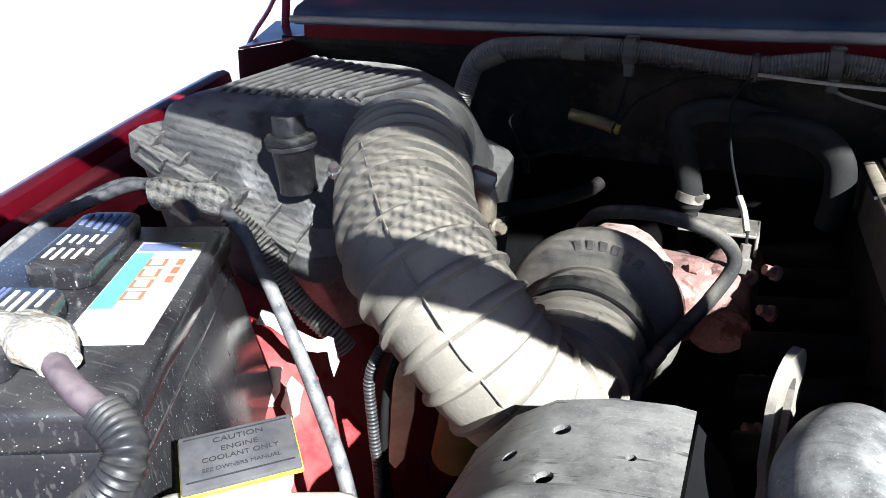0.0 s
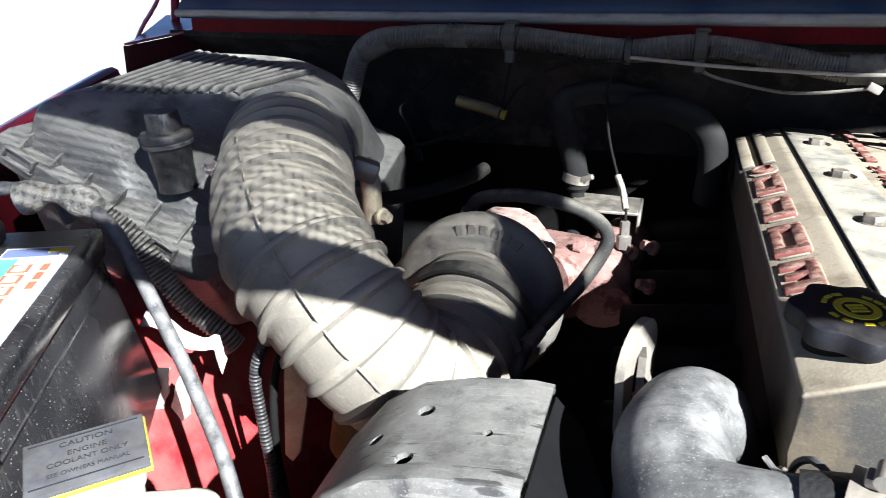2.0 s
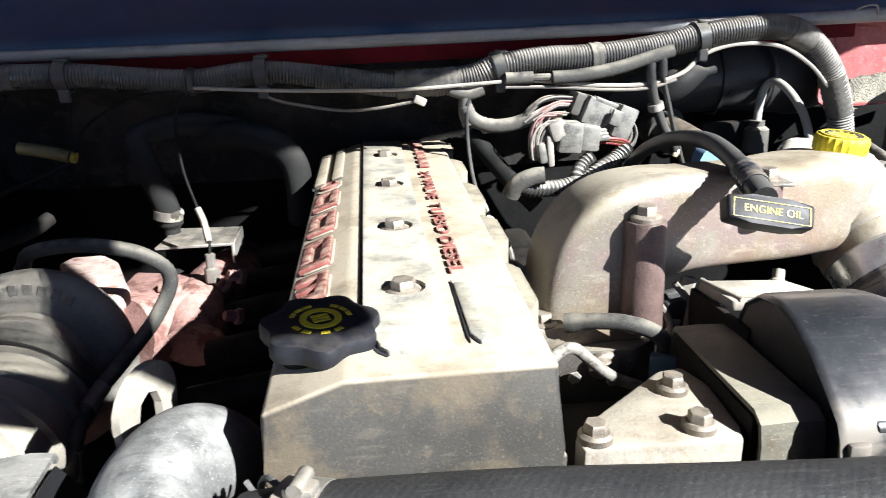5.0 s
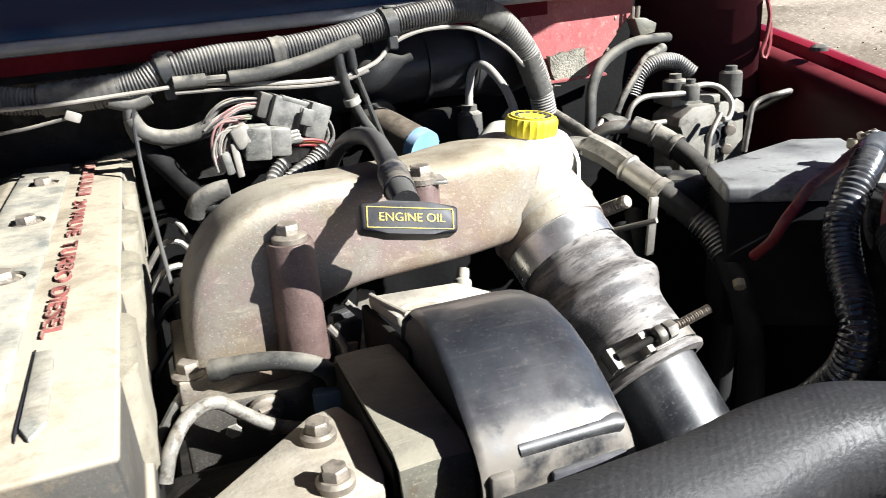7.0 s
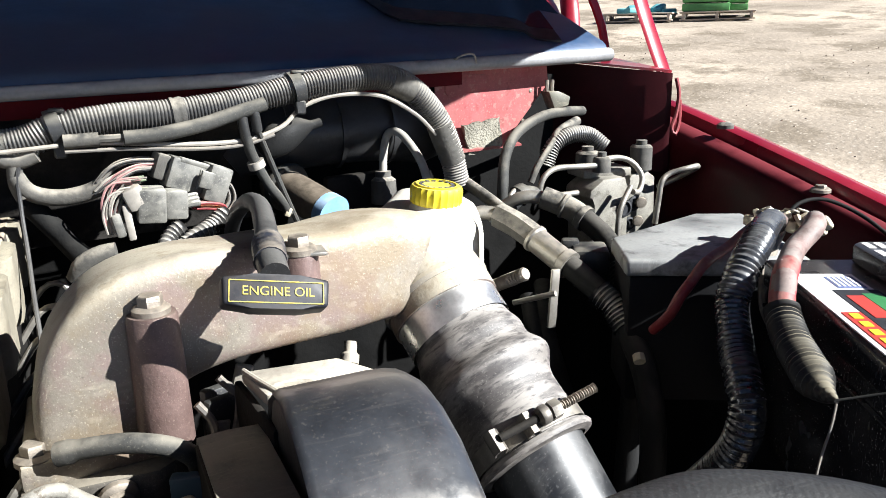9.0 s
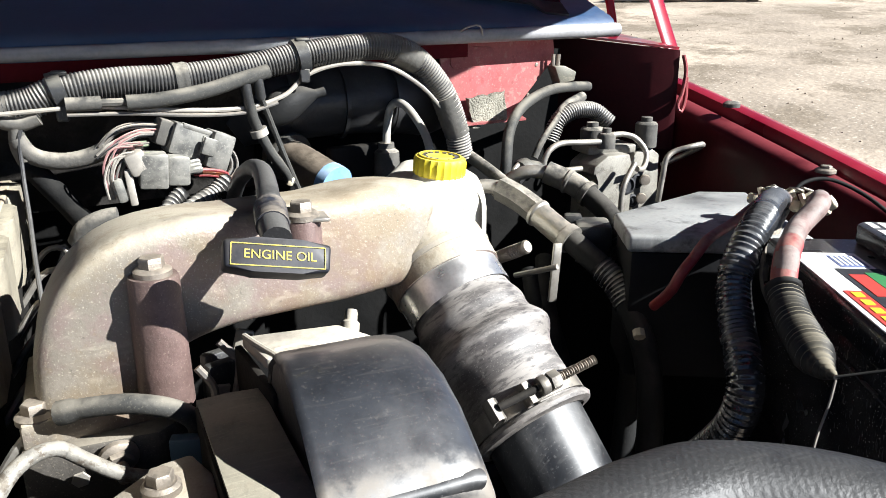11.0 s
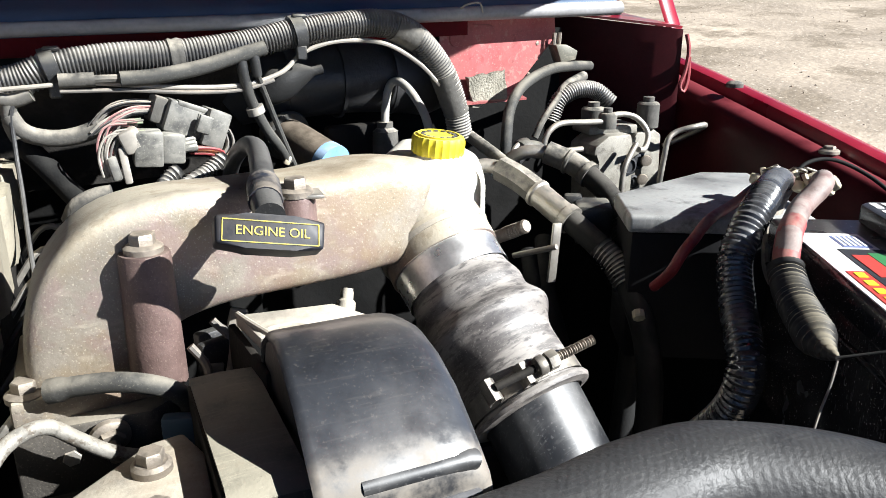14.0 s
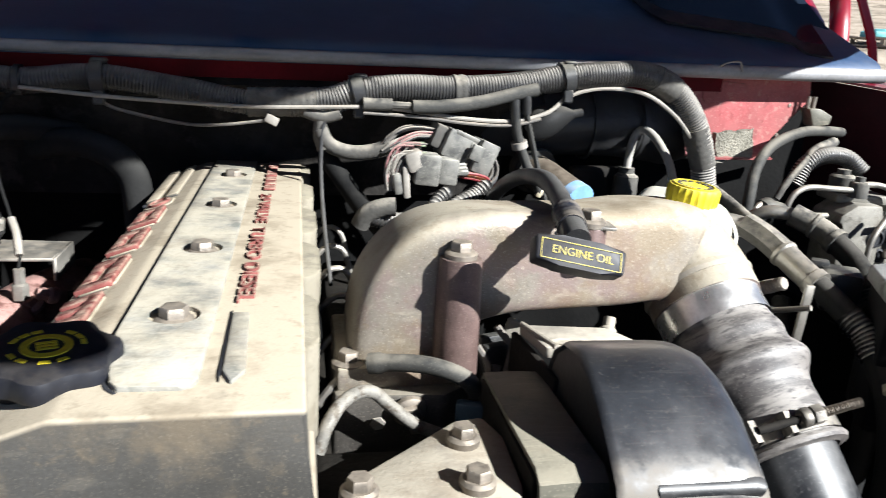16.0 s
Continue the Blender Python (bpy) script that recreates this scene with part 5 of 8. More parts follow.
def cables_left():
    o = thing("oil_feed_hose", "black braided oil feed hose arching over the turbo", "hose", (-0.29, 0.15, 0.93))
    bm = B()
    tube(bm, [(-0.385, 0.272, 1.080), (-0.365, 0.250, 1.103), (-0.320, 0.228, 1.116), (-0.280, 0.213, 1.118), (-0.242, 0.212, 1.107), (-0.223, 0.220, 1.080), (-0.240, 0.207, 1.042), (-0.265, 0.168, 1.015), (-0.286, 0.124, 0.994), (-0.292, 0.092, 0.965), (-0.293, 0.085, 0.93)], 0.0074, 16, 0.006)
    part("tube", bm, M_RUBBER, o)
    bm = B()
    tube(bm, [(-0.385, 0.272, 1.080), (-0.392, 0.280, 1.065), (-0.394, 0.282, 1.045)], 0.0085, 8, 0.006)
    part("end_fitting", bm, M_STEEL, o)
    b = thing("hose_ferrule", "braided steel ferrule on the oil feed hose", "fitting", (-0.29, 0.09, 0.95))
    bm = B()
    tube(bm, [(-0.277, 0.145, 1.004), (-0.286, 0.124, 0.994)], 0.0084, 12, 0.006)
    part("sleeve", bm, M_STEEL, b)
    bm = B()
    tube(bm, [(-0.2915, 0.095, 0.968), (-0.2930, 0.086, 0.940)], 0.0084, 12, 0.006)
    part("sleeve", bm, M_STEEL, b)
    h = thing("heater_hose", "grey rubber heater hose with a spring clamp", "hose", (-0.30, 0.50, 1.02))
    bm = B()
    tube(bm, [(-0.20, 0.60, 1.165), (-0.27, 0.56, 1.180), (-0.318, 0.51, 1.172), (-0.312, 0.50, 1.140), (-0.296, 0.50, 1.090), (-0.290, 0.50, 1.050), (-0.292, 0.495, 0.99)], lambda s, t: 0.0165 if s < t * 0.82 else 0.011, 16, 0.006)
    part("tube", bm, M_HOSE_SHADED, h)
    bm = B()
    band(bm, (-0.292, 0.50, 1.070), (0.06, 0, 0.4), 0.0172, 0.012, 0.0018)
    tube(bm, [(-0.282, 0.484, 1.072), (-0.268, 0.478, 1.078)], 0.004, 6, 0.01)
    part("spring_clamp", bm, M_STEEL, h)
    hose("heater_pipe", "grey rubber hose curling down behind the engine", [(-0.26, 0.60, 1.150), (-0.20, 0.55, 1.165), (-0.150, 0.51, 1.160), (-0.122, 0.50, 1.135), (-0.116, 0.500, 1.095), (-0.118, 0.515, 1.05)], 0.0185, M_HOSE_SHADED, n=16)
    hose("dark_drain_pipe", "dark steel pipe running back from the air duct", [(-0.500, 0.25, 1.086), (-0.443, 0.30, 1.091), (-0.405, 0.35, 1.098), (-0.392, 0.375, 1.105)], 0.0085, M_IRON, n=12)
    c = thing("sensor_connector", "yellow-tipped clear connector hanging on the firewall", "connector", (-0.43, 0.495, 1.15))
    bm = B()
    tube(bm, [(-0.464, 0.497, 1.167), (-0.425, 0.494, 1.160), (-0.402, 0.492, 1.154)], 0.0085, 12, 0.006)
    part("shell", bm, surf("smoky_yellow_shell", (0.10, 0.085, 0.035), 0.35, 0, 0.3, 40, 200, 0.05, dust=0.2), c)
    bm = B()
    tube(bm, [(-0.400, 0.492, 1.1535), (-0.394, 0.492, 1.152)], 0.0072, 10, 0.004)
    part("lock_ring", bm, M_YELLOW_SHADED, c, "yellow lock ring")
    bm = B()
    tube(bm, [(-0.396, 0.492, 1.152), (-0.415, 0.49, 1.140), (-0.47, 0.495, 1.118), (-0.53, 0.50, 1.096), (-0.60, 0.50, 1.083)], 0.003, 8, 0.006)
    part("lead", bm, M_LEAD_DARK, c)
    hose("firewall_wire", "thin grey wire drooping along the firewall", [(-0.398, 0.492, 1.155), (-0.380, 0.487, 1.185), (-0.357, 0.48, 1.204), (-0.31, 0.475, 1.226), (-0.235, 0.468, 1.238)], 0.0020, M_LEAD_DARK, "wire", 8)
    hose("firewall_wire", "thin grey wire hanging from the loom", [(-0.400, 0.492, 1.165), (-0.393, 0.487, 1.195), (-0.386, 0.483, 1.235)], 0.0020, M_LEAD_DARK, "wire", 8)
    hose("firewall_wire", "thin dark lead with a tape-wrapped splice", [(-0.47, 0.50, 1.232), (-0.49, 0.505, 1.205), (-0.53, 0.51, 1.172), (-0.555, 0.51, 1.150), (-0.545, 0.51, 1.125), (-0.53, 0.505, 1.10), (-0.522, 0.50, 1.075)], lambda s, t: 0.0018 + (0.0040 if s > t * 0.85 else 0.002 if s < t * 0.18 else 0), M_LEAD_DARK, "wire", 8)
    o = thing("corroded_elbow", "brown corroded steel elbow behind the air duct", "fitting", (-0.49, 0.24, 1.06))
    bm = B()
    tube(bm, [(-0.505, 0.245, 1.135), (-0.493, 0.240, 1.112), (-0.494, 0.245, 1.065)], 0.012, 12, 0.005)
    part("elbow", bm, M_BRASS, o)
    bm = B()
    box(bm, (-0.497, 0.235, 1.128), (0.030, 0.024, 0.024), turn(20, 20), 0.004)
    part("block", bm, M_STEEL, o)
    bm = B()
    bolt(bm, (-0.478, 0.235, 1.075), (0.9, -0.4, 0.0), 0.007, 0.012, 0.010)
    part("nut", bm, M_BRASS, o)


def battery(label, corner, along, across, top, long=0.33, wide=0.178, flare=0.0):
    """A car battery from one top corner and the ways along and across its top."""
    u, v = V((*along, 0)).normalized(), V((*across, 0)).normalized()
    m = Matrix(((u.x, v.x, 0, corner[0]), (u.y, v.y, 0, corner[1]), (0, 0, 1, top), (0, 0, 0, 1)))
    b = thing("car_battery", label, "battery", m @ V((long / 2, wide / 2, -0.19)), "batteries")
    bm = B()
    prism(bm, [(0.004, 0.004), (long - 0.004, 0.004), (long - 0.004, wide - 0.004), (0.004, wide - 0.004)], -0.19, -0.028, None, 0.004)
    for v in bm.verts:
        f = max(0.0, -0.028 - v.co.z) / 0.162
        v.co.y -= flare * f * (1 if v.co.y < wide / 2 else 0)
        v.co.x -= 0.5 * flare * f * (1 if v.co.x < long / 2 else 0)
    bmesh.ops.transform(bm, matrix=m, verts=bm.verts)
    part("case", bm, M_BATT, b)
    bm = B()
    prism(bm, [(0, 0), (long, 0), (long, wide), (0, wide)], -0.030, 0, m, 0.006, 3)
    lid = part("case_lid", bm, M_BATT, b)
    turned = m.to_3x3().to_4x4()
    bm = B()
    box(bm, m @ V((long / 2, 0.0015, -0.048)), (long * 0.94, 0.005, 0.004), turned, 0.001, 1)
    part("side_rib", bm, M_BATT, b)
    return b, lid, m


def sticker(b, m, x0, x1, y0, y1, material, z=0.0006, name="label_print"):
    bm = B()
    prism(bm, [(x0, y0), (x1, y0), (x1, y1), (x0, y1)], z - 0.0012, z, m, 0)
    return part(name, bm, material, b, smooth=0)


def vent_cover(b, m, x0, x1, y0, y1, h=0.020):
    bm = B()
    c = 0.010
    prism(bm, [(x0 + c, y0), (x1 - c, y0), (x1, y0 + c), (x1, y1 - c), (x1 - c, y1), (x0 + c, y1), (x0, y1 - c), (x0, y0 + c)], 0, h, m, 0.004, 2)
    return part("vent_cover", bm, M_BATT, b)


def left_battery():
    b, _, m = battery("speckled black car battery with a white and green label", (-0.687, 0.034), (0.468, -0.884), (-0.884, -0.468), 1.105, 0.345, 0.178, 0.036)
    lab = sticker(b, m, 0.055, 0.262, 0.012, 0.068, M_LABEL, 0.0008, "label")
    sticker(lab, m, 0.085, 0.205, 0.050, 0.067, M_LABEL_GREEN, 0.0014)
    sticker(lab, m, 0.060, 0.080, 0.020, 0.066, M_LABEL_BLUE, 0.0013)
    sticker(lab, m, 0.062, 0.072, 0.014, 0.030, M_YELLOW_PRINT, 0.0018)
    for k in range(4):
        sticker(lab, m, 0.100 + 0.024 * k, 0.118 + 0.024 * k, 0.034, 0.050, M_LABEL_ORANGE, 0.0014)
        sticker(lab, m, 0.103 + 0.024 * k, 0.115 + 0.024 * k, 0.037, 0.047, M_LABEL, 0.0018)
    for k in range(3):
        sticker(lab, m, 0.100 + 0.020 * k, 0.115 + 0.020 * k, 0.020, 0.026, M_LABEL_ORANGE, 0.0014)
    v = vent_cover(b, m, 0.018, 0.168, 0.076, 0.128)
    for k in range(5):
        sticker(v, m, 0.030, 0.085 - 0.006 * k, 0.084 + 0.008 * k, 0.088 + 0.008 * k, M_LABEL_BLUE, 0.0208)
    rnd = random.Random(12)
    for j in range(5):
        for k in range(2):
            x = 0.090 + 0.034 * k + rnd.uniform(0, 0.004)
            sticker(v, m, x, x + rnd.uniform(0.012, 0.027), 0.085 + 0.0078 * j, 0.0880 + 0.0078 * j, M_LABEL, 0.0206)
    v = vent_cover(b, m, 0.205, 0.320, 0.076, 0.128)
    for j in range(4):
        for k in range(2):
            x = 0.214 + 0.046 * k + rnd.uniform(0, 0.004)
            sticker(v, m, x, x + rnd.uniform(0.020, 0.038), 0.083 + 0.0078 * j, 0.0862 + 0.0078 * j, M_LABEL, 0.0206)
    for k in range(3):
        sticker(v, m, 0.212, 0.262, 0.113 + 0.004 * k, 0.115 + 0.004 * k, M_LABEL_BLUE, 0.0216)
    # rear terminal in a grimy wrap, with its cable
    t = thing("battery_terminal", "grimy wrapped battery terminal with a heavy black cable", "terminal", (-0.725, 0.03, 1.10))
    bm = B()
    tube(bm, [(-0.768, 0.022, 1.128), (-0.745, 0.030, 1.134), (-0.715, 0.036, 1.130), (-0.692, 0.036, 1.122)], lambda s, tt: 0.013 + 0.004 * math.sin(9 * s / tt + 1), 14, 0.005)
    part("wrap", bm, M_CORRODE, t)
    bm = B()
    tube(bm, [(-0.700, 0.036, 1.122), (-0.672, 0.028, 1.108), (-0.648, 0.017, 1.088), (-0.606, -0.008, 1.052), (-0.568, -0.028, 1.010), (-0.539, -0.045, 0.975), (-0.506, -0.070, 0.945), (-0.48, -0.09, 0.90)], 0.0068, 14, 0.006)
    part("cable", bm, M_CABLE_GREY, t)
    hose("battery_loom", "ribbed black conduit dropping beside the air box", [(-0.720, 0.075, 1.100), (-0.690, 0.085, 1.070), (-0.672, 0.09, 1.035), (-0.645, 0.095, 1.000), (-0.612, 0.10, 0.972), (-0.60, 0.105, 0.955)], ribs(0.0112, 0.0046, 0.0022), M_LOOM, "wiring", 14, 0.00095)
    # front terminal, white with corrosion
    t = thing("battery_terminal", "white corroded battery terminal with a purple cable in conduit", "terminal", (-0.60, -0.25, 1.10))
    bm = B()
    tube(bm, [(-0.660, -0.262, 1.118), (-0.630, -0.258, 1.128), (-0.600, -0.258, 1.126), (-0.578, -0.265, 1.119)], lambda s, tt: 0.017 + 0.004 * math.sin(11 * s / tt), 14, 0.005, flat=0.7)
    lathe(bm, [(0, 0), (0.016, 0.0), (0.015, 0.022), (0.011, 0.026), (0, 0.027)], Matrix.Translation((-0.625, -0.248, 1.108)), 16)
    part("clamp", bm, M_CORRODE, t)
    bm = B()
    tube(bm, [(-0.590, -0.262, 1.121), (-0.566, -0.275, 1.120), (-0.545, -0.283, 1.117), (-0.520, -0.288, 1.112)], 0.0080, 14, 0.005)
    part("cable", bm, surf("faded_purple_cable", (0.085, 0.062, 0.078), 0.4, 0, 0.3, 30, 200, 0.1, dust=0.3, dust_col=(0.34, 0.29, 0.27)), t)
    bm = B()
    tube(bm, [(-0.523, -0.287, 1.113), (-0.511, -0.290, 1.108), (-0.503, -0.294, 1.101), (-0.502, -0.300, 1.091), (-0.511, -0.307, 1.076), (-0.529, -0.315, 1.058), (-0.56, -0.325, 1.03), (-0.60, -0.335, 0.99)], ribs(0.0112, 0.0040, 0.0016), 18, 0.0010)
    part("conduit", bm, M_LOOM_CLEAN, t)
    # the wheelhouse that slopes down between the battery and the engine
    bm = B()
    rows = []
    for x, z in ((-0.800, 1.000), (-0.740, 0.965), (-0.700, 0.912), (-0.660, 0.862), (-0.615, 0.802), (-0.585, 0.740), (-0.570, 0.640)):
        rows.append([(x + 0.02 * (y - 0.1) + 0.004 * noise.noise(V((x * 9, y * 9, 1.7))), y, z + 0.006 * noise.noise(V((x * 7, y * 7, 3.1)))) for y in [-0.20 + 0.045 * k for k in range(15)]])
    ap = thing("inner_apron", "glossy red inner wheelhouse beside the battery", "panel", (-0.66, 0.1, 0.64))
    part("shoulder", sheet(bm, rows[:4], 0.003), M_RED_GLARE, ap)
    part("wheelhouse", sheet(B(), rows[3:], 0.003), M_RED_GLARE, ap)
    # torn white straps hanging over the apron
    line, _ = smooth_line([V(p) for p in ((-0.690, 0.075, 0.988), (-0.668, 0.075, 0.986), (-0.652, 0.075, 0.979), (-0.628, 0.070, 0.971), (-0.612, 0.070, 0.973), (-0.598, 0.070, 0.977), (-0.594, 0.068, 0.966), (-0.591, 0.066, 0.952))], 0.008)
    rows = [[p + V((0.002 * math.sin(i * 0.9), 0.006 * w, 0.0052 * w + 0.0012 * math.sin(i * 1.7 + w))) for w in (-1, -0.3, 0.4, 1)] for i, (_, p) in enumerate(line)]
    solid("torn_strap", sheet(B(), rows, 0.0012), M_STRAP, "white torn plastic strap sagging over the red apron", "strap", "torn straps")
    for ring in (((-0.667, 0.941), (-0.652, 0.943), (-0.655, 0.925), (-0.657, 0.912), (-0.670, 0.888), (-0.682, 0.884), (-0.676, 0.912)), ((-0.640, 0.936), (-0.628, 0.922), (-0.631, 0.905), (-0.634, 0.890), (-0.646, 0.878), (-0.656, 0.896), (-0.650, 0.918))):
        bm = B()
        prism(bm, ring, -0.0612, -0.0600, turn(0, 0, 90), 0)
        bmesh.ops.subdivide_edges(bm, edges=list(bm.edges), cuts=2)
        for v in bm.verts:
            v.co.y += 0.010 * noise.noise(V((v.co.x * 40, 0.3, v.co.z * 40)))
        solid("torn_strap", bm, M_STRAP, "white torn plastic scrap beside the battery", "strap", "torn straps")
    bm = B()
    prism(bm, [(-0.539, 0.958), (-0.543, 0.895), (-0.547, 0.830), (-0.538, 0.822), (-0.527, 0.838), (-0.516, 0.901), (-0.514, 0.932), (-0.522, 0.952)], -0.1045, -0.1000, turn(0, 0, 90), 0.0015, 2)
    solid("apron_stay", bm, M_STAY, "tan steel stay below the air duct", "bracket")
    # Mount whose yellow-brown is darkened for the shade below the duct.
    bm = B()
    lathe(bm, [(0, -0.045), (0.026, -0.045), (0.028, -0.040), (0.028, 0.030), (0.024, 0.036), (0, 0.038)], Matrix.Translation((-0.480, 0.150, 0.858)) @ turn(0, 12, 8), 24)
    solid("frame_mount", bm, surf("shaded_yellow_brown_can", (0.10, 0.078, 0.022), 0.6, 0, 0.3, 20, 200, 0.15, dust=0.2),  "yellow-brown mount below the duct, shade in its colour", "mount")
    hose("thin_loom", "thin ribbed conduit under the duct", [(-0.505, 0.030, 1.022), (-0.514, 0.030, 1.013), (-0.523, 0.030, 0.999), (-0.530, 0.030, 0.980), (-0.532, 0.030, 0.961), (-0.529, 0.030, 0.930), (-0.526, 0.030, 0.898), (-0.522, 0.030, 0.865), (-0.520, 0.03, 0.80)], ribs(0.0050, 0.0042, 0.0012), M_LOOM_CLEAN, "wiring", 10, 0.0011)
    hose("thin_cable", "thin black cable under the duct", [(-0.500, 0.040, 1.005), (-0.507, 0.040, 0.996), (-0.514, 0.040, 0.976), (-0.519, 0.040, 0.949), (-0.521, 0.040, 0.913), (-0.520, 0.040, 0.873), (-0.514, 0.040, 0.826), (-0.51, 0.04, 0.78)], 0.0042, M_LEAD_DARK, "wire", 10)
    hose("fender_loom", "dark cable bundle along the fender", [(-0.80, -0.20, 1.06), (-0.845, -0.08, 1.092), (-0.86, 0.0, 1.105), (-0.82, 0.055, 1.125), (-0.775, 0.065, 1.120), (-0.76, 0.07, 1.09)], 0.0065, M_CABLE_GREY, "wiring", 10)
    hose("fender_loom", "dark smooth cable along the fender", [(-0.83, -0.20, 1.045), (-0.880, -0.06, 1.080), (-0.90, 0.04, 1.095), (-0.865, 0.085, 1.115), (-0.81, 0.09, 1.11)], 0.0060, M_CABLE_GREY, "wiring", 12)


def coolant_bottle():
    c = thing("coolant_bottle", "milky white coolant bottle under a lettered cap", "coolant bottle", (-0.43, -0.29, 0.92))
    m = Matrix.Translation((-0.432, -0.268, 0.0)) @ turn(25)
    bm = B()
    prism(bm, [(-0.075, -0.06), (0.040, -0.06), (0.052, -0.045), (0.052, 0.030), (-0.075, 0.030)], 0.93, 1.064, m, 0.018, 4)
    part("tank", bm, M_WHITE_TANK, c)
    bm = B()
    lathe(bm, [(0, 1.055), (0.026, 1.055), (0.026, 1.070), (0.028, 1.072), (0.028, 1.079), (0, 1.079)], Matrix.Translation((-0.455, -0.262, 0)), 28)
    part("neck", bm, M_WHITE_TANK, c)
    u = V((0.047, 0.041, 0.006)).normalized()
    v0 = V((-0.026, 0.035, 0.010))
    v = (v0 - u * v0.dot(u)).normalized()
    w = u.cross(v)
    m = Matrix(((u.x, v.x, w.x, -0.4565), (u.y, v.y, w.y, -0.2615), (u.z, v.z, w.z, 1.0915), (0, 0, 0, 1))) @ Matrix.Scale(0.92, 4)
    bm = B()
    box(bm, (0, 0, 0), (0.0695, 0.0455, 0.003), None, 0.001, 2)
    bmesh.ops.transform(bm, matrix=m @ Matrix.Translation((0, 0, -0.0042)), verts=bm.verts)
    part("cap_rim", bm, M_YELLOW, c, "yellow cap edge")
    bm = B()
    box(bm, (0, 0, 0), (0.068, 0.044, 0.003), None, 0.001, 2)
    bmesh.ops.transform(bm, matrix=m @ Matrix.Translation((0, 0, -0.0013)), verts=bm.verts)
    tag = part("cap_face", bm, M_CAPTAG, c, "worn grey cap face darkened for shade, with dark lettering")
    for text, size, y, wide in (("CAUTION", 0.0056, 0.0135, 1.2), ("ENGINE", 0.0052, 0.0058, 1.2), ("COOLANT ONLY", 0.0052, -0.0010, 1.1), ("SEE OWNERS MANUAL", 0.0041, -0.0088, 1.08)):
        part("lettering", words(text, size, m @ Matrix.Translation((0.001, y, 0.0002)), 0.0003, wide), M_INK_RECESS, tag, smooth=0)
    for y in (0.0185, -0.0155):
        bm = B()
        box(bm, (0, 0, 0), (0.062, 0.0007, 0.0008), None, 0)
        bmesh.ops.transform(bm, matrix=m @ Matrix.Translation((0, y, 0.0004)), verts=bm.verts)
        part("border_line", bm, M_INK_RECESS, tag, smooth=0)


def fan_shroud():
    s = thing("fan_shroud", "scratched grey-black plastic fan shroud with punched holes", "fan shroud", (-0.3, -0.16, 0.8))
    prof = [(-0.42, 0.90), (-0.405, 0.945), (-0.385, 0.990), (-0.355, 1.028), (-0.325, 1.049), (-0.285, 1.060), (-0.245, 1.0645), (-0.231, 1.0635)]
    rows = [[(x, y, z + dz) for x, z in prof] for y, dz in ((-0.065, -0.004), (-0.068, 0.002), (-0.12, 0.0), (-0.168, -0.002), (-0.178, 0.003), (-0.188, 0.002), (-0.196, -0.010), (-0.20, -0.08))]
    sh = part("shroud_panel", sheet(B(), rows, 0.004), M_SHROUD, s)
    holes = []
    for p, r in (((-0.312, -0.108, 1.053), 0.0065), ((-0.310, -0.162, 1.053), 0.0065), ((-0.341, -0.130, 1.039), 0.0055), ((-0.262, -0.135, 1.06), 0.0035)):
        h = B()
        lathe(h, [(0, -0.02), (r, -0.02), (r, 0.02), (0, 0.02)], aim(p, (-0.25, 0, 1)), 16)
        holes.append(h)
    cut(sh, holes)
    bm = B()
    rows = [[(-0.230, y, 1.0610), (-0.210, y - 0.002, 1.040), (-0.185, y - 0.01, 0.98), (-0.17, y - 0.02, 0.85)] for y in (-0.075, -0.12, -0.18, -0.30)]
    part("shroud_inner", sheet(bm, rows, 0.004), M_BLACKBOX, s)
    bm = B()
    box(bm, (-0.27, -0.090, 0.92), (0.13, 0.006, 0.20), None, 0.002)
    part("shroud_back", bm, M_BLACKBOX, s)


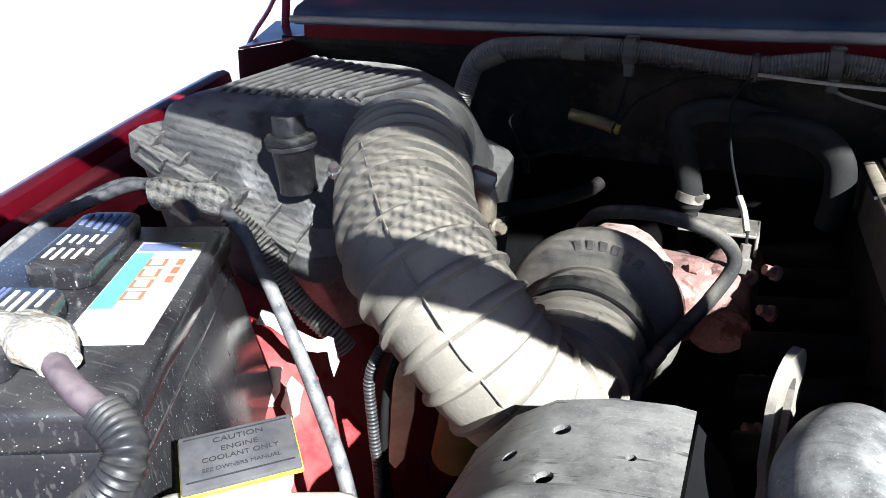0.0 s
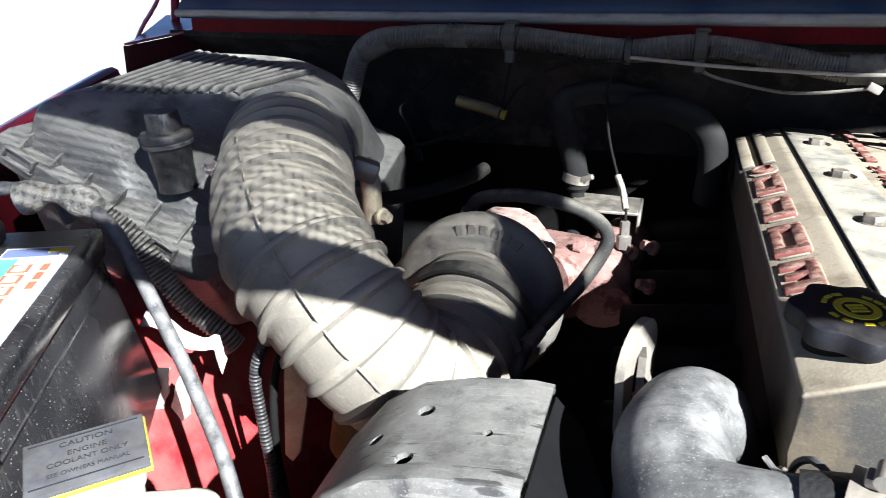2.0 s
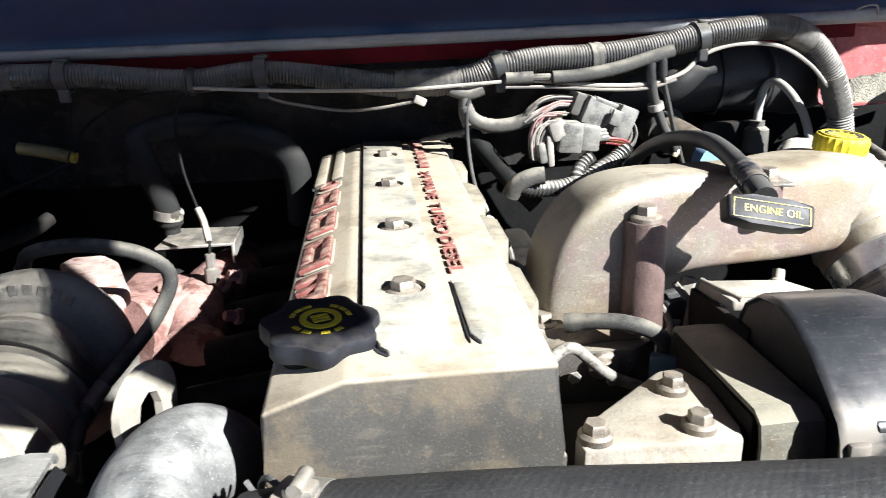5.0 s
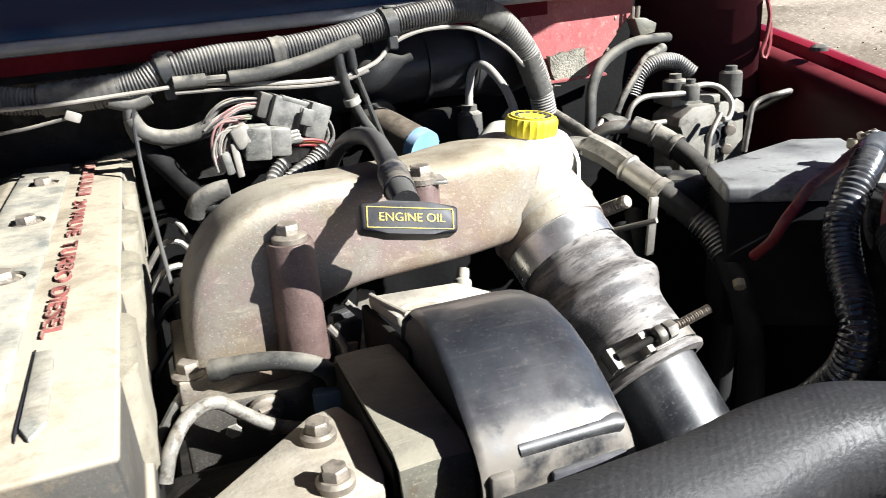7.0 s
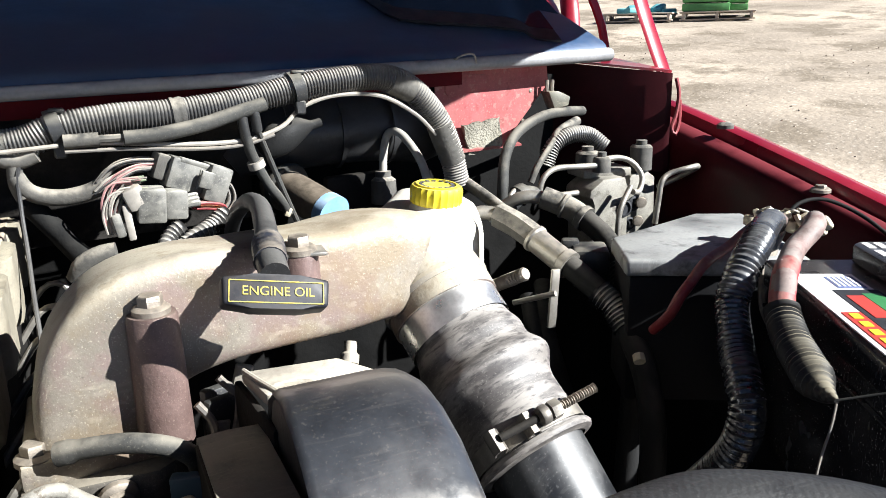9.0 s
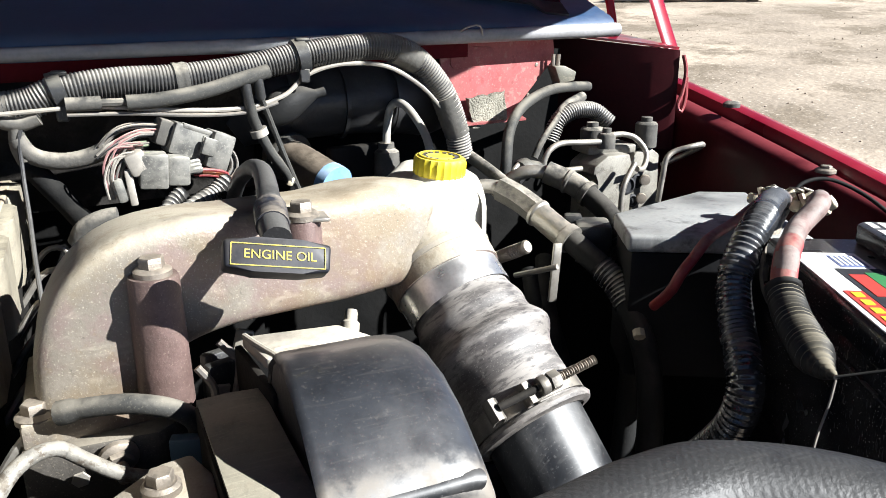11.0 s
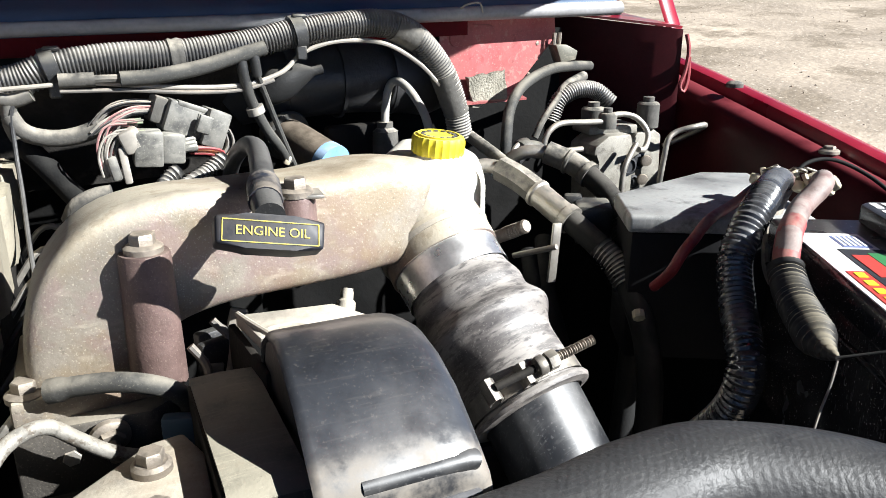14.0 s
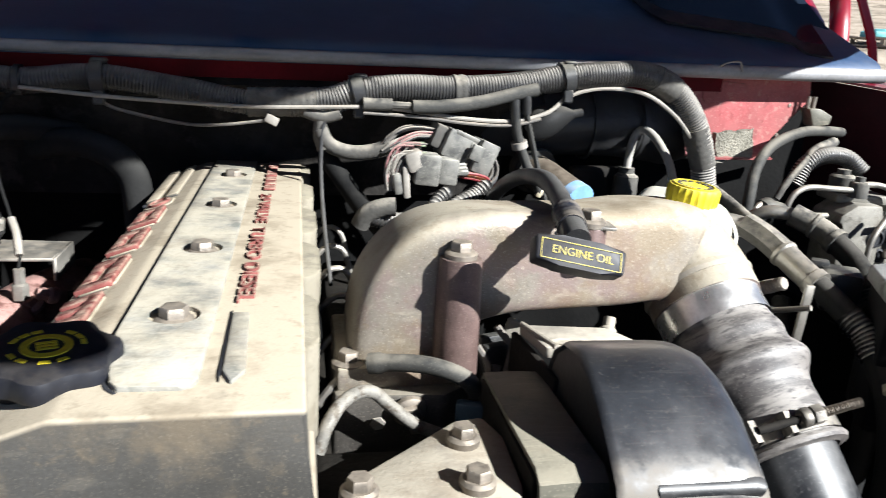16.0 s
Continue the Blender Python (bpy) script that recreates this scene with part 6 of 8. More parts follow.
def radiator_hose():
    h = thing("radiator_hose", "grey-black upper radiator hose with a swollen elbow", "radiator hose", (0.1, -0.2, 1.0))
    pts = [(-0.112, -0.040, 0.985), (-0.124, -0.058, 1.035), (-0.139, -0.092, 1.070), (-0.151, -0.136, 1.071), (-0.138, -0.176, 1.064), (-0.104, -0.193, 1.070), (-0.080, -0.196, 1.075)]
    bm = B()
    tube(bm, pts, lambda s, t: 0.0335 + 0.0015 * math.sin(3.14 * s / t), 40, 0.003)
    part("elbow", bm, M_HOSE_GREY, h)
    pts = [(-0.088, -0.195, 1.0745), (-0.05, -0.199, 1.0805), (0.05, -0.204, 1.083), (0.15, -0.209, 1.081), (0.25, -0.212, 1.079), (0.35, -0.204, 1.076), (0.41, -0.196, 1.077), (0.46, -0.200, 1.075), (0.53, -0.236, 1.064), (0.60, -0.305, 1.040), (0.66, -0.40, 0.99)]
    bm = B()
    tube(bm, pts, lambda s, t: 0.0345 - 0.001 * math.sin(3 * s / t), 32, 0.006)
    part("main_run", bm, M_WEAVE, h)
    d = V((0.037, -0.012, 0)).normalized()
    bm = B()
    band(bm, (-0.062, -0.197, 1.0795), d, 0.0352, 0.022, 0.0018, 40)
    cl = part("clamp_band", bm, M_STEEL, h)
    bm = B()
    box(bm, (-0.060, -0.199, 1.1185), (0.016, 0.012, 0.006), turn(-18), 0.002, 2)
    tube(bm, [(-0.0625, -0.206, 1.1215), (-0.0575, -0.190, 1.1215)], 0.0042, 10, 0.003)
    part("clamp_screw", bm, M_STEEL, cl)
    hose("sensor_lead", "thin black lead looped over the radiator hose", [(-0.088, -0.140, 1.062), (-0.088, -0.148, 1.086), (-0.082, -0.158, 1.098), (-0.074, -0.168, 1.096), (-0.069, -0.178, 1.090), (-0.068, -0.19, 1.080)], 0.0022, M_HOSE, "wire", 8)
    t = thing("thermostat_clip", "small bright spring clip beside the elbow", "clip", (-0.11, -0.13, 1.09))
    bm = B()
    tube(bm, [(-0.100, -0.128, 1.076), (-0.094, -0.136, 1.073), (-0.088, -0.138, 1.074)], 0.0018, 8, 0.004)
    part("clip_wire", bm, M_CHROME, t)
    bm = B()
    bolt(bm, (-0.088, -0.130, 1.066), (0.3, -0.3, 0.9), 0.005, 0.006, 0.0065)
    part("clip_bolt", bm, M_BOLT, t)


# ---------------------------------------------------------------- cowl loom
LOOM = [(-0.63, 0.50, 1.165), (-0.605, 0.488, 1.225), (-0.575, 0.482, 1.247), (-0.53, 0.481, 1.253), (-0.48, 0.480, 1.256), (-0.38, 0.480, 1.256), (-0.30, 0.479, 1.249), (-0.23, 0.478, 1.245), (-0.15, 0.478, 1.253), (-0.05, 0.478, 1.242), (0.02, 0.476, 1.232), (0.11, 0.474, 1.238), (0.15, 0.474, 1.251), (0.21, 0.477, 1.258), (0.27, 0.480, 1.259), (0.35, 0.484, 1.267), (0.41, 0.488, 1.279), (0.47, 0.491, 1.287), (0.53, 0.495, 1.290), (0.575, 0.500, 1.275), (0.615, 0.505, 1.235), (0.638, 0.508, 1.190), (0.652, 0.51, 1.135)]


def loom():
    h = thing("wiring_loom", "dusty ribbed conduit loom strapped along the cowl", "wiring loom", (0, 0.48, 1.1))
    bm = B()
    tube(bm, LOOM, lambda s, t: (0.0138 if s < 0.75 else 0.0160) + 0.0017 * (0.5 + 0.5 * math.cos(2 * math.pi * s / 0.0040)), 16, 0.0008)
    part("conduit", bm, M_LOOM, h)
    for (a, b), r in ((((-0.475, 0.480, 1.2563), (-0.445, 0.480, 1.2568)), 0.0158), (((-0.60, 0.4865, 1.230), (-0.560, 0.4815, 1.249)), 0.0160), (((0.018, 0.476, 1.2322), (0.10, 0.474, 1.2365)), 0.0178), (((0.27, 0.480, 1.259), (0.285, 0.4808, 1.2602)), 0.0185), (((0.548, 0.497, 1.286), (0.580, 0.5005, 1.271)), 0.0185), (((0.622, 0.506, 1.222), (0.645, 0.509, 1.168)), 0.0180)):
        bm = B()
        tube(bm, [a, b], lambda s, t, r=r: r + 0.0006 * math.sin(s * 700), 14, 0.003)
        part("tape_wrap", bm, M_TAPE, h, "dusty cloth tape wrap")
    for (x, y, z), d in (((-0.387, 0.480, 1.2558), (1, 0, 0)), ((-0.149, 0.478, 1.2530), (1, 0, 0.03)), ((0.150, 0.474, 1.251), (0.9, 0.02, 0.25)), ((0.420, 0.4885, 1.2805), (0.95, 0.05, 0.2))):
        bm = B()
        band(bm, (x, y, z), d, 0.0185, 0.014, 0.003, 24)
        box(bm, (x + 0.002, y - 0.004, z + 0.0195), (0.017, 0.016, 0.005), None, 0.002, 1)
        box(bm, (x + 0.001, y - 0.012, z - 0.022), (0.013, 0.008, 0.018), None, 0.002, 1)
        part("strap", bm, M_PLAST, h, "black plastic strap")
    bm = B()
    band(bm, (-0.235, 0.478, 1.2452), (1, 0, 0), 0.0160, 0.007, 0.0015, 20)
    part("cable_tie", bm, M_PLAST, h)
    # leads that follow it
    hose("loom_lead", "pale dusty lead running under the loom", [(-0.231, 0.462, 1.2385), (-0.123, 0.460, 1.232), (0.016, 0.456, 1.229), (0.108, 0.450, 1.233), (0.150, 0.452, 1.235)], 0.0024, M_WIRE_LIGHT, "wire", 8)
    hose("loom_lead", "pale dusty twin lead sagging under the loom", [(0.155, 0.455, 1.2345), (0.197, 0.458, 1.234), (0.27, 0.462, 1.226), (0.345, 0.468, 1.224), (0.395, 0.476, 1.236), (0.425, 0.482, 1.258), (0.47, 0.484, 1.270), (0.53, 0.486, 1.266), (0.58, 0.492, 1.240), (0.615, 0.498, 1.208)], 0.0028, M_WIRE_LIGHT, "wire", 8)
    hose("loom_lead", "pale dusty lead beside the loom", [(0.155, 0.452, 1.228), (0.22, 0.456, 1.2255), (0.29, 0.460, 1.2195), (0.345, 0.465, 1.219), (0.385, 0.470, 1.228)], 0.0022, M_WIRE, "wire", 8)
    hose("loom_lead", "thin grey wire sagging behind the engine", [(-0.15, 0.468, 1.228), (-0.126, 0.470, 1.217), (-0.056, 0.470, 1.204), (-0.01, 0.467, 1.205), (0.041, 0.460, 1.213)], 0.0020, M_WIRE, "wire", 8)
    bm = B()
    box(bm, (0.047, 0.459, 1.214), (0.016, 0.010, 0.010), turn(0, 25), 0.002)
    solid("lead_plug", bm, M_WIRE_LIGHT, "small pale plug on a loose lead", "connector")
    c = thing("loom_clip", "dusty branching clip below the loom", "clip", (0.11, 0.46, 1.2))
    bm = B()
    tube(bm, [(0.086, 0.462, 1.226), (0.108, 0.460, 1.220), (0.128, 0.458, 1.226)], 0.008, 10, 0.004)
    tube(bm, [(0.106, 0.461, 1.222), (0.104, 0.462, 1.198), (0.109, 0.46, 1.180)], 0.008, 10, 0.004)
    part("branch", bm, M_TAPE, c)
    hose("branch_loom", "taped grey loom looping to the connectors", [(0.104, 0.461, 1.205), (0.112, 0.460, 1.190), (0.126, 0.460, 1.1815), (0.148, 0.459, 1.178), (0.172, 0.455, 1.182), (0.190, 0.45, 1.190)], 0.0095, M_TAPE, "wiring", 12)
    hose("ground_lead", "thin black lead dropping behind the valve cover", [(0.124, 0.458, 1.228), (0.108, 0.455, 1.212), (0.1055, 0.447, 1.170), (0.107, 0.42, 1.130), (0.110, 0.36, 1.095), (0.114, 0.30, 1.06)], 0.0024, M_HOSE, "wire", 8)
    hose("back_pipe", "dark rubber pipe slanting behind the engine", [(0.112, 0.48, 1.17), (0.135, 0.47, 1.14), (0.16, 0.44, 1.11), (0.19, 0.42, 1.08)], 0.012, M_LEAD_DARK, "hose", 12)
    # vacuum tee and its two tubes
    t = thing("vacuum_tee", "dusty black rubber vacuum tee under the loom", "vacuum hose", (0.3, 0.46, 1.12))
    bm = B()
    tube(bm, [(0.215, 0.452, 1.238), (0.25, 0.453, 1.2395), (0.30, 0.456, 1.247), (0.340, 0.460, 1.2575), (0.375, 0.464, 1.266)], lambda s, tt: 0.0085, 12, 0.005)
    part("tube", bm, M_RUBBER, t)
    bm = B()
    tube(bm, [(0.155, 0.452, 1.2385), (0.190, 0.452, 1.239)], 0.0078, 12, 0.005)
    tube(bm, [(0.188, 0.452, 1.239), (0.218, 0.452, 1.239)], 0.0045, 8, 0.005)
    part("tube_end", bm, M_TAPE, t)
    bm = B()
    tube(bm, [(0.346, 0.461, 1.262), (0.347, 0.462, 1.245), (0.350, 0.465, 1.225)], 0.0062, 10, 0.004)
    tube(bm, [(0.360, 0.461, 1.265), (0.362, 0.462, 1.25), (0.364, 0.465, 1.235)], 0.0062, 10, 0.004)
    part("tee", bm, M_PLAST, t)
    bm = B()
    tube(bm, [(0.350, 0.465, 1.228), (0.356, 0.469, 1.205), (0.374, 0.479, 1.168), (0.392, 0.485, 1.142), (0.400, 0.488, 1.125)], 0.0065, 10, 0.005)
    part("drop_tube", bm, M_RUBBER, t)
    bm = B()
    band(bm, (0.3605, 0.472, 1.194), (0.3, 0.1, -0.9), 0.006, 0.009, 0.0045, 16)
    part("check_valve", bm, M_WIRE_LIGHT, t, "pale check valve disc")
    bm = B()
    tube(bm, [(0.364, 0.466, 1.236), (0.371, 0.471, 1.218), (0.390, 0.480, 1.165), (0.411, 0.490, 1.110)], 0.0036, 8, 0.005)
    part("drop_tube", bm, M_RUBBER, t)
    bm = B()
    box(bm, (0.398, 0.485, 1.128), (0.008, 0.008, 0.012), turn(0, 25), 0.002)
    part("brass_nipple", bm, M_BRASS, t, "brass nipple")


def connectors():
    c = thing("wire_connectors", "dusty black multi-pin connectors with bundled coloured wires", "connector", (0.24, 0.45, 1.12))
    bm = B()
    box(bm, (0.277, 0.462, 1.190), (0.048, 0.036, 0.036), turn(8, 22, 0), 0.003)
    box(bm, (0.306, 0.458, 1.179), (0.026, 0.042, 0.042), turn(8, 22, 0), 0.003)
    up = part("upper_plug", bm, M_PLUG, c)
    bm = B()
    box(bm, (0.290, 0.452, 1.203), (0.044, 0.014, 0.006), turn(8, 22, 0), 0.002)
    box(bm, (0.296, 0.437, 1.186), (0.016, 0.006, 0.020), turn(8, 22, 0), 0.002)
    part("latch", bm, M_PLUG, up)
    bm = B()
    box(bm, (0.249, 0.465, 1.203), (0.016, 0.032, 0.030), turn(8, 22, 0), 0.004)
    part("plug_boot", bm, M_TAPE, up)
    bm = B()
    box(bm, (0.233, 0.432, 1.166), (0.030, 0.034, 0.038), turn(0, 5, 0), 0.003)
    box(bm, (0.259, 0.432, 1.164), (0.024, 0.028, 0.032), turn(0, 5, 0), 0.003)
    lowp = part("lower_plug", bm, M_PLUG, c)
    bm = B()
    box(bm, (0.217, 0.428, 1.176), (0.022, 0.026, 0.026), turn(0, -20, 0), 0.005)
    box(bm, (0.208, 0.424, 1.150), (0.008, 0.010, 0.040), turn(0, -5, 0), 0.002)
    part("pale_latch", bm, M_WIRE_LIGHT, lowp, "pale grey plug latch")
    bm = B()
    box(bm, (0.197, 0.424, 1.148), (0.010, 0.018, 0.026), turn(0, -10, 0), 0.003)
    part("plug_key", bm, M_PLUG, lowp)
    for k in range(3):
        bm = B()
        box(bm, (0.276, 0.424 + 0.008 * k, 1.163 + 0.003 * k), (0.018, 0.006, 0.007), turn(0, -8, 0), 0.002, 1)
        part("pin_tube", bm, M_PLUG, lowp)
    for k in range(4):
        bm = B()
        box(bm, V((0.262, 0.4465, 1.1965)) + V((0.0135, -0.0004, -0.0052)) * k, (0.003, 0.004, 0.025), turn(8, 22, 0), 0.0008, 1)
        part("plug_ridge", bm, M_PLUG, up)
    for k in range(3):
        bm = B()
        box(bm, (0.224 + 0.009 * k, 0.4175, 1.1665 - 0.0008 * k), (0.003, 0.004, 0.022), turn(0, 5, 0), 0.0008, 1)
        part("plug_ridge", bm, M_PLUG, lowp)
    rnd = random.Random(4)
    for k in range(30):
        o = V((rnd.uniform(-0.005, 0.005), rnd.uniform(-0.010, 0.010), rnd.uniform(-0.009, 0.009)))
        bm = B()
        tube(bm, [V((0.182, 0.452, 1.186)) + o, V((0.198, 0.452, 1.199)) + o * 1.3, V((0.220, 0.458, 1.206)) + o, V((0.246, 0.464, 1.205)) + o * 0.8], 0.0013, 6, 0.006)
        part("wire", bm, (M_WIRE, M_WIRE_LIGHT, M_WIRE, M_WIRE_PINK, M_HOSE)[k % 5], c)
    for k in range(28):
        o = V((rnd.uniform(-0.008, 0.010), rnd.uniform(-0.008, 0.008), rnd.uniform(-0.008, 0.008)))
        bm = B()
        tube(bm, [V((0.222, 0.430, 1.190)) + o, V((0.200, 0.428, 1.188)) + o, V((0.190, 0.427, 1.168)) + o, V((0.192, 0.428, 1.145)) + o], 0.0013, 6, 0.006)
        part("wire", bm, (M_WIRE_LIGHT, M_WIRE, M_WIRE_PINK, M_WIRE_LIGHT, M_WIRE_GREEN)[k % 5], c)
    for k in range(11):
        o = V((rnd.uniform(-0.006, 0.004), rnd.uniform(-0.006, 0.006), rnd.uniform(-0.004, 0.004)))
        bm = B()
        tube(bm, [V((0.282, 0.430, 1.160)) + o, V((0.296, 0.434, 1.158)) + o, V((0.310, 0.440, 1.152)) + o, V((0.312, 0.440, 1.140)) + o], 0.0018, 6, 0.006)
        part("wire", bm, (M_WIRE_ORANGE, M_WIRE_RED, M_WIRE_RED, M_WIRE_LIGHT)[k % 4], c)
    for k in range(7):
        o = V((rnd.uniform(-0.005, 0.005), rnd.uniform(-0.006, 0.006), rnd.uniform(-0.004, 0.004)))
        bm = B()
        tube(bm, [V((0.312, 0.456, 1.180)) + o, V((0.322, 0.455, 1.172)) + o, V((0.324, 0.450, 1.156)) + o, V((0.312, 0.444, 1.142)) + o], 0.0017, 6, 0.006)
        part("wire", bm, (M_WIRE, M_HOSE, M_WIRE)[k % 3], c)
    hose("plug_loom", "ribbed conduit leaving the connectors", [(0.314, 0.442, 1.148), (0.298, 0.435, 1.135), (0.275, 0.42, 1.126), (0.250, 0.41, 1.114), (0.215, 0.400, 1.108), (0.180, 0.390, 1.110), (0.160, 0.382, 1.117)], ribs(0.0095, 0.0058, 0.0018), M_LOOM, "wiring", 12, 0.0014)
    hose("plug_loom", "short dusty ribbed conduit below the connectors", [(0.262, 0.425, 1.140), (0.250, 0.42, 1.132), (0.240, 0.41, 1.120), (0.235, 0.40, 1.10)], ribs(0.008, 0.0058, 0.0018), M_LOOM, "wiring", 12, 0.0014)
    hose("plug_boot_hose", "short grey rubber elbow beside the valve cover", [(0.150, 0.385, 1.105), (0.158, 0.380, 1.120), (0.175, 0.378, 1.128), (0.190, 0.376, 1.130)], 0.0110, M_TAPE, "hose", 14)


# ---------------------------------------------------------------- driver's side
def horn():
    h = thing("intake_horn", "heat-stained cast aluminium intake horn with two bosses", "intake horn", (0.27, 0.11, 1.07))
    line = [(0.1675, 0.104, 1.066), (0.1675, 0.104, 1.092), (0.1720, 0.105, 1.120), (0.1900, 0.107, 1.142), (0.2250, 0.111, 1.1510), (0.2800, 0.117, 1.1525), (0.3300, 0.124, 1.1525), (0.3800, 0.136, 1.1535), (0.4150, 0.140, 1.1450), (0.4310, 0.124, 1.1280), (0.4365, 0.101, 1.108)]

    def half(f):
        """Half width, half height and squareness along the casting."""
        g = min(1.0, max(0.0, (f - 0.60) / 0.30))
        up = min(1.0, max(0.0, (f - 0.10) / 0.30))
        return 0.0500 + (0.0485 - 0.0500) * g, (0.0495 - 0.0085 * up) * (1 - g) + 0.0485 * g, 7.0 - 5.0 * g
    bm = B()
    sweep(bm, line, half, (0, 1, 0), 44, 0.006)
    part("body", bm, M_HORN, h)
    d = V((0.172, -0.76, -0.628)).normalized()
    bm = B()
    lathe(bm, [(0.045, -0.004), (0.0490, -0.004), (0.0505, 0.0), (0.0490, 0.004), (0.045, 0.004)], aim(V((0.4333, 0.1151, 1.1200)), d), 40)
    part("bead", bm, M_HORN_PLAIN, h)
    bm = B()
    lathe(bm, [(0, 0), (0.0185, 0.0), (0.0175, 0.05), (0.0165, 0.090), (0.0155, 0.0925), (0, 0.0925)], Matrix.Translation((0.1985, 0.053, 1.074)), 24)
    part("boss", bm, M_BOSS, h)
    bm = B()
    lathe(bm, [(0, 0), (0.0150, 0.0), (0.0140, 0.030), (0.0130, 0.032), (0, 0.032)], Matrix.Translation((0.303, 0.068, 1.158)), 24)
    part("boss", bm, M_BOSS, h)
    for p in ((0.1985, 0.053, 1.1680), (0.303, 0.066, 1.1915)):
        bm = B()
        bolt(bm, p, (0, 0, 1), 0.0085, 0.011, 0.0125, 12)
        part("bolt", bm, M_BOLT, h, "grimy flanged hexagon bolt")
    bm = B()
    prism(bm, [(0.285, 0.060), (0.320, 0.052), (0.322, 0.074), (0.290, 0.078)], 1.1885, 1.1915, None, 0.001)
    part("tab", bm, M_STEEL, h)
    bm = B()
    prism(bm, [(0.108, 0.045), (0.211, 0.056), (0.211, 0.165), (0.108, 0.165)], 1.060, 1.080, None, 0.004)
    part("base_flange", bm, M_HORN, h)
    # base block with its bolt and stud
    b = thing("heater_grid_block", "grey cast intake heater block with bolts", "intake heater", (0.15, 0.05, 1.0))
    bm = B()
    prism(bm, [(0.106, 0.040), (0.190, 0.036), (0.215, 0.055), (0.215, 0.16), (0.106, 0.16)], 1.005, 1.062, None, 0.004)
    part("block", bm, M_HEATER, b)
    bm = B()
    bolt(bm, (0.1175, 0.060, 1.078), (0, 0, 1), 0.0085, 0.011, 0.013)
    part("bolt", bm, M_BOLT, b)
    bm = B()
    bolt(bm, (0.163, 0.034, 1.050), (0.1, -0.9, -0.2), 0.009, 0.008, 0.013)
    tube(bm, [(0.163, 0.034, 1.050), (0.1655, 0.015, 1.044)], 0.0045, 10, 0.004)
    part("stud", bm, M_BOLT, b)
    bm = B()
    bolt(bm, (0.139, 0.036, 1.040), (0, -1, 0), 0.006, 0.003, 0.0)
    part("plug", bm, M_STEEL, b)
    hose("boost_tube", "stubby grey rubber tube across the horn base", [(0.132, 0.042, 1.086), (0.150, 0.034, 1.090), (0.174, 0.026, 1.091), (0.198, 0.024, 1.083), (0.212, 0.030, 1.068), (0.216, 0.04, 1.048)], lambda s, t: 0.0068 if s > 0.012 else 0.0082, M_RUBBER, "hose", 14, 0.004)
    hose("return_pipe", "pale corroded steel pipe beside the valve cover", [(0.092, -0.030, 1.055), (0.099, -0.022, 1.072), (0.112, -0.006, 1.082), (0.130, 0.008, 1.080), (0.146, 0.010, 1.066), (0.165, 0.012, 1.050), (0.195, 0.016, 1.035)], 0.0048, M_PIPE, "pipe", 14, 0.004)


def dipstick():
    d = thing("oil_dipstick", "black oil dipstick handle lettered in yellow", "dipstick", (0.28, 0.15, 1.12))
    bm = B()
    tube(bm, [(0.2720, 0.010, 1.1920), (0.2750, 0.036, 1.1985), (0.2815, 0.070, 1.2030), (0.2885, 0.108, 1.2055), (0.297, 0.160, 1.2055), (0.303, 0.212, 1.2000), (0.310, 0.278, 1.1880), (0.313, 0.340, 1.1700), (0.316, 0.400, 1.1450), (0.318, 0.450, 1.110), (0.318, 0.47, 1.06)], lambda s, t: 0.0100 if s < 0.06 else 0.0084, 18, 0.004)
    st = part("stalk", bm, M_HOSE, d)
    bm = B()
    tube(bm, [(0.2738, 0.028, 1.1968), (0.2788, 0.056, 1.2014)], lambda s, t: 0.0110 + 0.0006 * math.sin(s * 900), 16, 0.002)
    part("tape_wrap", bm, surf("shiny_black_tape", (0.02, 0.022, 0.03), 0.25, 0, 0.2, 30, 200, 0.2, dust=0.35), st)
    u = V((0.060, -0.004, -0.011)).normalized()
    n0 = V((-0.15, -0.82, 0.55))
    w = (n0 - u * n0.dot(u)).normalized()
    v = w.cross(u)
    c = V((0.2685, -0.009, 1.1885))
    m = Matrix(((u.x, v.x, w.x, c.x), (u.y, v.y, w.y, c.y), (u.z, v.z, w.z, c.z), (0, 0, 0, 1)))
    bm = B()
    prism(bm, [(-0.0325, -0.0095), (-0.015, -0.0115), (0.015, -0.0115), (0.0325, -0.0095), (0.0335, 0.0085), (0.015, 0.0105), (-0.015, 0.0105), (-0.0335, 0.0085)], -0.016, 0.0, m, 0.0025, 3)
    grip = part("handle", bm, M_GRIP, d)
    part("lettering", words("ENGINE OIL", 0.0082, m @ Matrix.Translation((0.001, -0.0008, 0.0002)), 0.0003, 1.02), M_YELLOW_WORN, grip, smooth=0)
    for a, b, x, y in ((0.058, 0.0006, 0, 0.0058), (0.058, 0.0006, 0, -0.0078), (0.0006, 0.0136, -0.029, -0.001), (0.0006, 0.0136, 0.029, -0.001)):
        bm = B()
        box(bm, (0, 0, 0), (a, b, 0.0006), None, 0)
        bmesh.ops.transform(bm, matrix=m @ Matrix.Translation((x, y, 0.0003)), verts=bm.verts)
        part("border_line", bm, M_YELLOW_WORN, grip, smooth=0)


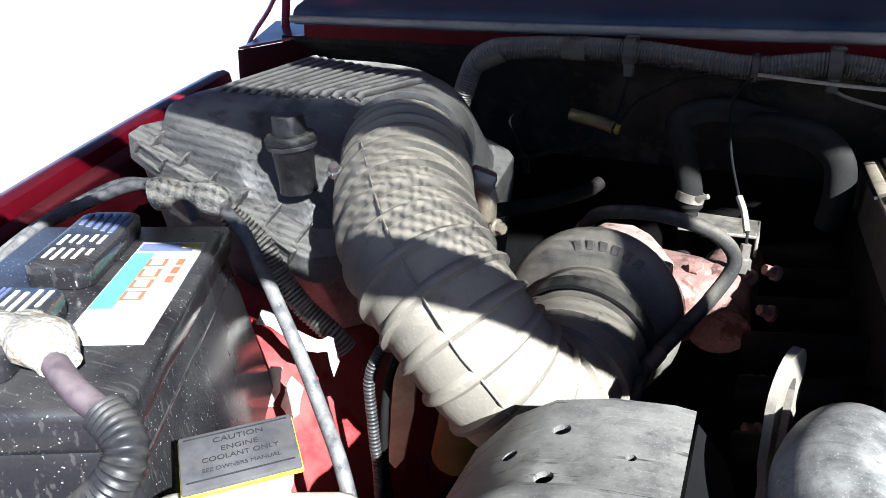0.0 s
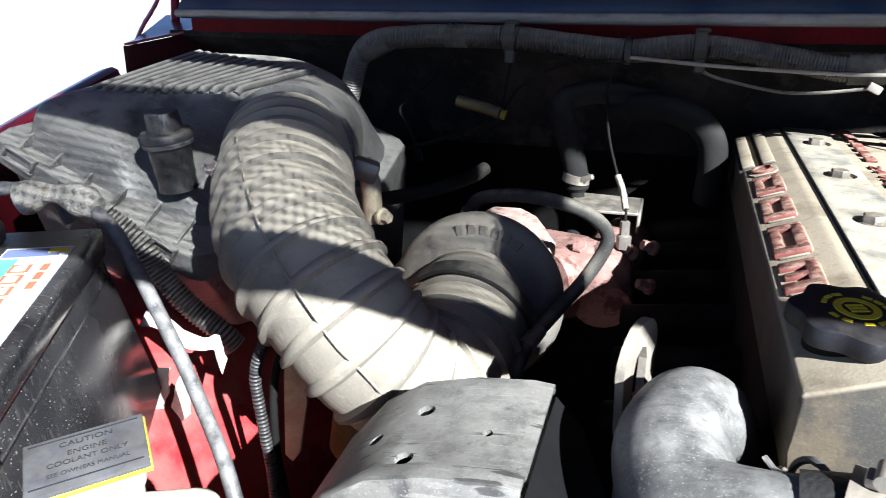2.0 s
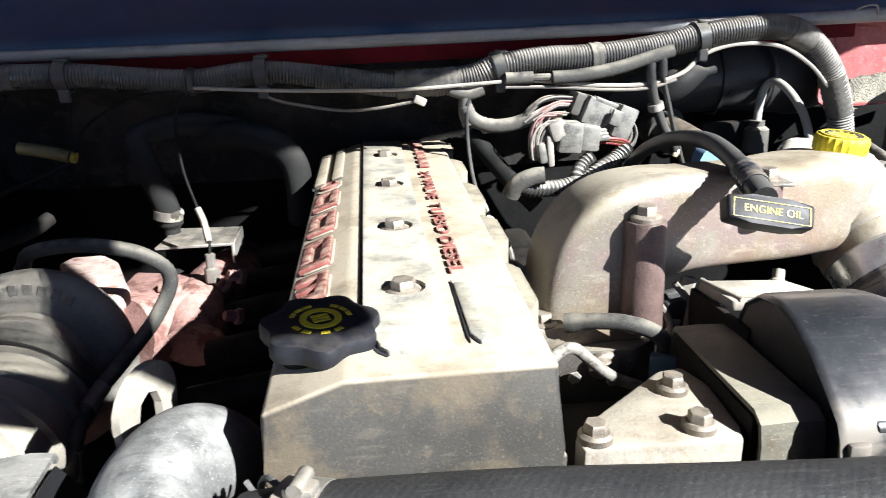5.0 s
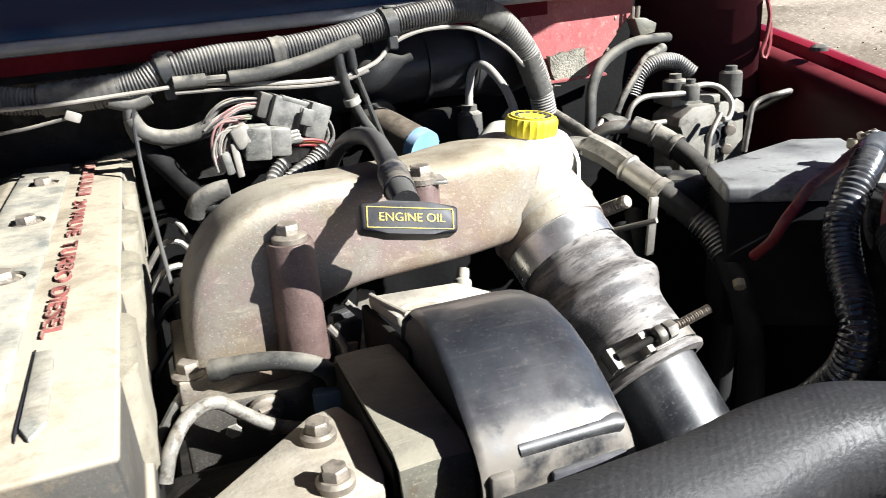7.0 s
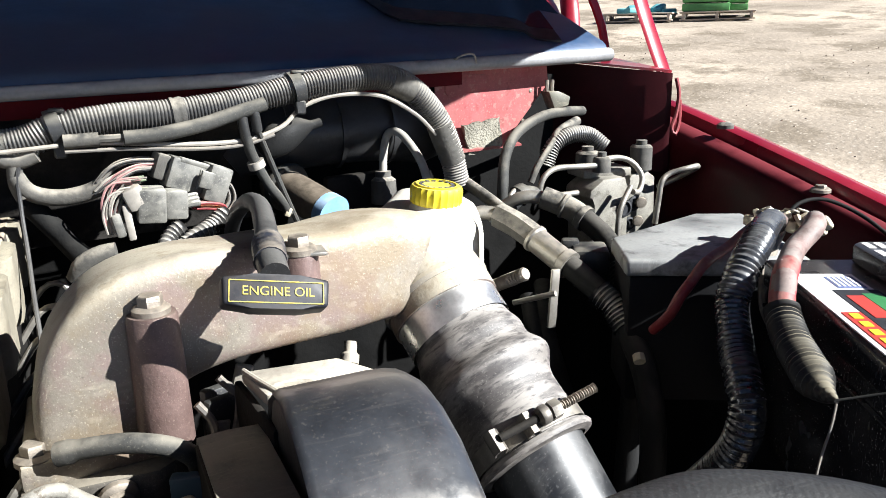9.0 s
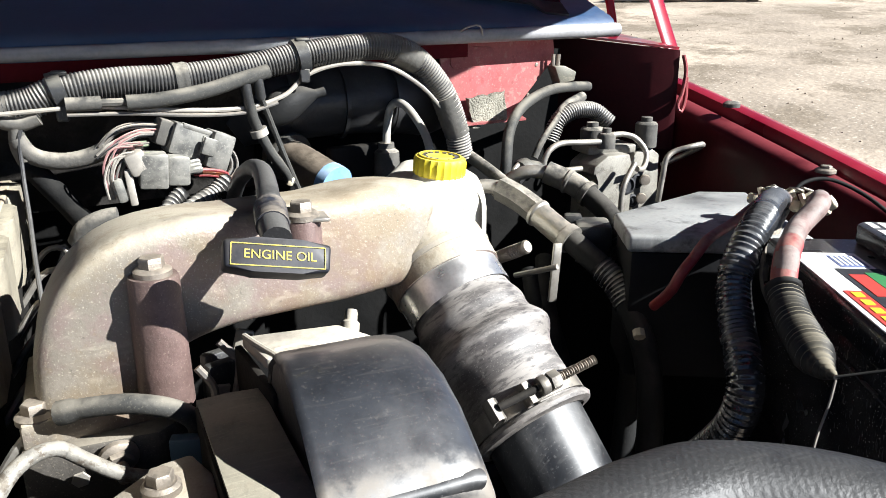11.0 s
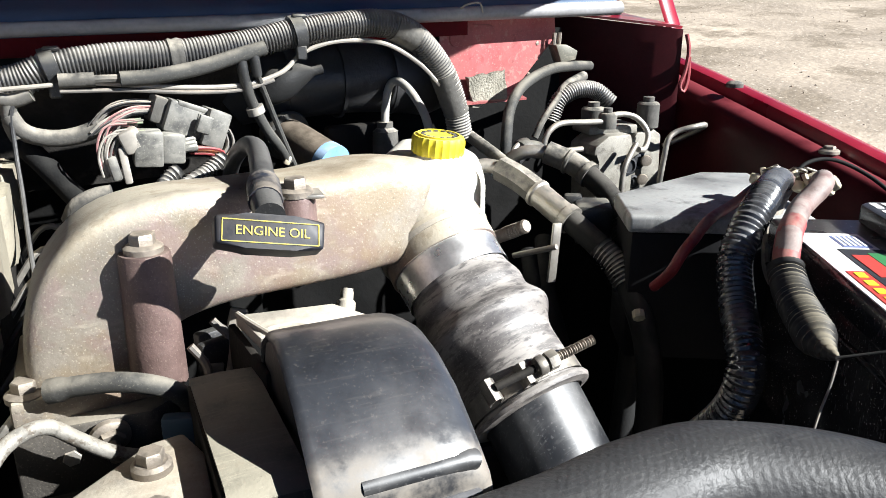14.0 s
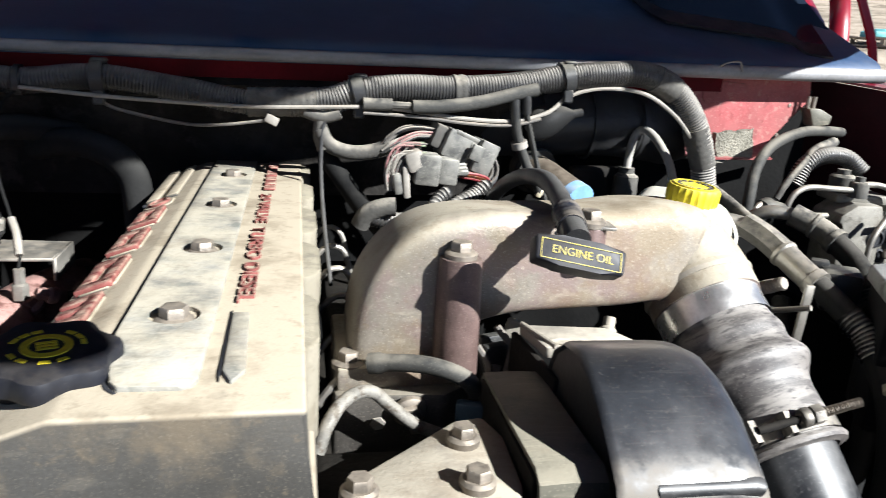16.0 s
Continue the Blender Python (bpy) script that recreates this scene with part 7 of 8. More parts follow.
def boost_boot():
    d = thing("intercooler_boot", "black silicone boot with bright clamp bands on the boost pipe", "boost hose", (0.46, -0.05, 0.9))
    start, way = V((0.4395, 0.0896, 1.0979)), V((0.172, -0.76, -0.628)).normalized()
    bm = B()

    def r(s, t):
        x = s - 0.02
        return 0.0440 + 0.0042 * math.exp(-((x - 0.026) / 0.010) ** 2) + 0.0115 * math.exp(-((x - 0.054) / 0.0135) ** 2) + 0.002 * max(0.0, x) / 0.1
    tube(bm, [start + way * k for k in (-0.02, 0.01, 0.04, 0.07, 0.125)], r, 48, 0.003)
    part("sleeve", bm, M_BOOT, d)
    bm = B()
    tube(bm, [start + way * k for k in (-0.020, -0.006, 0.009)], 0.0466, 48, 0.004, cap=False)
    part("clamp_band", bm, M_CHROME, d, "bright stainless clamp band")
    bm = B()
    lathe(bm, [(0.0455, -0.004), (0.0500, -0.003), (0.0515, 0.0), (0.0500, 0.003), (0.0430, 0.0045)], aim(start + way * 0.1235, way), 44)
    part("end_bead", bm, M_BOOT, d)
    centre = start + way * 0.111
    bm = B()
    band(bm, centre, way, 0.0478, 0.015, 0.0015, 40)
    cl = part("t_bolt_band", bm, M_CLAMP, d, "dusty steel T-bolt clamp")
    a, b = V((0.4005, -0.0325, 1.0580)), V((0.4950, -0.0305, 1.0810))
    run = (b - a).normalized()
    out = way.cross(run).normalized()
    # folded ends of the band, each a bent loop
    for f in (0.006, 0.035):
        bm = B()
        q = a + run * f
        sheet(bm, [[q + way * k + run * x - out * z for x, z in ((0.000, 0.012), (-0.001, 0.005), (0.002, 0.000), (0.006, 0.001), (0.009, 0.006), (0.009, 0.013))] for k in (-0.0085, -0.0085 + 0.004, 0.0, 0.0085 - 0.004, 0.0085)], 0.0016)
        part("band_loop", bm, M_CLAMP, cl)
    bm = B()
    tube(bm, [a + run * 0.012, a + run * 0.045], 0.0032, 10, 0.004)
    part("bolt_shank", bm, M_IRON, cl)
    bm = B()
    tube(bm, [a + run * 0.045, b], lambda s, t: 0.0034 + 0.0006 * math.cos(s * 3000), 10, 0.0006)
    part("screw", bm, M_BOLT, cl)
    bm = B()
    lathe(bm, [(0, 0), (0.0076, 0), (0.0076, 0.0075), (0.0068, 0.0085), (0, 0.0085)], aim(a + run * 0.056, run, 10), 6)
    part("nut", bm, M_CLAMP, cl)
    bm = B()
    lathe(bm, [(0, 0), (0.0072, 0), (0.0078, 0.001), (0.0078, 0.006), (0.0070, 0.007), (0, 0.007)], aim(a + run * 0.047, run, 25), 8)
    part("trunnion", bm, M_CLAMP, cl)
    bm = B()
    tube(bm, [start + way * 0.108, start + way * 0.118] + [start + way * 0.118 + V((0.165, -0.665, -0.728)) * k for k in (0.05, 0.11, 0.19, 0.29)], 0.0410, 40, 0.01)
    part("boost_pipe", bm, M_GLOSS, d, "black painted boost pipe")


def front_brackets():
    b = thing("front_bracket", "dusty triangular cast bracket with three bolts", "bracket", (0.16, -0.08, 0.98))
    bm = B()
    prism(bm, [(0.103, -0.121), (0.205, -0.121), (0.210, -0.105), (0.213, -0.050), (0.204, -0.022), (0.184, -0.026), (0.112, -0.090), (0.101, -0.105)], 1.000, 1.0745, None, 0.003, 2)
    part("plate", bm, M_ALU, b)
    for p, sp in (((0.1130, -0.1090, 1.0765), 0), ((0.1820, -0.1055, 1.0765), 25), ((0.1835, -0.056, 1.0765), 10)):
        bm = B()
        bolt(bm, p, (0, 0, 1), 0.0078, 0.0105, 0.0112, sp)
        part("bolt", bm, M_BOLT, b)
    s = thing("folded_bracket", "folded steel plate stained with dust", "bracket", (0.235, -0.05, 0.98))
    bm = B()
    rows = [[(0.214, y, z), (0.234, y, z + 0.001), (0.256, y, z)] for y, z in ((0.030, 1.020), (0.024, 1.078), (0.018, 1.086), (-0.05, 1.087), (-0.112, 1.088), (-0.121, 1.083), (-0.124, 1.070), (-0.126, 0.99))]
    part("plate", sheet(bm, rows, 0.004), M_OLIVE, s)
    bm = B()
    box(bm, (0.214, -0.05, 1.052), (0.004, 0.13, 0.066), None, 0.001)
    part("web", bm, M_IRON, s)
    bm = B()
    box(bm, (0.206, 0.012, 1.052), (0.024, 0.010, 0.030), turn(-20), 0.002)
    part("blue_tab", bm, surf("faded_blue_plastic", (0.05, 0.09, 0.14), 0.5), s)


def pulley_cover():
    p = thing("belt_cover", "glossy black arched belt cover filmed with dust", "cover", (0.30, -0.07, 0.97))
    prof = [(0.010, 1.05), (0.006, 1.095), (-0.006, 1.117), (-0.026, 1.130), (-0.050, 1.1345), (-0.075, 1.131), (-0.100, 1.1215), (-0.120, 1.1085), (-0.132, 1.100), (-0.139, 1.0945), (-0.1435, 1.086), (-0.145, 1.076), (-0.1455, 1.00)]
    xs = (0.2590, 0.2605, 0.263, 0.29, 0.318, 0.330, 0.338, 0.344, 0.348, 0.350)
    drop = (0.0025, 0.0006, 0.0, 0.0, 0.0, 0.0010, 0.0032, 0.0068, 0.0115, 0.018)
    rows = [[(x + (-0.007 + 0.06 * (x - 0.259)) * max(0.0, -y) / 0.15, y, z - d) for x, d in zip(xs, drop)] for y, z in prof]
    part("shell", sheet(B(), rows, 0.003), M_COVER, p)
    bm = B()
    prism(bm, [(y, z - 0.003) for y, z in prof] + [(-0.145, 0.97), (0.010, 0.97)], 0.2600, 0.2620, Matrix(((0, 0, 1, 0), (1, 0, 0, 0), (0, 1, 0, 0), (0, 0, 0, 1))), 0)
    part("end_wall", bm, M_PLAST, p)
    bm = B()
    prism(bm, [(y, z - 0.012) for y, z in prof] + [(-0.145, 0.97), (0.010, 0.97)], 0.3430, 0.3465, Matrix(((0, 0, 1, 0), (1, 0, 0, 0), (0, 1, 0, 0), (0, 0, 0, 1))) @ Matrix.Diagonal((0.96, 0.994, 1, 1)), 0)
    part("end_wall", bm, M_PLAST, p)
    bm = B()
    box(bm, (0.317, -0.1475, 1.066), (0.048, 0.005, 0.018), None, 0.002)
    part("latch", bm, M_CAPTAG, p, "pale grey latch block")
    bm = B()
    tube(bm, [(0.2790, -0.1385, 1.0880), (0.2805, -0.1385, 1.0880), (0.334, -0.1385, 1.0878), (0.3385, -0.1375, 1.0860), (0.3405, -0.132, 1.083)], 0.0062, 18, 0.003)
    part("lip", bm, M_GLOSS, p)
    bm = B()
    box(bm, (0.263, -0.147, 1.073), (0.014, 0.006, 0.020), None, 0.002)
    part("tab", bm, M_COVER, p)
    s = thing("dusty_shelf", "pale dust-caked flat plate behind the belt cover", "bracket", (0.30, 0.04, 1.05))
    bm = B()
    prism(bm, [(0.254, 0.070), (0.325, 0.062), (0.350, 0.015), (0.262, 0.022)], 1.096, 1.106, None, 0.003)
    part("plate", bm, surf("dust_caked_plate", (0.34, 0.31, 0.26), 0.9, 0, 0.15, 14, 200, 0.2, dust=0.9, dust_col=(0.55, 0.50, 0.41)), s)
    bm = B()
    lathe(bm, [(0, 0), (0.010, 0), (0.0105, 0.0012), (0.009, 0.0016), (0.0075, 0.0006), (0, 0.0006)], Matrix.Translation((0.282, 0.030, 1.1055)) @ turn(-12) @ Matrix.Diagonal((1.5, 0.6, 1, 1)), 28)
    part("embossed_oval", bm, M_ALU, s)
    bm = B()
    tube(bm, [(0.256, 0.068, 1.1065), (0.262, 0.045, 1.1068), (0.270, 0.022, 1.1062)], 0.0022, 8, 0.004)
    part("folded_edge", bm, M_ALU, s)
    bm = B()
    box(bm, (0.256, 0.030, 1.06), (0.006, 0.09, 0.075), turn(5), 0.002)
    part("web", bm, M_IRON, s)
    bm = B()
    lathe(bm, [(0, 0), (0.013, 0), (0.013, 0.012), (0.009, 0.016), (0.009, 0.030), (0, 0.030)], Matrix.Translation((0.349, 0.110, 1.076)) @ turn(0, 20, -30) @ Matrix.Scale(0.62, 4), 18)
    solid("sender_unit", bm, M_ALU, "small pale sender below the intake horn", "sensor")
    for pts in ([(0.222, 0.075, 1.085), (0.232, 0.070, 1.068), (0.228, 0.060, 1.045)], [(0.240, 0.085, 1.098), (0.252, 0.080, 1.080), (0.246, 0.070, 1.055)], [(0.228, 0.090, 1.070), (0.246, 0.088, 1.075), (0.262, 0.092, 1.062)]):
        hose("alternator_lead", "short dusty lead below the intake horn", pts, 0.0032, M_WIRE, "wire", 8, 0.005, "alternator leads")
    for x, y, z, r in ((0.236, 0.075, 1.060, 20), (0.262, 0.110, 1.085, -15)):
        bm = B()
        box(bm, (x, y, z), (0.014, 0.006, 0.018), turn(r, 15), 0.0015, 1)
        solid("wire_terminal", bm, M_ALU, "small bright ring terminal under the horn", "terminal", "wire terminals")
    bm = B()
    for y in (0.08, 0.10):
        box(bm, (0.24, y, 1.060), (0.026, 0.010, 0.05), turn(20), 0.003)
    solid("alternator_plug", bm, M_PLAST, "dusty black plug body below the horn", "connector")


def brake_parts():
    r = thing("brake_reservoir", "cream white brake fluid reservoir with a yellow cap", "brake reservoir", (0.53, 0.33, 1.06))
    m = Matrix.Translation((0.528, 0.342, 0)) @ turn(-24)
    bm = B()
    prism(bm, [(-0.050, -0.078), (0.054, -0.084), (0.062, -0.060), (0.062, 0.030), (0.036, 0.120), (-0.044, 0.124), (-0.062, 0.010)], 1.050, 1.150, m, 0.022, 5)
    part("tank", bm, M_WHITE_TANK, r)
    bm = B()
    lathe(bm, [(0.030, 1.140), (0.031, 1.150), (0.027, 1.155), (0.0, 1.155)], Matrix.Translation((0.531, 0.326, 0)), 36)
    part("filler_neck", bm, M_WHITE_TANK, r)
    mc = Matrix.Translation((0.531, 0.326, 1.150)) @ turn(0, 4, 4)
    bm = B()
    lathe(bm, [(0, 0.004), (0.0285, 0.004), (0.0298, 0.007), (0.0298, 0.0205), (0.028, 0.0245), (0.0, 0.0255)], mc, 72, 24, 0.022)
    cap = part("cap", bm, M_YELLOW, r, "yellow ribbed screw cap")
    bm = B()
    lathe(bm, [(0.0225, 0.0245), (0.0245, 0.0245), (0.0245, 0.0266), (0.0225, 0.0266), (0.0225, 0.0245)], mc, 40)
    part("cap_ring", bm, M_YELLOW, cap)
    for k in range(14):
        bm = B()
        prism(bm, [(0.0165, -0.0022), (0.0205, -0.0026), (0.0205, 0.0026), (0.0165, 0.0022)], 0.0250, 0.0262, mc @ turn(k * 360 / 14), 0)
        part("cap_mark", bm, M_CAPTAG, cap)
    c = thing("master_cylinder", "dusty steel cylinder with a blue end", "brake cylinder", (0.45, 0.56, 1.08))
    bm = B()
    tube(bm, [(0.420, 0.640, 1.140), (0.437, 0.590, 1.131), (0.462, 0.530, 1.113)], 0.0265, 24, 0.008)
    part("barrel", bm, surf("grimy_brown_cylinder", (0.13, 0.105, 0.08), 0.5, 0.3, 0.3, 30, 300, 0.15, dust=0.4, dust_col=(0.30, 0.25, 0.19)), c)
    bm = B()
    tube(bm, [(0.4615, 0.531, 1.1135), (0.468, 0.517, 1.109)], 0.0272, 24, 0.004)
    part("blue_end", bm, M_BLUE, c, "blue taped end")
    bm = B()
    lathe(bm, [(0.024, -0.006), (0.034, -0.006), (0.036, 0.0), (0.034, 0.006), (0.024, 0.006)], aim((0.430, 0.612, 1.136), (0.3, -0.9, -0.2)), 28)
    part("collar", bm, M_RUBBER, c)
    bm = B()
    box(bm, (0.535, 0.62, 1.10), (0.10, 0.02, 0.09), turn(8), 0.006)
    solid("booster_plate", bm, M_IRON, "grimy brown plate behind the brake tank", "bracket")
    v = thing("vacuum_fitting", "dusty black fitting with a white vacuum hose", "vacuum hose", (0.575, 0.6, 1.09))
    bm = B()
    lathe(bm, [(0, 0), (0.020, 0), (0.019, 0.035), (0.012, 0.040), (0.012, 0.048), (0, 0.048)], Matrix.Translation((0.576, 0.610, 1.098)), 20)
    part("fitting", bm, M_TAPE, v)
    bm = B()
    tube(bm, [(0.577, 0.612, 1.142), (0.580, 0.615, 1.170), (0.586, 0.615, 1.196), (0.594, 0.605, 1.205), (0.603, 0.580, 1.195), (0.611, 0.545, 1.165), (0.612, 0.520, 1.13)], 0.0062, 10, 0.005)
    part("white_hose", bm, surf("aged_white_hose", (0.36, 0.345, 0.31), 0.6, dust=0.4), v)
    f = thing("torn_padding", "torn grey felt pad hanging on the firewall", "padding", (0.73, 0.59, 1.16))
    bm = B()
    rnd = random.Random(21)
    rows = [[(0.700 + 0.064 * (i / 7) + (0.004 if k in (0, 5) else 0.0) * rnd.uniform(-1, 1) + 0.006 * k / 5, 0.583 + 0.0013 * i + 0.003 * math.sin(i * 2.1 + k), 1.207 + 0.010 * i / 7 - 0.0090 * k + rnd.uniform(-0.003, 0.003)) for i in range(8)] for k in range(6)]
    part("felt", sheet(bm, rows, 0.008), M_FELT, f)
    bm = B()
    tube(bm, [(0.360, 0.665, 1.170), (0.400, 0.665, 1.195), (0.480, 0.665, 1.205), (0.580, 0.670, 1.205), (0.660, 0.680, 1.195), (0.715, 0.690, 1.180)], lambda s, t: 0.052 * min(1.0, 0.55 + 4 * s / t, 0.55 + 4 * (1 - s / t)), 20, 0.012)
    hd = thing("heater_housing", "black moulded heater housing on the firewall", "housing", (0.53, 0.66, 1.16))
    part("shell", bm, M_MOULD, hd)
    for x in (0.44, 0.52, 0.60):
        bm = B()
        band(bm, (x, 0.667, 1.205), (1, 0.03, 0), 0.0525, 0.006, 0.004, 24)
        part("moulded_rib", bm, M_MOULD, hd)
    bm = B()
    tube(bm, [(0.375, 0.50, 1.205), (0.41, 0.505, 1.225), (0.455, 0.51, 1.235)], lambda s, t: 0.006 + 0.016 * math.sin(math.pi * min(1, s / t + 0.15)), 14, 0.006)
    solid("rubber_grommet", bm, M_HOSE_DARK, "dusty rubber boot beside the loom", "grommet")


def abs_unit():
    a = thing("brake_control_block", "grey dusty brake hydraulic block with ports", "brake valve", (0.93, 0.52, 0.98))
    lay = turn(0, 0, 90)
    bm = B()
    prism(bm, [(0.876, 1.000), (0.876, 1.062), (0.884, 1.082), (0.870, 1.092), (0.872, 1.104), (0.896, 1.120), (0.938, 1.120), (0.946, 1.092), (0.944, 1.000)], -0.560, -0.492, lay, 0.0035, 2)
    part("valve_body", bm, M_BLOCK_GREY, a)
    bm = B()
    prism(bm, [(0.940, 1.000), (0.944, 1.094), (0.960, 1.118), (0.990, 1.124), (1.008, 1.112), (1.012, 1.000)], -0.570, -0.506, lay, 0.003, 2)
    part("pump_body", bm, M_BLOCK_GREY, a)
    bm = B()
    box(bm, (0.925, 0.545, 1.124), (0.085, 0.060, 0.014), turn(-8), 0.003)
    part("top_plate", bm, M_BLOCK_GREY, a)
    # Shallow dark dishes; the shade inside each bore is put into their colour.
    for x, z, r in ((0.936, 1.070, 0.011), (0.966, 1.072, 0.009), (0.958, 1.040, 0.008)):
        bm = B()
        lathe(bm, [(r + 0.003, 0), (r + 0.003, 0.003), (r, 0.004), (r * 0.9, 0.001), (0, 0.001)], aim((x, 0.4925 if x < 0.94 else 0.5065, z), (0, -1, 0)), 20)
        part("bore", bm, M_INK_RECESS, a)
    for (x, y, z), r, h in (((0.900, 0.505, 1.130), 0.014, 0.026), ((0.902, 0.545, 1.130), 0.019, 0.030), ((0.985, 0.515, 1.125), 0.0175, 0.042)):
        bm = B()
        m = Matrix.Translation((x, y, z))
        lathe(bm, [(0, 0), (r, 0), (r, h - 0.006), (r * 0.85, h - 0.003), (r * 0.5, h - 0.002), (r * 0.5, h + 0.005), (0, h + 0.006)], m, 20)
        part("port", bm, M_TAPE, a)
    for (x, y, z) in ((0.972, 0.494, 1.075), (0.968, 0.495, 1.045)):
        bm = B()
        lathe(bm, [(0, 0), (0.009, 0), (0.008, 0.004), (0, 0.005)], aim((x, y, z), (-0.4, -0.9, 0)), 16)
        part("screw", bm, M_BOLT, a)
    for pts in ([(0.783, 0.500, 1.100), (0.786, 0.500, 1.122), (0.796, 0.500, 1.137), (0.815, 0.500, 1.144), (0.85, 0.500, 1.143), (0.891, 0.503, 1.141)], [(0.895, 0.50, 1.150), (0.93, 0.50, 1.150), (0.955, 0.498, 1.140), (0.968, 0.49, 1.118), (0.955, 0.48, 1.098), (0.935, 0.47, 1.100)], [(0.992, 0.482, 1.040), (0.996, 0.480, 1.085), (1.000, 0.480, 1.108), (1.014, 0.479, 1.120), (1.040, 0.465, 1.129), (1.068, 0.475, 1.128), (1.083, 0.50, 1.117), (1.082, 0.54, 1.096), (1.06, 0.56, 1.08)], [(0.80, 0.515, 1.098), (0.86, 0.51, 1.100)], [(0.93, 0.47, 1.11), (0.905, 0.462, 1.075), (0.90, 0.46, 1.03)]):
        hose("brake_line", "dusty steel brake line bent round the valve block", pts, 0.0045, M_STEEL, "brake line", 10, 0.005, "brake lines")
    hose("vent_hose", "dusty black rubber hose looped over the brake block", [(0.716, 0.497, 1.095), (0.720, 0.500, 1.125), (0.734, 0.518, 1.163), (0.762, 0.54, 1.190), (0.800, 0.560, 1.206), (0.850, 0.585, 1.215), (0.905, 0.61, 1.215), (0.957, 0.64, 1.211)], 0.0082, M_RUBBER, "hose", 12)
    hose("vent_hose", "thin pale hose behind the brake block", [(0.800, 0.552, 1.115), (0.815, 0.555, 1.140), (0.848, 0.570, 1.167), (0.880, 0.59, 1.186), (0.932, 0.620, 1.197)], lambda s, t: 0.0055 + (0.003 if s > t * 0.55 else 0), M_TAPE, "hose", 10)
    hose("bracket_hose", "ribbed conduit bending into the brake block", [(0.845, 0.58, 1.135), (0.860, 0.58, 1.165), (0.890, 0.580, 1.180), (0.926, 0.578, 1.178), (0.950, 0.565, 1.158)], ribs(0.0130, 0.0042, 0.0014), M_LOOM, "wiring", 14, 0.00105)
    c = thing("hose_valve", "dark quick-connect valve among the hoses", "valve", (0.745, 0.50, 1.07))
    bm = B()
    tube(bm, [(0.730, 0.495, 1.098), (0.752, 0.50, 1.110), (0.782, 0.505, 1.105)], lambda s, t: 0.013 + (0.004 if 0.3 < s / t < 0.55 else 0.0), 16, 0.003)
    part("valve_body", bm, M_PLAST, c)
    bm = B()
    tube(bm, [(0.728, 0.49, 1.085), (0.726, 0.492, 1.105), (0.736, 0.496, 1.117), (0.752, 0.499, 1.121)], 0.004, 8, 0.004)
    part("elbow", bm, M_STEEL, c)
    # two power-steering hoses with crimped ends
    p = thing("steering_hose", "black power steering hose with a crimped grey fitting", "hose", (0.68, 0.27, 0.9), "steering hoses")
    bm = B()
    tube(bm, [(0.600, 0.405, 1.085), (0.612, 0.402, 1.105), (0.628, 0.400, 1.116), (0.650, 0.386, 1.114)], 0.0095, 12, 0.004)
    part("pipe", bm, M_STEEL, p)
    bm = B()
    tube(bm, [(0.648, 0.388, 1.114), (0.661, 0.360, 1.104), (0.672, 0.330, 1.090)], lambda s, t: 0.0165, 6, 0.01)
    part("hex_end", bm, M_TAPE, p)
    bm = B()
    tube(bm, [(0.670, 0.334, 1.092), (0.680, 0.300, 1.076), (0.687, 0.280, 1.067)], lambda s, t: 0.0160 + (0.0022 if s > t * 0.80 or s < t * 0.10 else 0.0), 20, 0.002)
    part("crimp", bm, M_STEEL, p)
    bm = B()
    tube(bm, [(0.684, 0.290, 1.071), (0.692, 0.262, 1.058), (0.707, 0.220, 1.032), (0.708, 0.185, 1.003), (0.704, 0.150, 0.961), (0.69, 0.12, 0.90), (0.68, 0.11, 0.78), (0.675, 0.11, 0.62)], 0.0145, 16, 0.006)
    part("hose", bm, M_HOSE_DARK, p)
    bm = B()
    tube(bm, [(0.7005, 0.238, 1.0435), (0.708, 0.215, 1.0285), (0.709, 0.195, 1.012)], ribs(0.0152, 0.0055, 0.0022), 16, 0.0013)
    part("sleeve", bm, M_LOOM, p)
    bm = B()
    tube(bm, [(0.672, 0.130, 1.010), (0.669, 0.124, 1.005)], 0.0065, 8, 0.003)
    part("tag", bm, M_BRASS, p)
    q = thing("steering_hose", "black power steering hose curving down by the box", "hose", (0.77, 0.36, 0.9), "steering hoses")
    bm = B()
    tube(bm, [(0.690, 0.475, 1.080), (0.703, 0.468, 1.102), (0.724, 0.452, 1.117), (0.752, 0.438, 1.117)], 0.0095, 12, 0.004)
    part("pipe", bm, M_STEEL, q)
    bm = B()
    tube(bm, [(0.750, 0.439, 1.117), (0.775, 0.412, 1.104), (0.786, 0.385, 1.091)], lambda s, t: 0.0160 + (0.0022 if s > t * 0.86 or 0.42 < s / t < 0.50 else 0.0), 20, 0.002)
    part("crimp", bm, M_TAPE, q)
    bm = B()
    tube(bm, [(0.785, 0.388, 1.092), (0.793, 0.355, 1.074), (0.789, 0.322, 1.054), (0.779, 0.290, 1.027), (0.768, 0.260, 0.985), (0.76, 0.24, 0.92), (0.755, 0.24, 0.80), (0.75, 0.24, 0.65)], 0.0150, 16, 0.006)
    part("hose", bm, M_HOSE_DARK, q)
    bm = B()
    tube(bm, [(0.786, 0.312, 1.046), (0.779, 0.290, 1.027), (0.771, 0.268, 0.998)], ribs(0.0157, 0.0055, 0.0022), 16, 0.0013)
    part("sleeve", bm, M_LOOM, q)
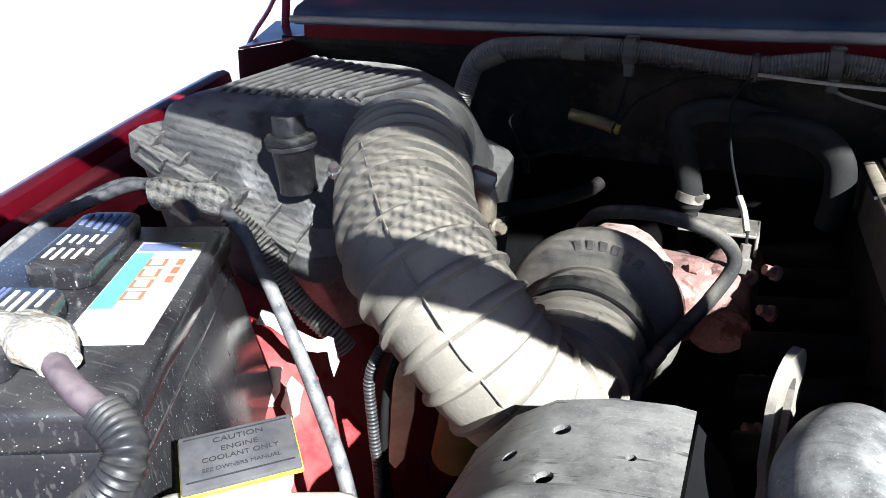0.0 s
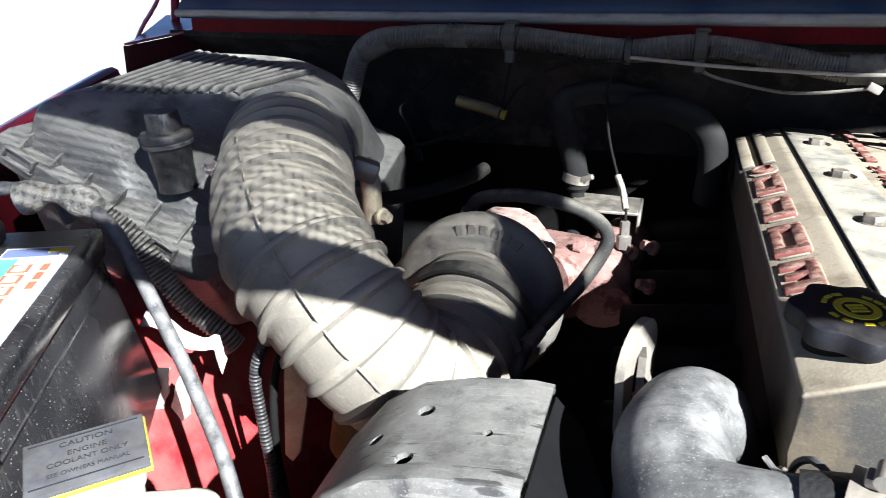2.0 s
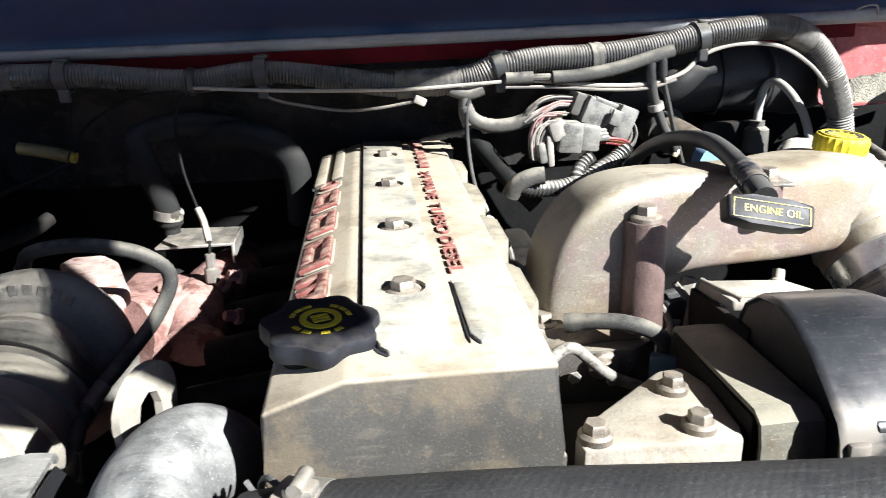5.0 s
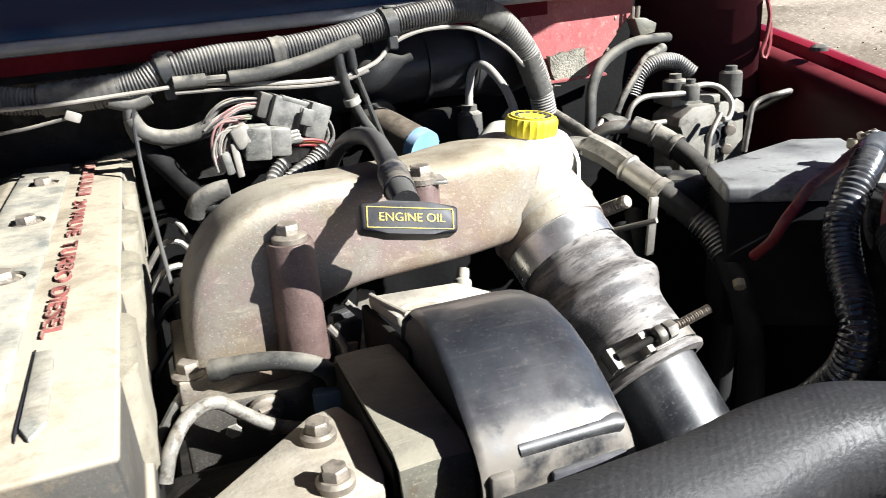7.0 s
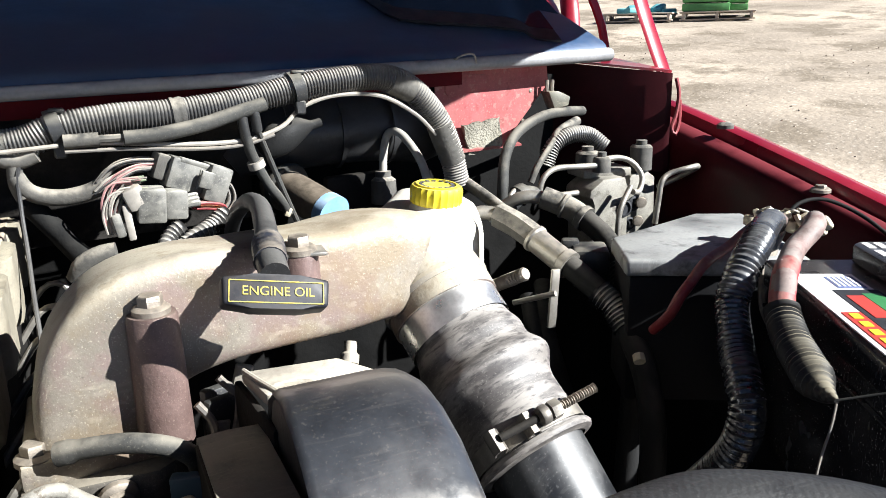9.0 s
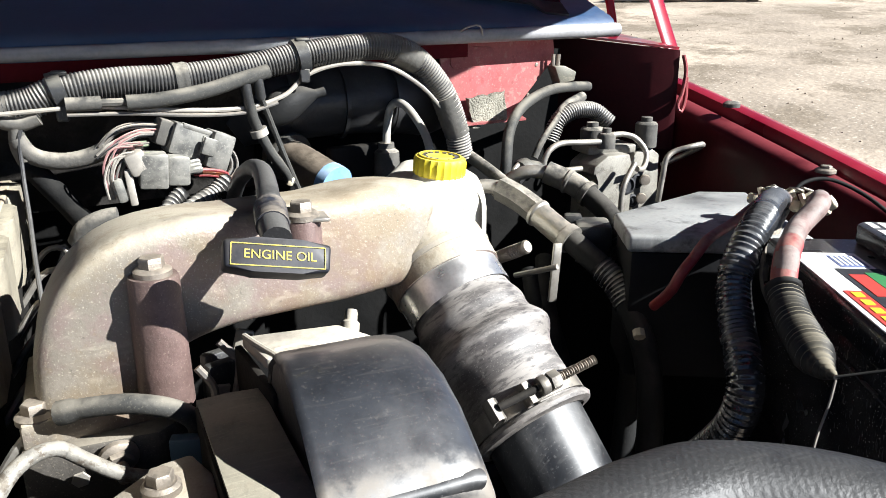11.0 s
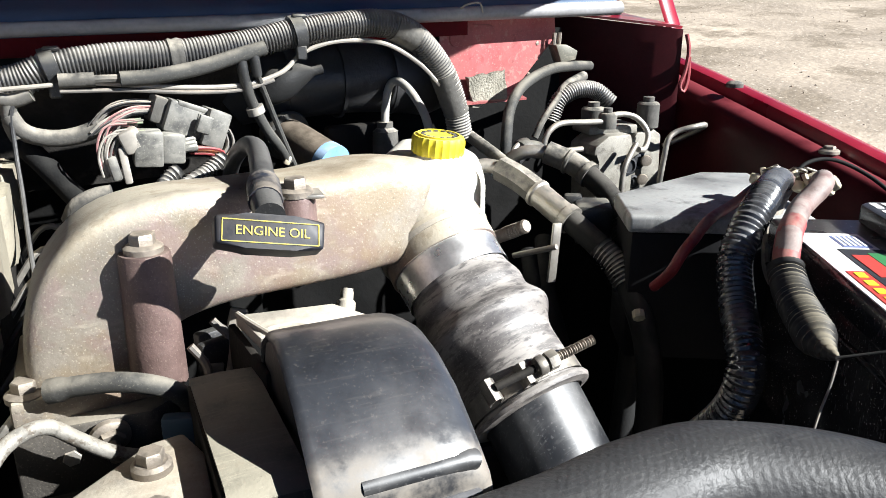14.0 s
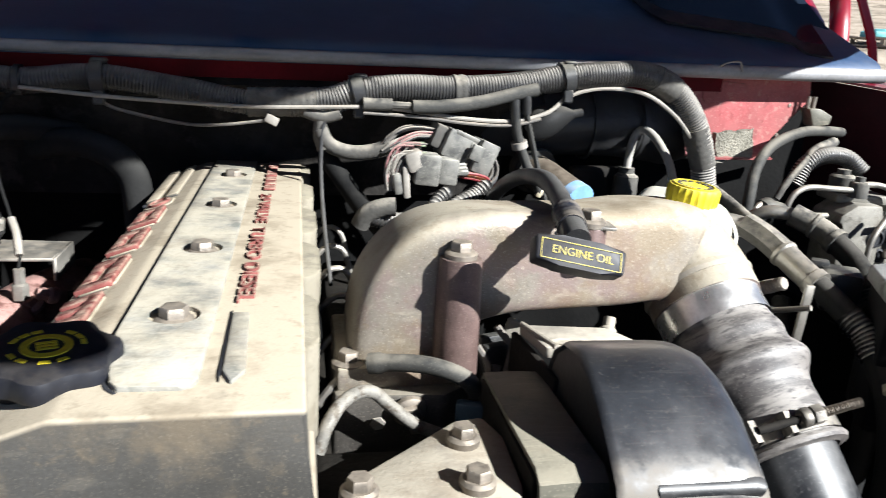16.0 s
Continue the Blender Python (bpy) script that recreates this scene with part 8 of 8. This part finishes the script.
    hose("steel_line", "dusty steel pipe running forward to the hoses", [(0.660, 0.52, 1.140), (0.668, 0.47, 1.126), (0.672, 0.43, 1.115), (0.668, 0.39, 1.108)], 0.0085, M_TAPE, "pipe", 12)
    hose("threaded_rod", "rusty threaded rod end beyond the boost pipe", [(0.520, 0.215, 1.077), (0.545, 0.150, 1.114)], lambda s, t: 0.0065 + 0.0008 * math.cos(s * 1800), M_BOLT, "rod", 10, 0.0012)
    bm = B()
    box(bm, (0.611, 0.200, 1.062), (0.010, 0.004, 0.066), turn(0, 4), 0.001)
    solid("hanger_strap", bm, M_STEEL, "narrow steel strap hanging in the bay", "strap")
    hose("rigid_line", "thin pale line behind the boost pipe", [(0.555, 0.19, 1.070), (0.580, 0.15, 1.088)], 0.003, M_STEEL, "pipe", 8)
    for pts, r in (([(0.64, 0.30, 1.03), (0.62, 0.24, 0.97), (0.61, 0.18, 0.90)], 0.010), ([(0.70, 0.36, 1.02), (0.67, 0.30, 0.97), (0.66, 0.22, 0.88)], 0.012), ([(0.57, 0.28, 1.02), (0.58, 0.2, 0.96), (0.60, 0.12, 0.88)], 0.008)):
        hose("shadowed_hose", "black rubber hose deep in the bay", pts, r, M_LEAD_DARK, "hose", 12)
    bm = B()
    box(bm, (0.735, 0.305, 1.055), (0.045, 0.05, 0.05), turn(-30), 0.006)
    box(bm, (0.722, 0.330, 1.078), (0.022, 0.016, 0.014), turn(-30), 0.003)
    solid("relay_box", bm, M_PLAST, "small black relay with a latch", "relay")
    b = thing("fender_bracket", "grey steel stay on the red firewall", "bracket", (0.89, 0.60, 1.2))
    bm = B()
    prism(bm, [(0.860, 1.250), (0.880, 1.250), (0.902, 1.240), (0.899, 1.226), (0.872, 1.222)], -0.622, -0.596, turn(0, 0, 90), 0.002, 2)
    part("stay", bm, M_OLIVE, b)
    for x in (0.862, 0.872):
        bm = B()
        tube(bm, [(x, 0.606, 1.250), (x + 0.001, 0.606, 1.268)], 0.0032, 8, 0.004)
        part("stud", bm, M_BOLT, b)


def right_battery():
    m = Matrix(((-0.494, 0.869, 0, 0.806), (-0.869, -0.494, 0, 0.098), (0, 0, 1, 0), (0, 0, 0, 1)))
    fb = thing("fuse_box", "dusty black fuse box with a flat lid beside the battery", "fuse box", m @ V((-0.12, -0.04, 0.93)))
    plan = [(-0.015, -0.137), (-0.015, 0.055), (-0.235, 0.048), (-0.235, -0.015), (-0.105, -0.140)]
    # Walls take the near-black plastic so that they read as shaded.
    bm = B()
    prism(bm, plan, 0.93, 1.080, m, 0.006, 2)
    part("box", bm, M_BLACKBOX, fb)
    bm = B()
    prism(bm, [(x + (0.004 if x > -0.1 else -0.004), y * 1.03) for x, y in plan], 1.080, 1.100, m, 0.005, 3)
    part("lid", bm, M_BOXLID, fb)
    b, _, m = battery("black car battery with a white and red label strip", (0.806, 0.098), (-0.494, -0.869), (0.869, -0.494), 1.105)
    lab = sticker(b, m, 0.058, 0.285, 0.004, 0.064, M_LABEL, 0.0008, "label")
    sticker(lab, m, 0.068, 0.102, 0.034, 0.060, M_LABEL_BLUE, 0.0013)
    for k in range(5):
        sticker(lab, m, 0.071, 0.099, 0.036 + 0.0045 * k, 0.038 + 0.0045 * k, M_LABEL, 0.0018)
    sticker(lab, m, 0.108, 0.284, 0.026, 0.066, M_INK_RECESS, 0.0013)
    sticker(lab, m, 0.120, 0.165, 0.047, 0.063, M_LABEL_LEAF, 0.0017)
    sticker(lab, m, 0.126, 0.182, 0.031, 0.046, M_LABEL_RED, 0.0018)
    sticker(lab, m, 0.168, 0.284, 0.009, 0.025, M_LABEL_RED, 0.0014)
    for k in range(6):
        sticker(lab, m, 0.173 + 0.018 * k, 0.184 + 0.018 * k, 0.013, 0.021, M_YELLOW_PRINT, 0.0020)
    for k in range(3):
        sticker(lab, m, 0.192, 0.262 - 0.012 * k, 0.034 + 0.009 * k, 0.039 + 0.009 * k, M_LABEL, 0.0018)
    v = vent_cover(b, m, 0.005, 0.140, 0.082, 0.140)
    for k in range(4):
        for j in range(3):
            sticker(v, m, 0.014 + 0.028 * k, 0.034 + 0.028 * k, 0.090 + 0.012 * j, 0.097 + 0.012 * j, M_LABEL, 0.0206)
    sticker(v, m, 0.080, 0.100, 0.118, 0.134, M_LABEL_BLUE, 0.0212)
    t = thing("battery_terminal", "brass battery clamp crowded with ring lugs and cables", "terminal", (0.87, 0.14, 1.10))
    for p, ax in (((0.868, 0.165, 1.128), (0.6, -0.4, 0.3)), ((0.884, 0.148, 1.128), (0.6, -0.5, 0.4)), ((0.893, 0.128, 1.126), (0.5, -0.6, 0.5)), ((0.905, 0.112, 1.124), (0.4, -0.7, 0.6))):
        bm = B()
        bolt(bm, p, ax, 0.0085, 0.012, 0.011)
        box(bm, V(p) - V(ax).normalized() * 0.010, (0.020, 0.012, 0.012), turn(30, 20), 0.003)
        part("lug", bm, M_BRASS, t)
    for p, r in (((0.872, 0.158, 1.137), 30), ((0.889, 0.138, 1.138), -20), ((0.902, 0.120, 1.134), 50)):
        bm = B()
        lathe(bm, [(0.004, 0), (0.0085, 0), (0.0085, 0.0018), (0.004, 0.0018), (0.004, 0)], Matrix.Translation(p) @ turn(r, 20, -15), 18)
        box(bm, V(p) + turn(r) @ V((0.013, 0, 0.001)), (0.014, 0.006, 0.002), turn(r, 20, -15), 0.0006, 1)
        part("ring_lug", bm, M_STEEL, t)
    bm = B()
    tube(bm, [(0.884, 0.150, 1.124), (0.862, 0.138, 1.130), (0.838, 0.120, 1.134)], 0.0125, 14, 0.005)
    part("red_cable", bm, M_WIRE_FADED, t, "red cable end")
    bm = B()
    tube(bm, [(0.850, 0.130, 1.132), (0.815, 0.106, 1.137), (0.773, 0.076, 1.138), (0.734, 0.050, 1.132), (0.712, 0.040, 1.117), (0.694, 0.031, 1.093), (0.674, 0.003, 1.064), (0.656, -0.024, 1.047), (0.646, -0.040, 1.025), (0.645, -0.030, 0.985), (0.655, 0.02, 0.92)], lambda s, tt: 0.0145 + (0.0016 if s > 0.10 else 0.0006) * (0.5 + 0.5 * math.cos(2 * math.pi * s / 0.0055)), 20, 0.0012)
    part("taped_conduit", bm, M_CABLE, t, "black taped conduit")
    bm = B()
    tube(bm, [(0.898, 0.118, 1.124), (0.868, 0.090, 1.140), (0.831, 0.062, 1.142), (0.796, 0.051, 1.130), (0.755, 0.024, 1.127), (0.720, -0.002, 1.125), (0.705, -0.014, 1.109), (0.696, -0.024, 1.099)], 0.0108, 14, 0.005)
    part("red_cable", bm, M_WIRE_FADED, t, "faded red cable")
    bm = B()
    tube(bm, [(0.742, 0.014, 1.1275), (0.721, -0.001, 1.1252), (0.706, -0.013, 1.110), (0.698, -0.022, 1.101)], 0.0112, 14, 0.004)
    part("bare_red_end", bm, M_WIRE_RED, t)
    bm = B()
    tube(bm, [(0.700, -0.019, 1.103), (0.695, -0.026, 1.098), (0.677, -0.050, 1.091), (0.658, -0.078, 1.087), (0.632, -0.116, 1.085), (0.620, -0.138, 1.088)], lambda s, tt: (0.0124 + 0.0032 * (0.5 + 0.5 * math.cos(2 * math.pi * s / 0.0064))) * (1.0 - 0.88 * max(0.0, s / tt - 0.72) / 0.28), 18, 0.0011)
    part("conduit", bm, M_LOOM_DUSTY, t)
    bm = B()
    tube(bm, [(0.872, 0.165, 1.124), (0.830, 0.145, 1.122), (0.785, 0.126, 1.115), (0.725, 0.098, 1.112), (0.700, 0.090, 1.098), (0.688, 0.092, 1.083), (0.683, 0.100, 1.062), (0.690, 0.13, 1.035)], 0.0055, 12, 0.005)
    part("red_lead", bm, M_WIRE_RED, t)
    for k in range(3):
        o = 0.005 * k
        bm = B()
        tube(bm, [(0.880 - o, 0.140, 1.116), (0.850 - o, 0.122, 1.106), (0.825 - o, 0.105, 1.085), (0.812 - o, 0.09, 1.055), (0.808, 0.08, 1.03)], 0.0042, 8, 0.006)
        part("small_lead", bm, M_WIRE, t)
    hose("loose_wire", "thin pale wire hanging under the battery cables", [(0.620, -0.138, 1.086), (0.612, -0.142, 1.072), (0.600, -0.146, 1.055), (0.588, -0.152, 1.040)], 0.0009, M_WIRE, "wire", 8)
    hose("loop_wire", "thin black wire looped past the battery", [(0.620, -0.137, 1.088), (0.66, -0.165, 1.098), (0.71, -0.20, 1.10)], 0.0010, M_LEAD_DARK, "wire", 8)
    hose("fender_loom", "black cable bundle arched behind the battery", [(0.90, 0.155, 1.118), (0.935, 0.170, 1.135), (0.975, 0.165, 1.138), (1.01, 0.14, 1.12), (1.03, 0.10, 1.09)], 0.0024, M_LEAD_DARK, "wiring", 12)
    c = thing("hood_stop", "round rubber hood stop with a steel bolt", "hood stop", (1.152, 0.50, 1.19))
    bm = B()
    lathe(bm, [(0, 0), (0.014, 0), (0.014, 0.006), (0.009, 0.010), (0, 0.011)], Matrix.Translation((1.152, 0.505, 1.180)), 20)
    part("rubber", bm, M_TAPE, c)
    hose("hinge_wire", "dark red wire loop at the hood hinge", [(1.108, 0.580, 1.262), (1.113, 0.577, 1.235), (1.106, 0.574, 1.200), (1.096, 0.572, 1.178), (1.103, 0.570, 1.168), (1.113, 0.573, 1.19), (1.116, 0.578, 1.225)], 0.0035, M_WIRE_RED, "wire", 8)
    hose("cowl_string", "frayed pale string hanging from the cowl seal", [(0.660, 0.545, 1.298), (0.668, 0.535, 1.310), (0.690, 0.532, 1.314), (0.700, 0.540, 1.300)], 0.0014, M_WIRE_LIGHT, "string", 6)


def yard_things():
    def pallet(at, rot):
        p = thing("pallet", "grey weathered wooden shipping pallet on the gravel", "pallet", at, "pallets")
        m = Matrix.Translation(at) @ turn(rot)
        for k in range(6):
            bm = B()
            box(bm, m @ V((0, -0.45 + 0.18 * k, 0.135)), (1.25, 0.12, 0.022), turn(rot), 0.003, 1)
            part("deck_board", bm, M_PALLET, p)
        for x in (-0.56, 0, 0.56):
            bm = B()
            box(bm, m @ V((x, 0, 0.075)), (0.05, 1.0, 0.095), turn(rot), 0.003, 1)
            part("stringer", bm, M_PALLET, p)
        for y in (-0.42, 0.42):
            bm = B()
            box(bm, m @ V((0, y, 0.014)), (1.25, 0.12, 0.022), turn(rot), 0.003, 1)
            part("bottom_board", bm, M_PALLET, p)
        return m

    def lie(x, y):
        return (x, y, 0.122 * (x * 0.66 + y * 0.75 - 2.0) - 0.02)
    m1 = pallet(lie(9.75, 11.2), -48)
    m2 = pallet(lie(10.75, 10.3), -46)
    for x, y, w, h, mat, lab in ((-0.2, 0.0, 0.8, 0.45, M_CRATE, "stack of green plastic crates on a pallet"), (0.32, 0.1, 0.35, 0.38, M_CRATE, "small green plastic crate on a pallet")):
        bm = B()
        for k in range(3):
            box(bm, m2 @ V((x, y, 0.15 + h * (k + 0.5) / 3)), (w, 0.6, h / 3 - 0.02), turn(-46), 0.015, 2)
        solid("plastic_crate", bm, mat, lab, "crate")
    bm = B()
    rnd = random.Random(2)
    for k in range(7):
        box(bm, m1 @ V((rnd.uniform(-0.3, 0.5), rnd.uniform(-0.3, 0.3), 0.17 + rnd.uniform(0, 0.08))), (rnd.uniform(0.15, 0.35), rnd.uniform(0.15, 0.3), 0.1), turn(rnd.uniform(0, 90), rnd.uniform(-20, 20)), 0.03, 2)
    solid("wrapped_goods", bm, M_TEAL, "heap of teal wrapped goods on a pallet", "goods")
    rnd = random.Random(9)
    bm = B()
    for k in range(420):
        d, a = rnd.uniform(3.2, 13), radians(rnd.uniform(20, 62))
        x, y = d * math.cos(a), d * math.sin(a)
        r = rnd.uniform(0.005, 0.014)
        got = bmesh.ops.create_icosphere(bm, subdivisions=1, radius=r)["verts"]
        z = 0.122 * max(0, x * 0.66 + y * 0.75 - 2.0)
        bmesh.ops.transform(bm, matrix=Matrix.Translation((x, y, z + r * 0.2)) @ turn(rnd.uniform(0, 90), rnd.uniform(0, 90)) @ Matrix.Diagonal((1, 0.8, 0.6, 1)), verts=got)
    solid("gravel_stones", bm, M_GROUND, "scattered loose stones on the gravel yard", "stones", kind="stuff", smooth=0)


ground()
pale_slab()
truck()
engine()
valve_cover()
oil_cap()
lifting_eye()
intake_duct()
air_box()
turbo()
manifold()
cables_left()
left_battery()
coolant_bottle()
fan_shroud()
radiator_hose()
loom()
connectors()
horn()
dipstick()
boost_boot()
front_brackets()
pulley_cover()
brake_parts()
abs_unit()
right_battery()
yard_things()
